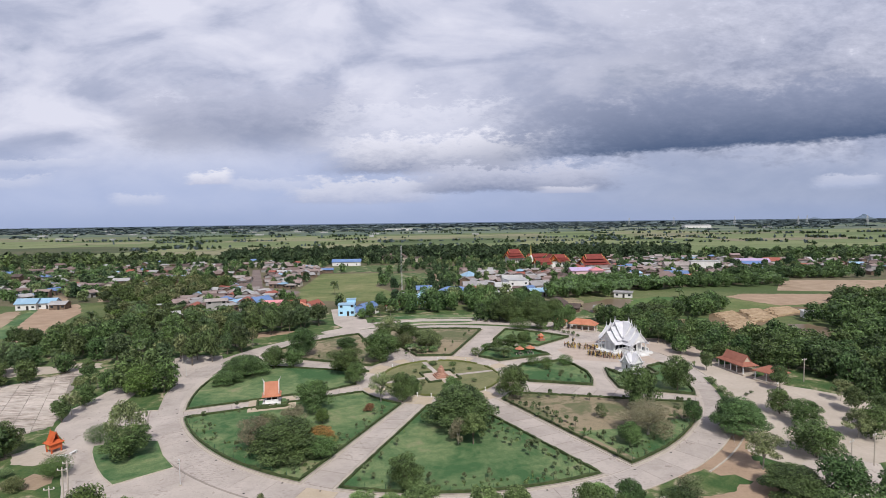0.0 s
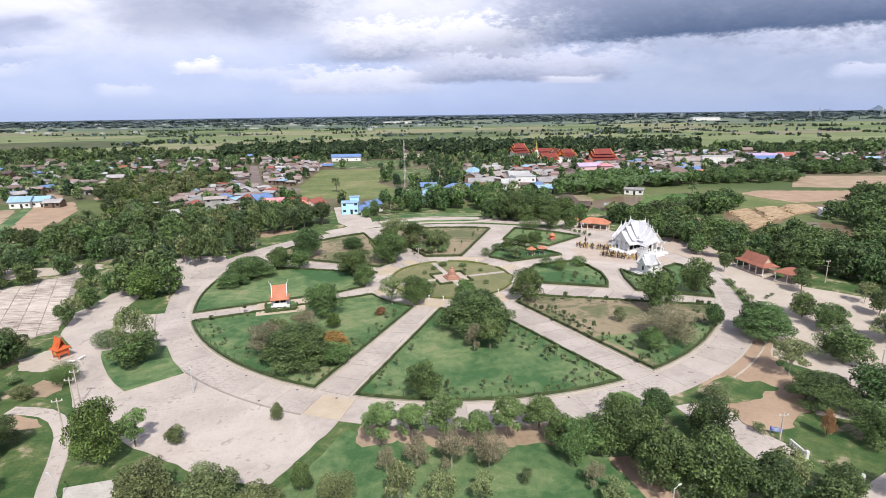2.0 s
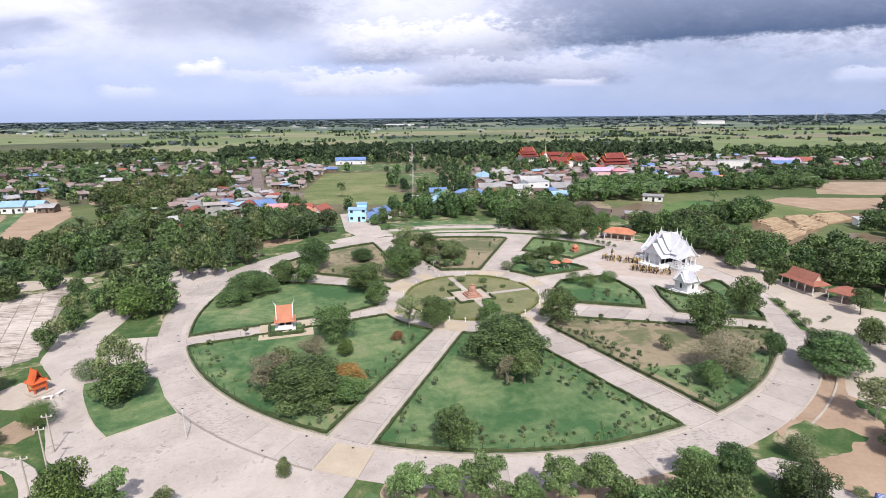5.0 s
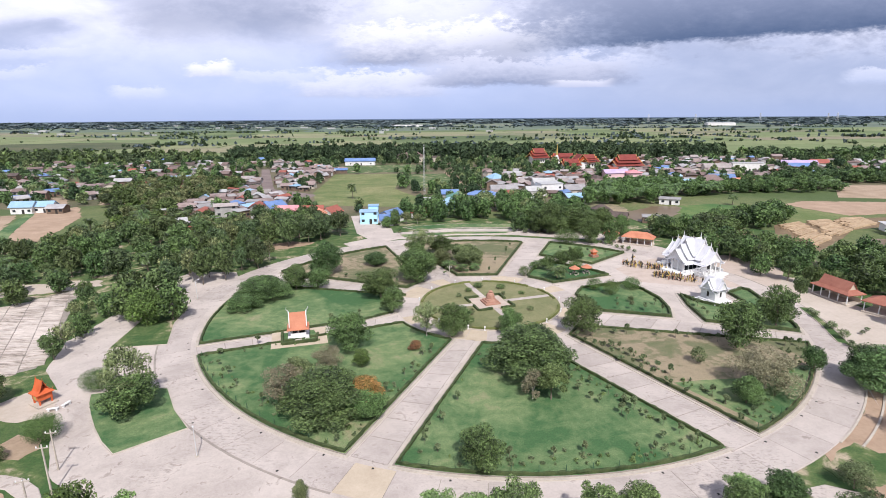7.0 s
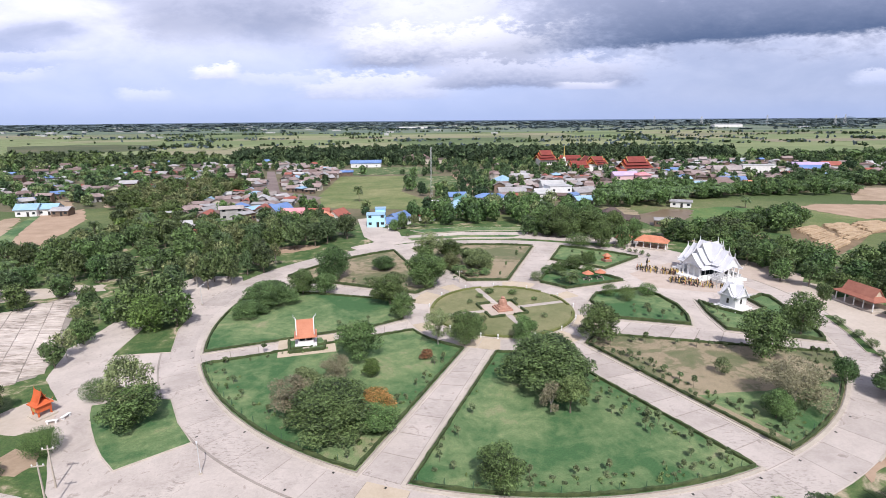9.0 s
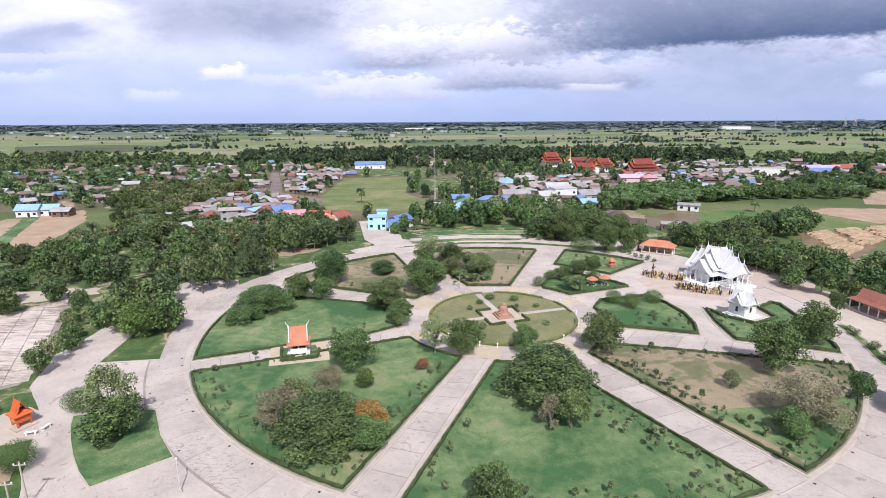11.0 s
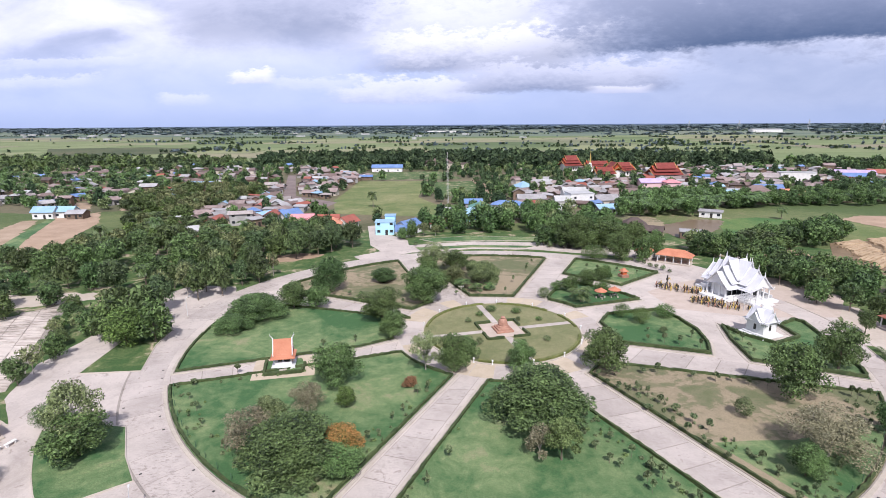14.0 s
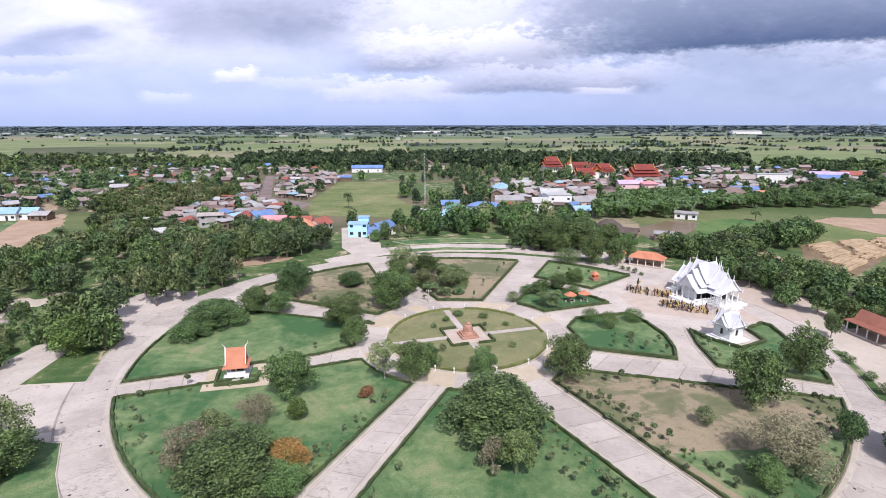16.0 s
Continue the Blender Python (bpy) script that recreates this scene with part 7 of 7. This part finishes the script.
plant("light", -10.8, 170.2, 9.9, 10.5)
plant("leafy", -4.8, 173.5, 7.1, 8.7)
plant("olive", 3.3, 160.7, 7.4, 9.6)
plant("leafy", -21.4, 104.6, 8.3, 8.6)
plant("layer", -17.9, 98.4, 3.9, 4.3)
plant("rust", -9.1, 105.5, 2.2, 3.5)
plant("flame", -16.0, 86.6, 5.0, 6.6)
plant("umbr", -21.4, 79.6, 9.6, 13.4)
plant("leafy", -14.8, 82.4, 4.8, 6.2)
plant("olive", -26.6, 91.0, 6.0, 6.0)
plant("dry", -27.6, 85.9, 7.2, 7.4)
plant("dry", -23.4, 96.4, 5.6, 5.8)
plant("light", -7.2, 111.0, 7.6, 6.5)
plant("leafy", -2.3, 110.4, 7.8, 6.4)
plant("leafy", 9.2, 112.0, 6.0, 5.5)
plant("umbr", 10.6, 91.4, 11.4, 15.6)
plant("dry", 9.6, 87.6, 5.6, 4.2)
plant("fresh", 12.4, 87.0, 6.6, 6.0)
plant("leafy", 23.5, 111.9, 8.9, 8.7)
plant("leafy", 0.7, 71.0, 6.5, 6.3)
plant("bush", 39.9, 99.1, 3.8, 3.6)
plant("leafy", 50.2, 104.1, 10.4, 9.2)
plant("leafy", 63.4, 114.4, 9.6, 8.0)
plant("dry", 46.1, 88.4, 8.5, 11.1)
plant("leafy", 41.1, 85.9, 5.1, 4.9)
plant("dark", 57.4, 95.5, 5.4, 4.4)
plant("dark", 63.3, 92.1, 7.2, 6.6)
plant("round", 36.0, 135.1, 4.2, 3.7)
plant("round", 42.2, 138.8, 3.6, 4.4)
plant("round", 17.6, 151.3, 3.0, 3.0)
plant("round", 32.6, 155.9, 3.2, 4.0)
plant("palm", 26.0, 148.6, 6.4, 7.6)
plant("leafy", 30.0, 160.5, 5.0, 5.6)
plant("leafy", 34.4, 165.5, 4.6, 4.6)
plant("palm", 22.5, 158, 4.2, 5.0)
plant("round", 37.3, 186.2, 5.7, 7.8)
plant("leafy", 34.6, 200.8, 13.2, 12.0)
plant("leafy", 46.4, 203.4, 10.8, 14.3)
plant("leafy", 44.7, 186.1, 9.9, 8.4)
plant("leafy", 56.8, 191.6, 9.8, 6.5)
plant("leafy", 0.0, 115.4, 5.4, 4.5)
plant("bright", -39.5, 56.5, 9.5, 6.9)
plant("fresh", -36.8, 60.6, 5.6, 4.4)
plant("leafy", -72.4, 85.4, 7.2, 6.4)
plant("tall", -54.0, 59.0, 6.0, 6.0)
plant("light", -49.5, 50.0, 5.5, 5.2)
plant("olive", -31.7, 61.3, 3.0, 2.9)
plant("olive", -19.9, 66.7, 3.0, 1.9)
plant("olive", -28.6, 47.8, 7.1, 6.6)
plant("olive", -22.0, 47.3, 6.8, 7.2)
plant("olive", -16.4, 46.9, 4.6, 6.0)
plant("fresh", -4.6, 59.4, 6.8, 5.4)
plant("fresh", -0.6, 60.0, 6.2, 5.0)
plant("dry", 0.2, 55.6, 4.8, 3.8)
plant("fresh", 3.6, 60.2, 7.0, 6.2)
plant("dry", 4.4, 55.0, 5.6, 4.4)
plant("fresh", 8.0, 59.2, 5.6, 4.6)
plant("dry", 9.0, 54.8, 5.6, 5.0)
plant("fresh", 12.0, 60.4, 6.6, 5.6)
plant("fresh", 16.4, 61.6, 6.0, 6.0)
plant("dry", -3.4, 54.8, 4.0, 2.8)
plant("light", -1.4, 48.5, 6.1, 4.3)
plant("light", 2.9, 47.8, 5.7, 4.9)
plant("light", 7.7, 49.4, 4.1, 3.1)
plant("bush", 12.9, 52.2, 2.6, 2.0)
plant("leafy", -12.8, 51.8, 4.3, 2.9)
plant("olive", -8.2, 48.2, 4.9, 4.9)
plant("leafy", 20.1, 55.9, 6.3, 5.9)
plant("leafy", 25.9, 59.9, 7.2, 4.6)
plant("dark", 33.2, 64.3, 5.3, 5.2)
plant("fresh", 28.6, 64.2, 4.8, 5.0)
plant("leafy", 26.9, 55.2, 8.1, 6.2)
plant("leafy", 28.2, 49.6, 9.0, 6.9)
plant("dark", 38.1, 58.9, 6.8, 6.7)
plant("leafy", 33.3, 47.7, 8.7, 8.5)
plant("dark", 38.6, 46.7, 7.4, 7.2)
plant("umbr", 59.0, 64.5, 6.6, 10.5)
plant("leafy", 58.5, 57.5, 6.5, 6.0)
plant("leafy", 47.0, 48.0, 5.0, 5.2)
plant("light", 59.4, 75.6, 7.1, 7.2)
plant("umbr", 64.0, 87.3, 9.0, 10.7)
plant("leafy", 78.5, 92.5, 6.4, 7.0)
plant("leafy", 71.1, 78.6, 7.4, 8.9)
plant("light", 84.5, 87.2, 6.3, 6.2)
plant("light", 22.2, 49.1, 2.9, 3.8)
plant("bush", 43.3, 67.5, 4.0, 5.4)


# ---------------------------------------------------------------- paving slabs
def slab(parent, corners, mat, z=0.028, gap=0.075):
    """One concrete slab with the given corners."""
    bm = prism(inset(list(corners), gap), -0.02, z)
    return part("slab", bm, mat, parent)


drive = thing("pavement_slabs", pose(0, 0, 0), "pale pinkish concrete slabs of the drives", "pavement", kind="structure")
SPOKES = (((-1.8, 110.4), (-16.3, 75.3), (2.8, 110.4), (-10.2, 73.2)), ((13.3, 110.2), (32.5, 75.5), (20.3, 112.6), (38.6, 78.6)), ((23.4, 117.4), (63.7, 108.3), (28.9, 124.9), (66.2, 112.9)),
          ((-13.6, 119.2), (-48.1, 103.4), (-14.0, 124.3), (-50.6, 108.5)), ((-13.3, 141.3), (-45.0, 153.5), (-14.2, 136.8), (-52.8, 145.8)), ((-0.6, 151.4), (-17.5, 187.3), (-8.0, 147.0), (-22.6, 184.7)),
          ((10.6, 151.6), (23.2, 189.9), (18.3, 152.4), (30.5, 187.4)))
for a0, a1, b0, b1 in SPOKES:
    a0, a1, b0, b1 = map(Vector, (a0, a1, b0, b1))
    side = (b0 - a0 + b1 - a1).normalized() * 0.62
    n = max(3, round((a1 - a0).length / 4.6))
    part("joint_bed", prism([tuple(a0 + side), tuple(a1 + side), tuple(b1 - side), tuple(b0 - side)], -0.02, 0.008), BED_JOINT, drive, "dark joints")
    for k in range(n):
        f, g = k / n, (k + 1) / n
        slab(drive, [tuple(a0.lerp(a1, f) + side), tuple(a0.lerp(a1, g) + side), tuple(b0.lerp(b1, g) - side), tuple(b0.lerp(b1, f) - side)], CONCRETE)
ring = thing("pavement_ring_slabs", pose(0, 0, 0), "pale concrete slabs of the outer ring drive", "pavement", kind="structure")
for k in range(72):
    a, b = k * 5.0, k * 5.0 + 5.0
    tan = abs((k * 5 + 2.5 + 108.5 + 180) % 360 - 180) < 3.0
    r0, r1 = D_BED + 0.75, D_ROAD - 0.12
    slab(ring, [round_drive(q, r) for q, r in ((a, r0), ((a + b) / 2, r0), (b, r0), (b, r1), ((a + b) / 2, r1), (a, r1))], BLOCK if tan else CONCRETE, gap=0.045)
part("joint_bed", strip([round_drive(a, (D_BED + D_ROAD + 0.63) / 2) for a in range(0, 360, 2)], D_ROAD - D_BED - 0.95, -0.02, 0.008, closed=True), BED_JOINT, ring, "dark joints")
part("gutter", strip(arc(D, D_ROAD + 0.05, 187, 250, 1), 0.34, -0.02, 0.034), BED_JOINT, ring, "dark worn gutter")
bm = box(0.32, 0.28, 0.05, 0, 0, 0.0, soft=0.02)
DRAIN = bpy.data.meshes.new("drain_cover")
bm.to_mesh(DRAIN)
bm.free()
DRAIN.materials.append(SHADOW_IN)
for k in range(26):
    angle = 196 + k * 5.1 + 1.3 * math.sin(k * 2.3)
    p = round_drive(angle, D_BED + 1.15 + 0.2 * math.sin(k * 1.7) if k % 3 else D_ROAD - 0.7)
    part("drain_cover", DRAIN, None, ring, "small dark drain cover").matrix_basis = pose(*p, 0.012, 0, 0, angle)
inner = thing("pavement_inner_slabs", pose(0, 0, 0), "concrete and sandy slabs round the central garden", "pavement", kind="structure")
for k in range(30):
    a, b = k * 12.0, k * 12.0 + 12.0
    tan = any(abs((k * 12 + 6 - m + 180) % 360 - 180) < 9.0 for m in (-106, -58, -22, 32, 74, 126, 155, 207))
    slab(inner, [at(a, R_GARDEN + 0.3), at(a + 6, R_GARDEN + 0.38), at(b, R_GARDEN + 0.3), at(b, R_INNER - 0.7), at(a + 6, R_INNER - 0.58), at(a, R_INNER - 0.7)], BLOCK if tan else CONCRETE)
# old stone ground: long strips of flat slabs, with soil between the strips
GROUND_STONES = [(-126, 116), (-104, 131), (-96, 144), (-86, 124.3), (-76.3, 107.1), (-74.8, 99.9), (-78.1, 96.7), (-112, 88)]
OLD_STONE, t, b = material("worn_stone")
squeeze = t.nodes.new("ShaderNodeMapping")
squeeze.inputs["Scale"].default_value = (0.30, 1.5, 1.0)
t.links.new(place(t), squeeze.inputs["Vector"])
streak, broad_stain = noise_tex(t, squeeze.outputs[0], 0.9, 6.0, 0.68, 0.5), noise_tex(t, place(t), 0.09, 4.0, 0.6)
col = ramp(t, maths(t, "ADD", maths(t, "MULTIPLY", streak, 0.65), maths(t, "MULTIPLY", broad_stain, 0.35)), [(0.39, (0.190, 0.160, 0.130)), (0.47, (0.430, 0.370, 0.320)), (0.60, (0.610, 0.545, 0.485))])
hsv = t.nodes.new("ShaderNodeHueSaturation")
t.links.new(maths(t, "MULTIPLY_ADD", chance(t), 0.16, 0.92), hsv.inputs["Value"])
t.links.new(col, hsv.inputs["Color"])
t.links.new(hsv.outputs[0], b.inputs["Base Color"])
b.inputs["Roughness"].default_value = 0.95
bump(t, b, streak, 0.5, 0.05)
STONE = bpy.data.meshes.new("stone")
bm = box(1, 1, 0.14, 0, 0, -0.1)
bm.to_mesh(STONE)
bm.free()
STONE.materials.append(OLD_STONE)
yard = thing("pavement_old_stone", pose(0, 0, 0), "strips of worn pale stone slabs with soil between", "pavement", kind="structure")
rng = np.random.default_rng(77)
rot = Matrix.Rotation(radians(120), 2)
for j in range(-9, 12):
    along_strip = -34.0
    while along_strip < 40:
        long = rng.uniform(1.6, 3.4)
        c = rot @ Vector((along_strip + long / 2, j * 3.7)) + Vector((-92, 114))
        along_strip += long + 0.03
        if inside(tuple(c), GROUND_STONES) and rng.uniform() < 0.97:
            part("stone", STONE, None, yard).matrix_basis = pose(c.x, c.y, rng.uniform(-0.025, 0.015), 0, 0, 120 + rng.uniform(-0.6, 0.6)) @ Matrix.Diagonal((long, 3.7 - rng.uniform(0.06, 0.24), 1, 1))
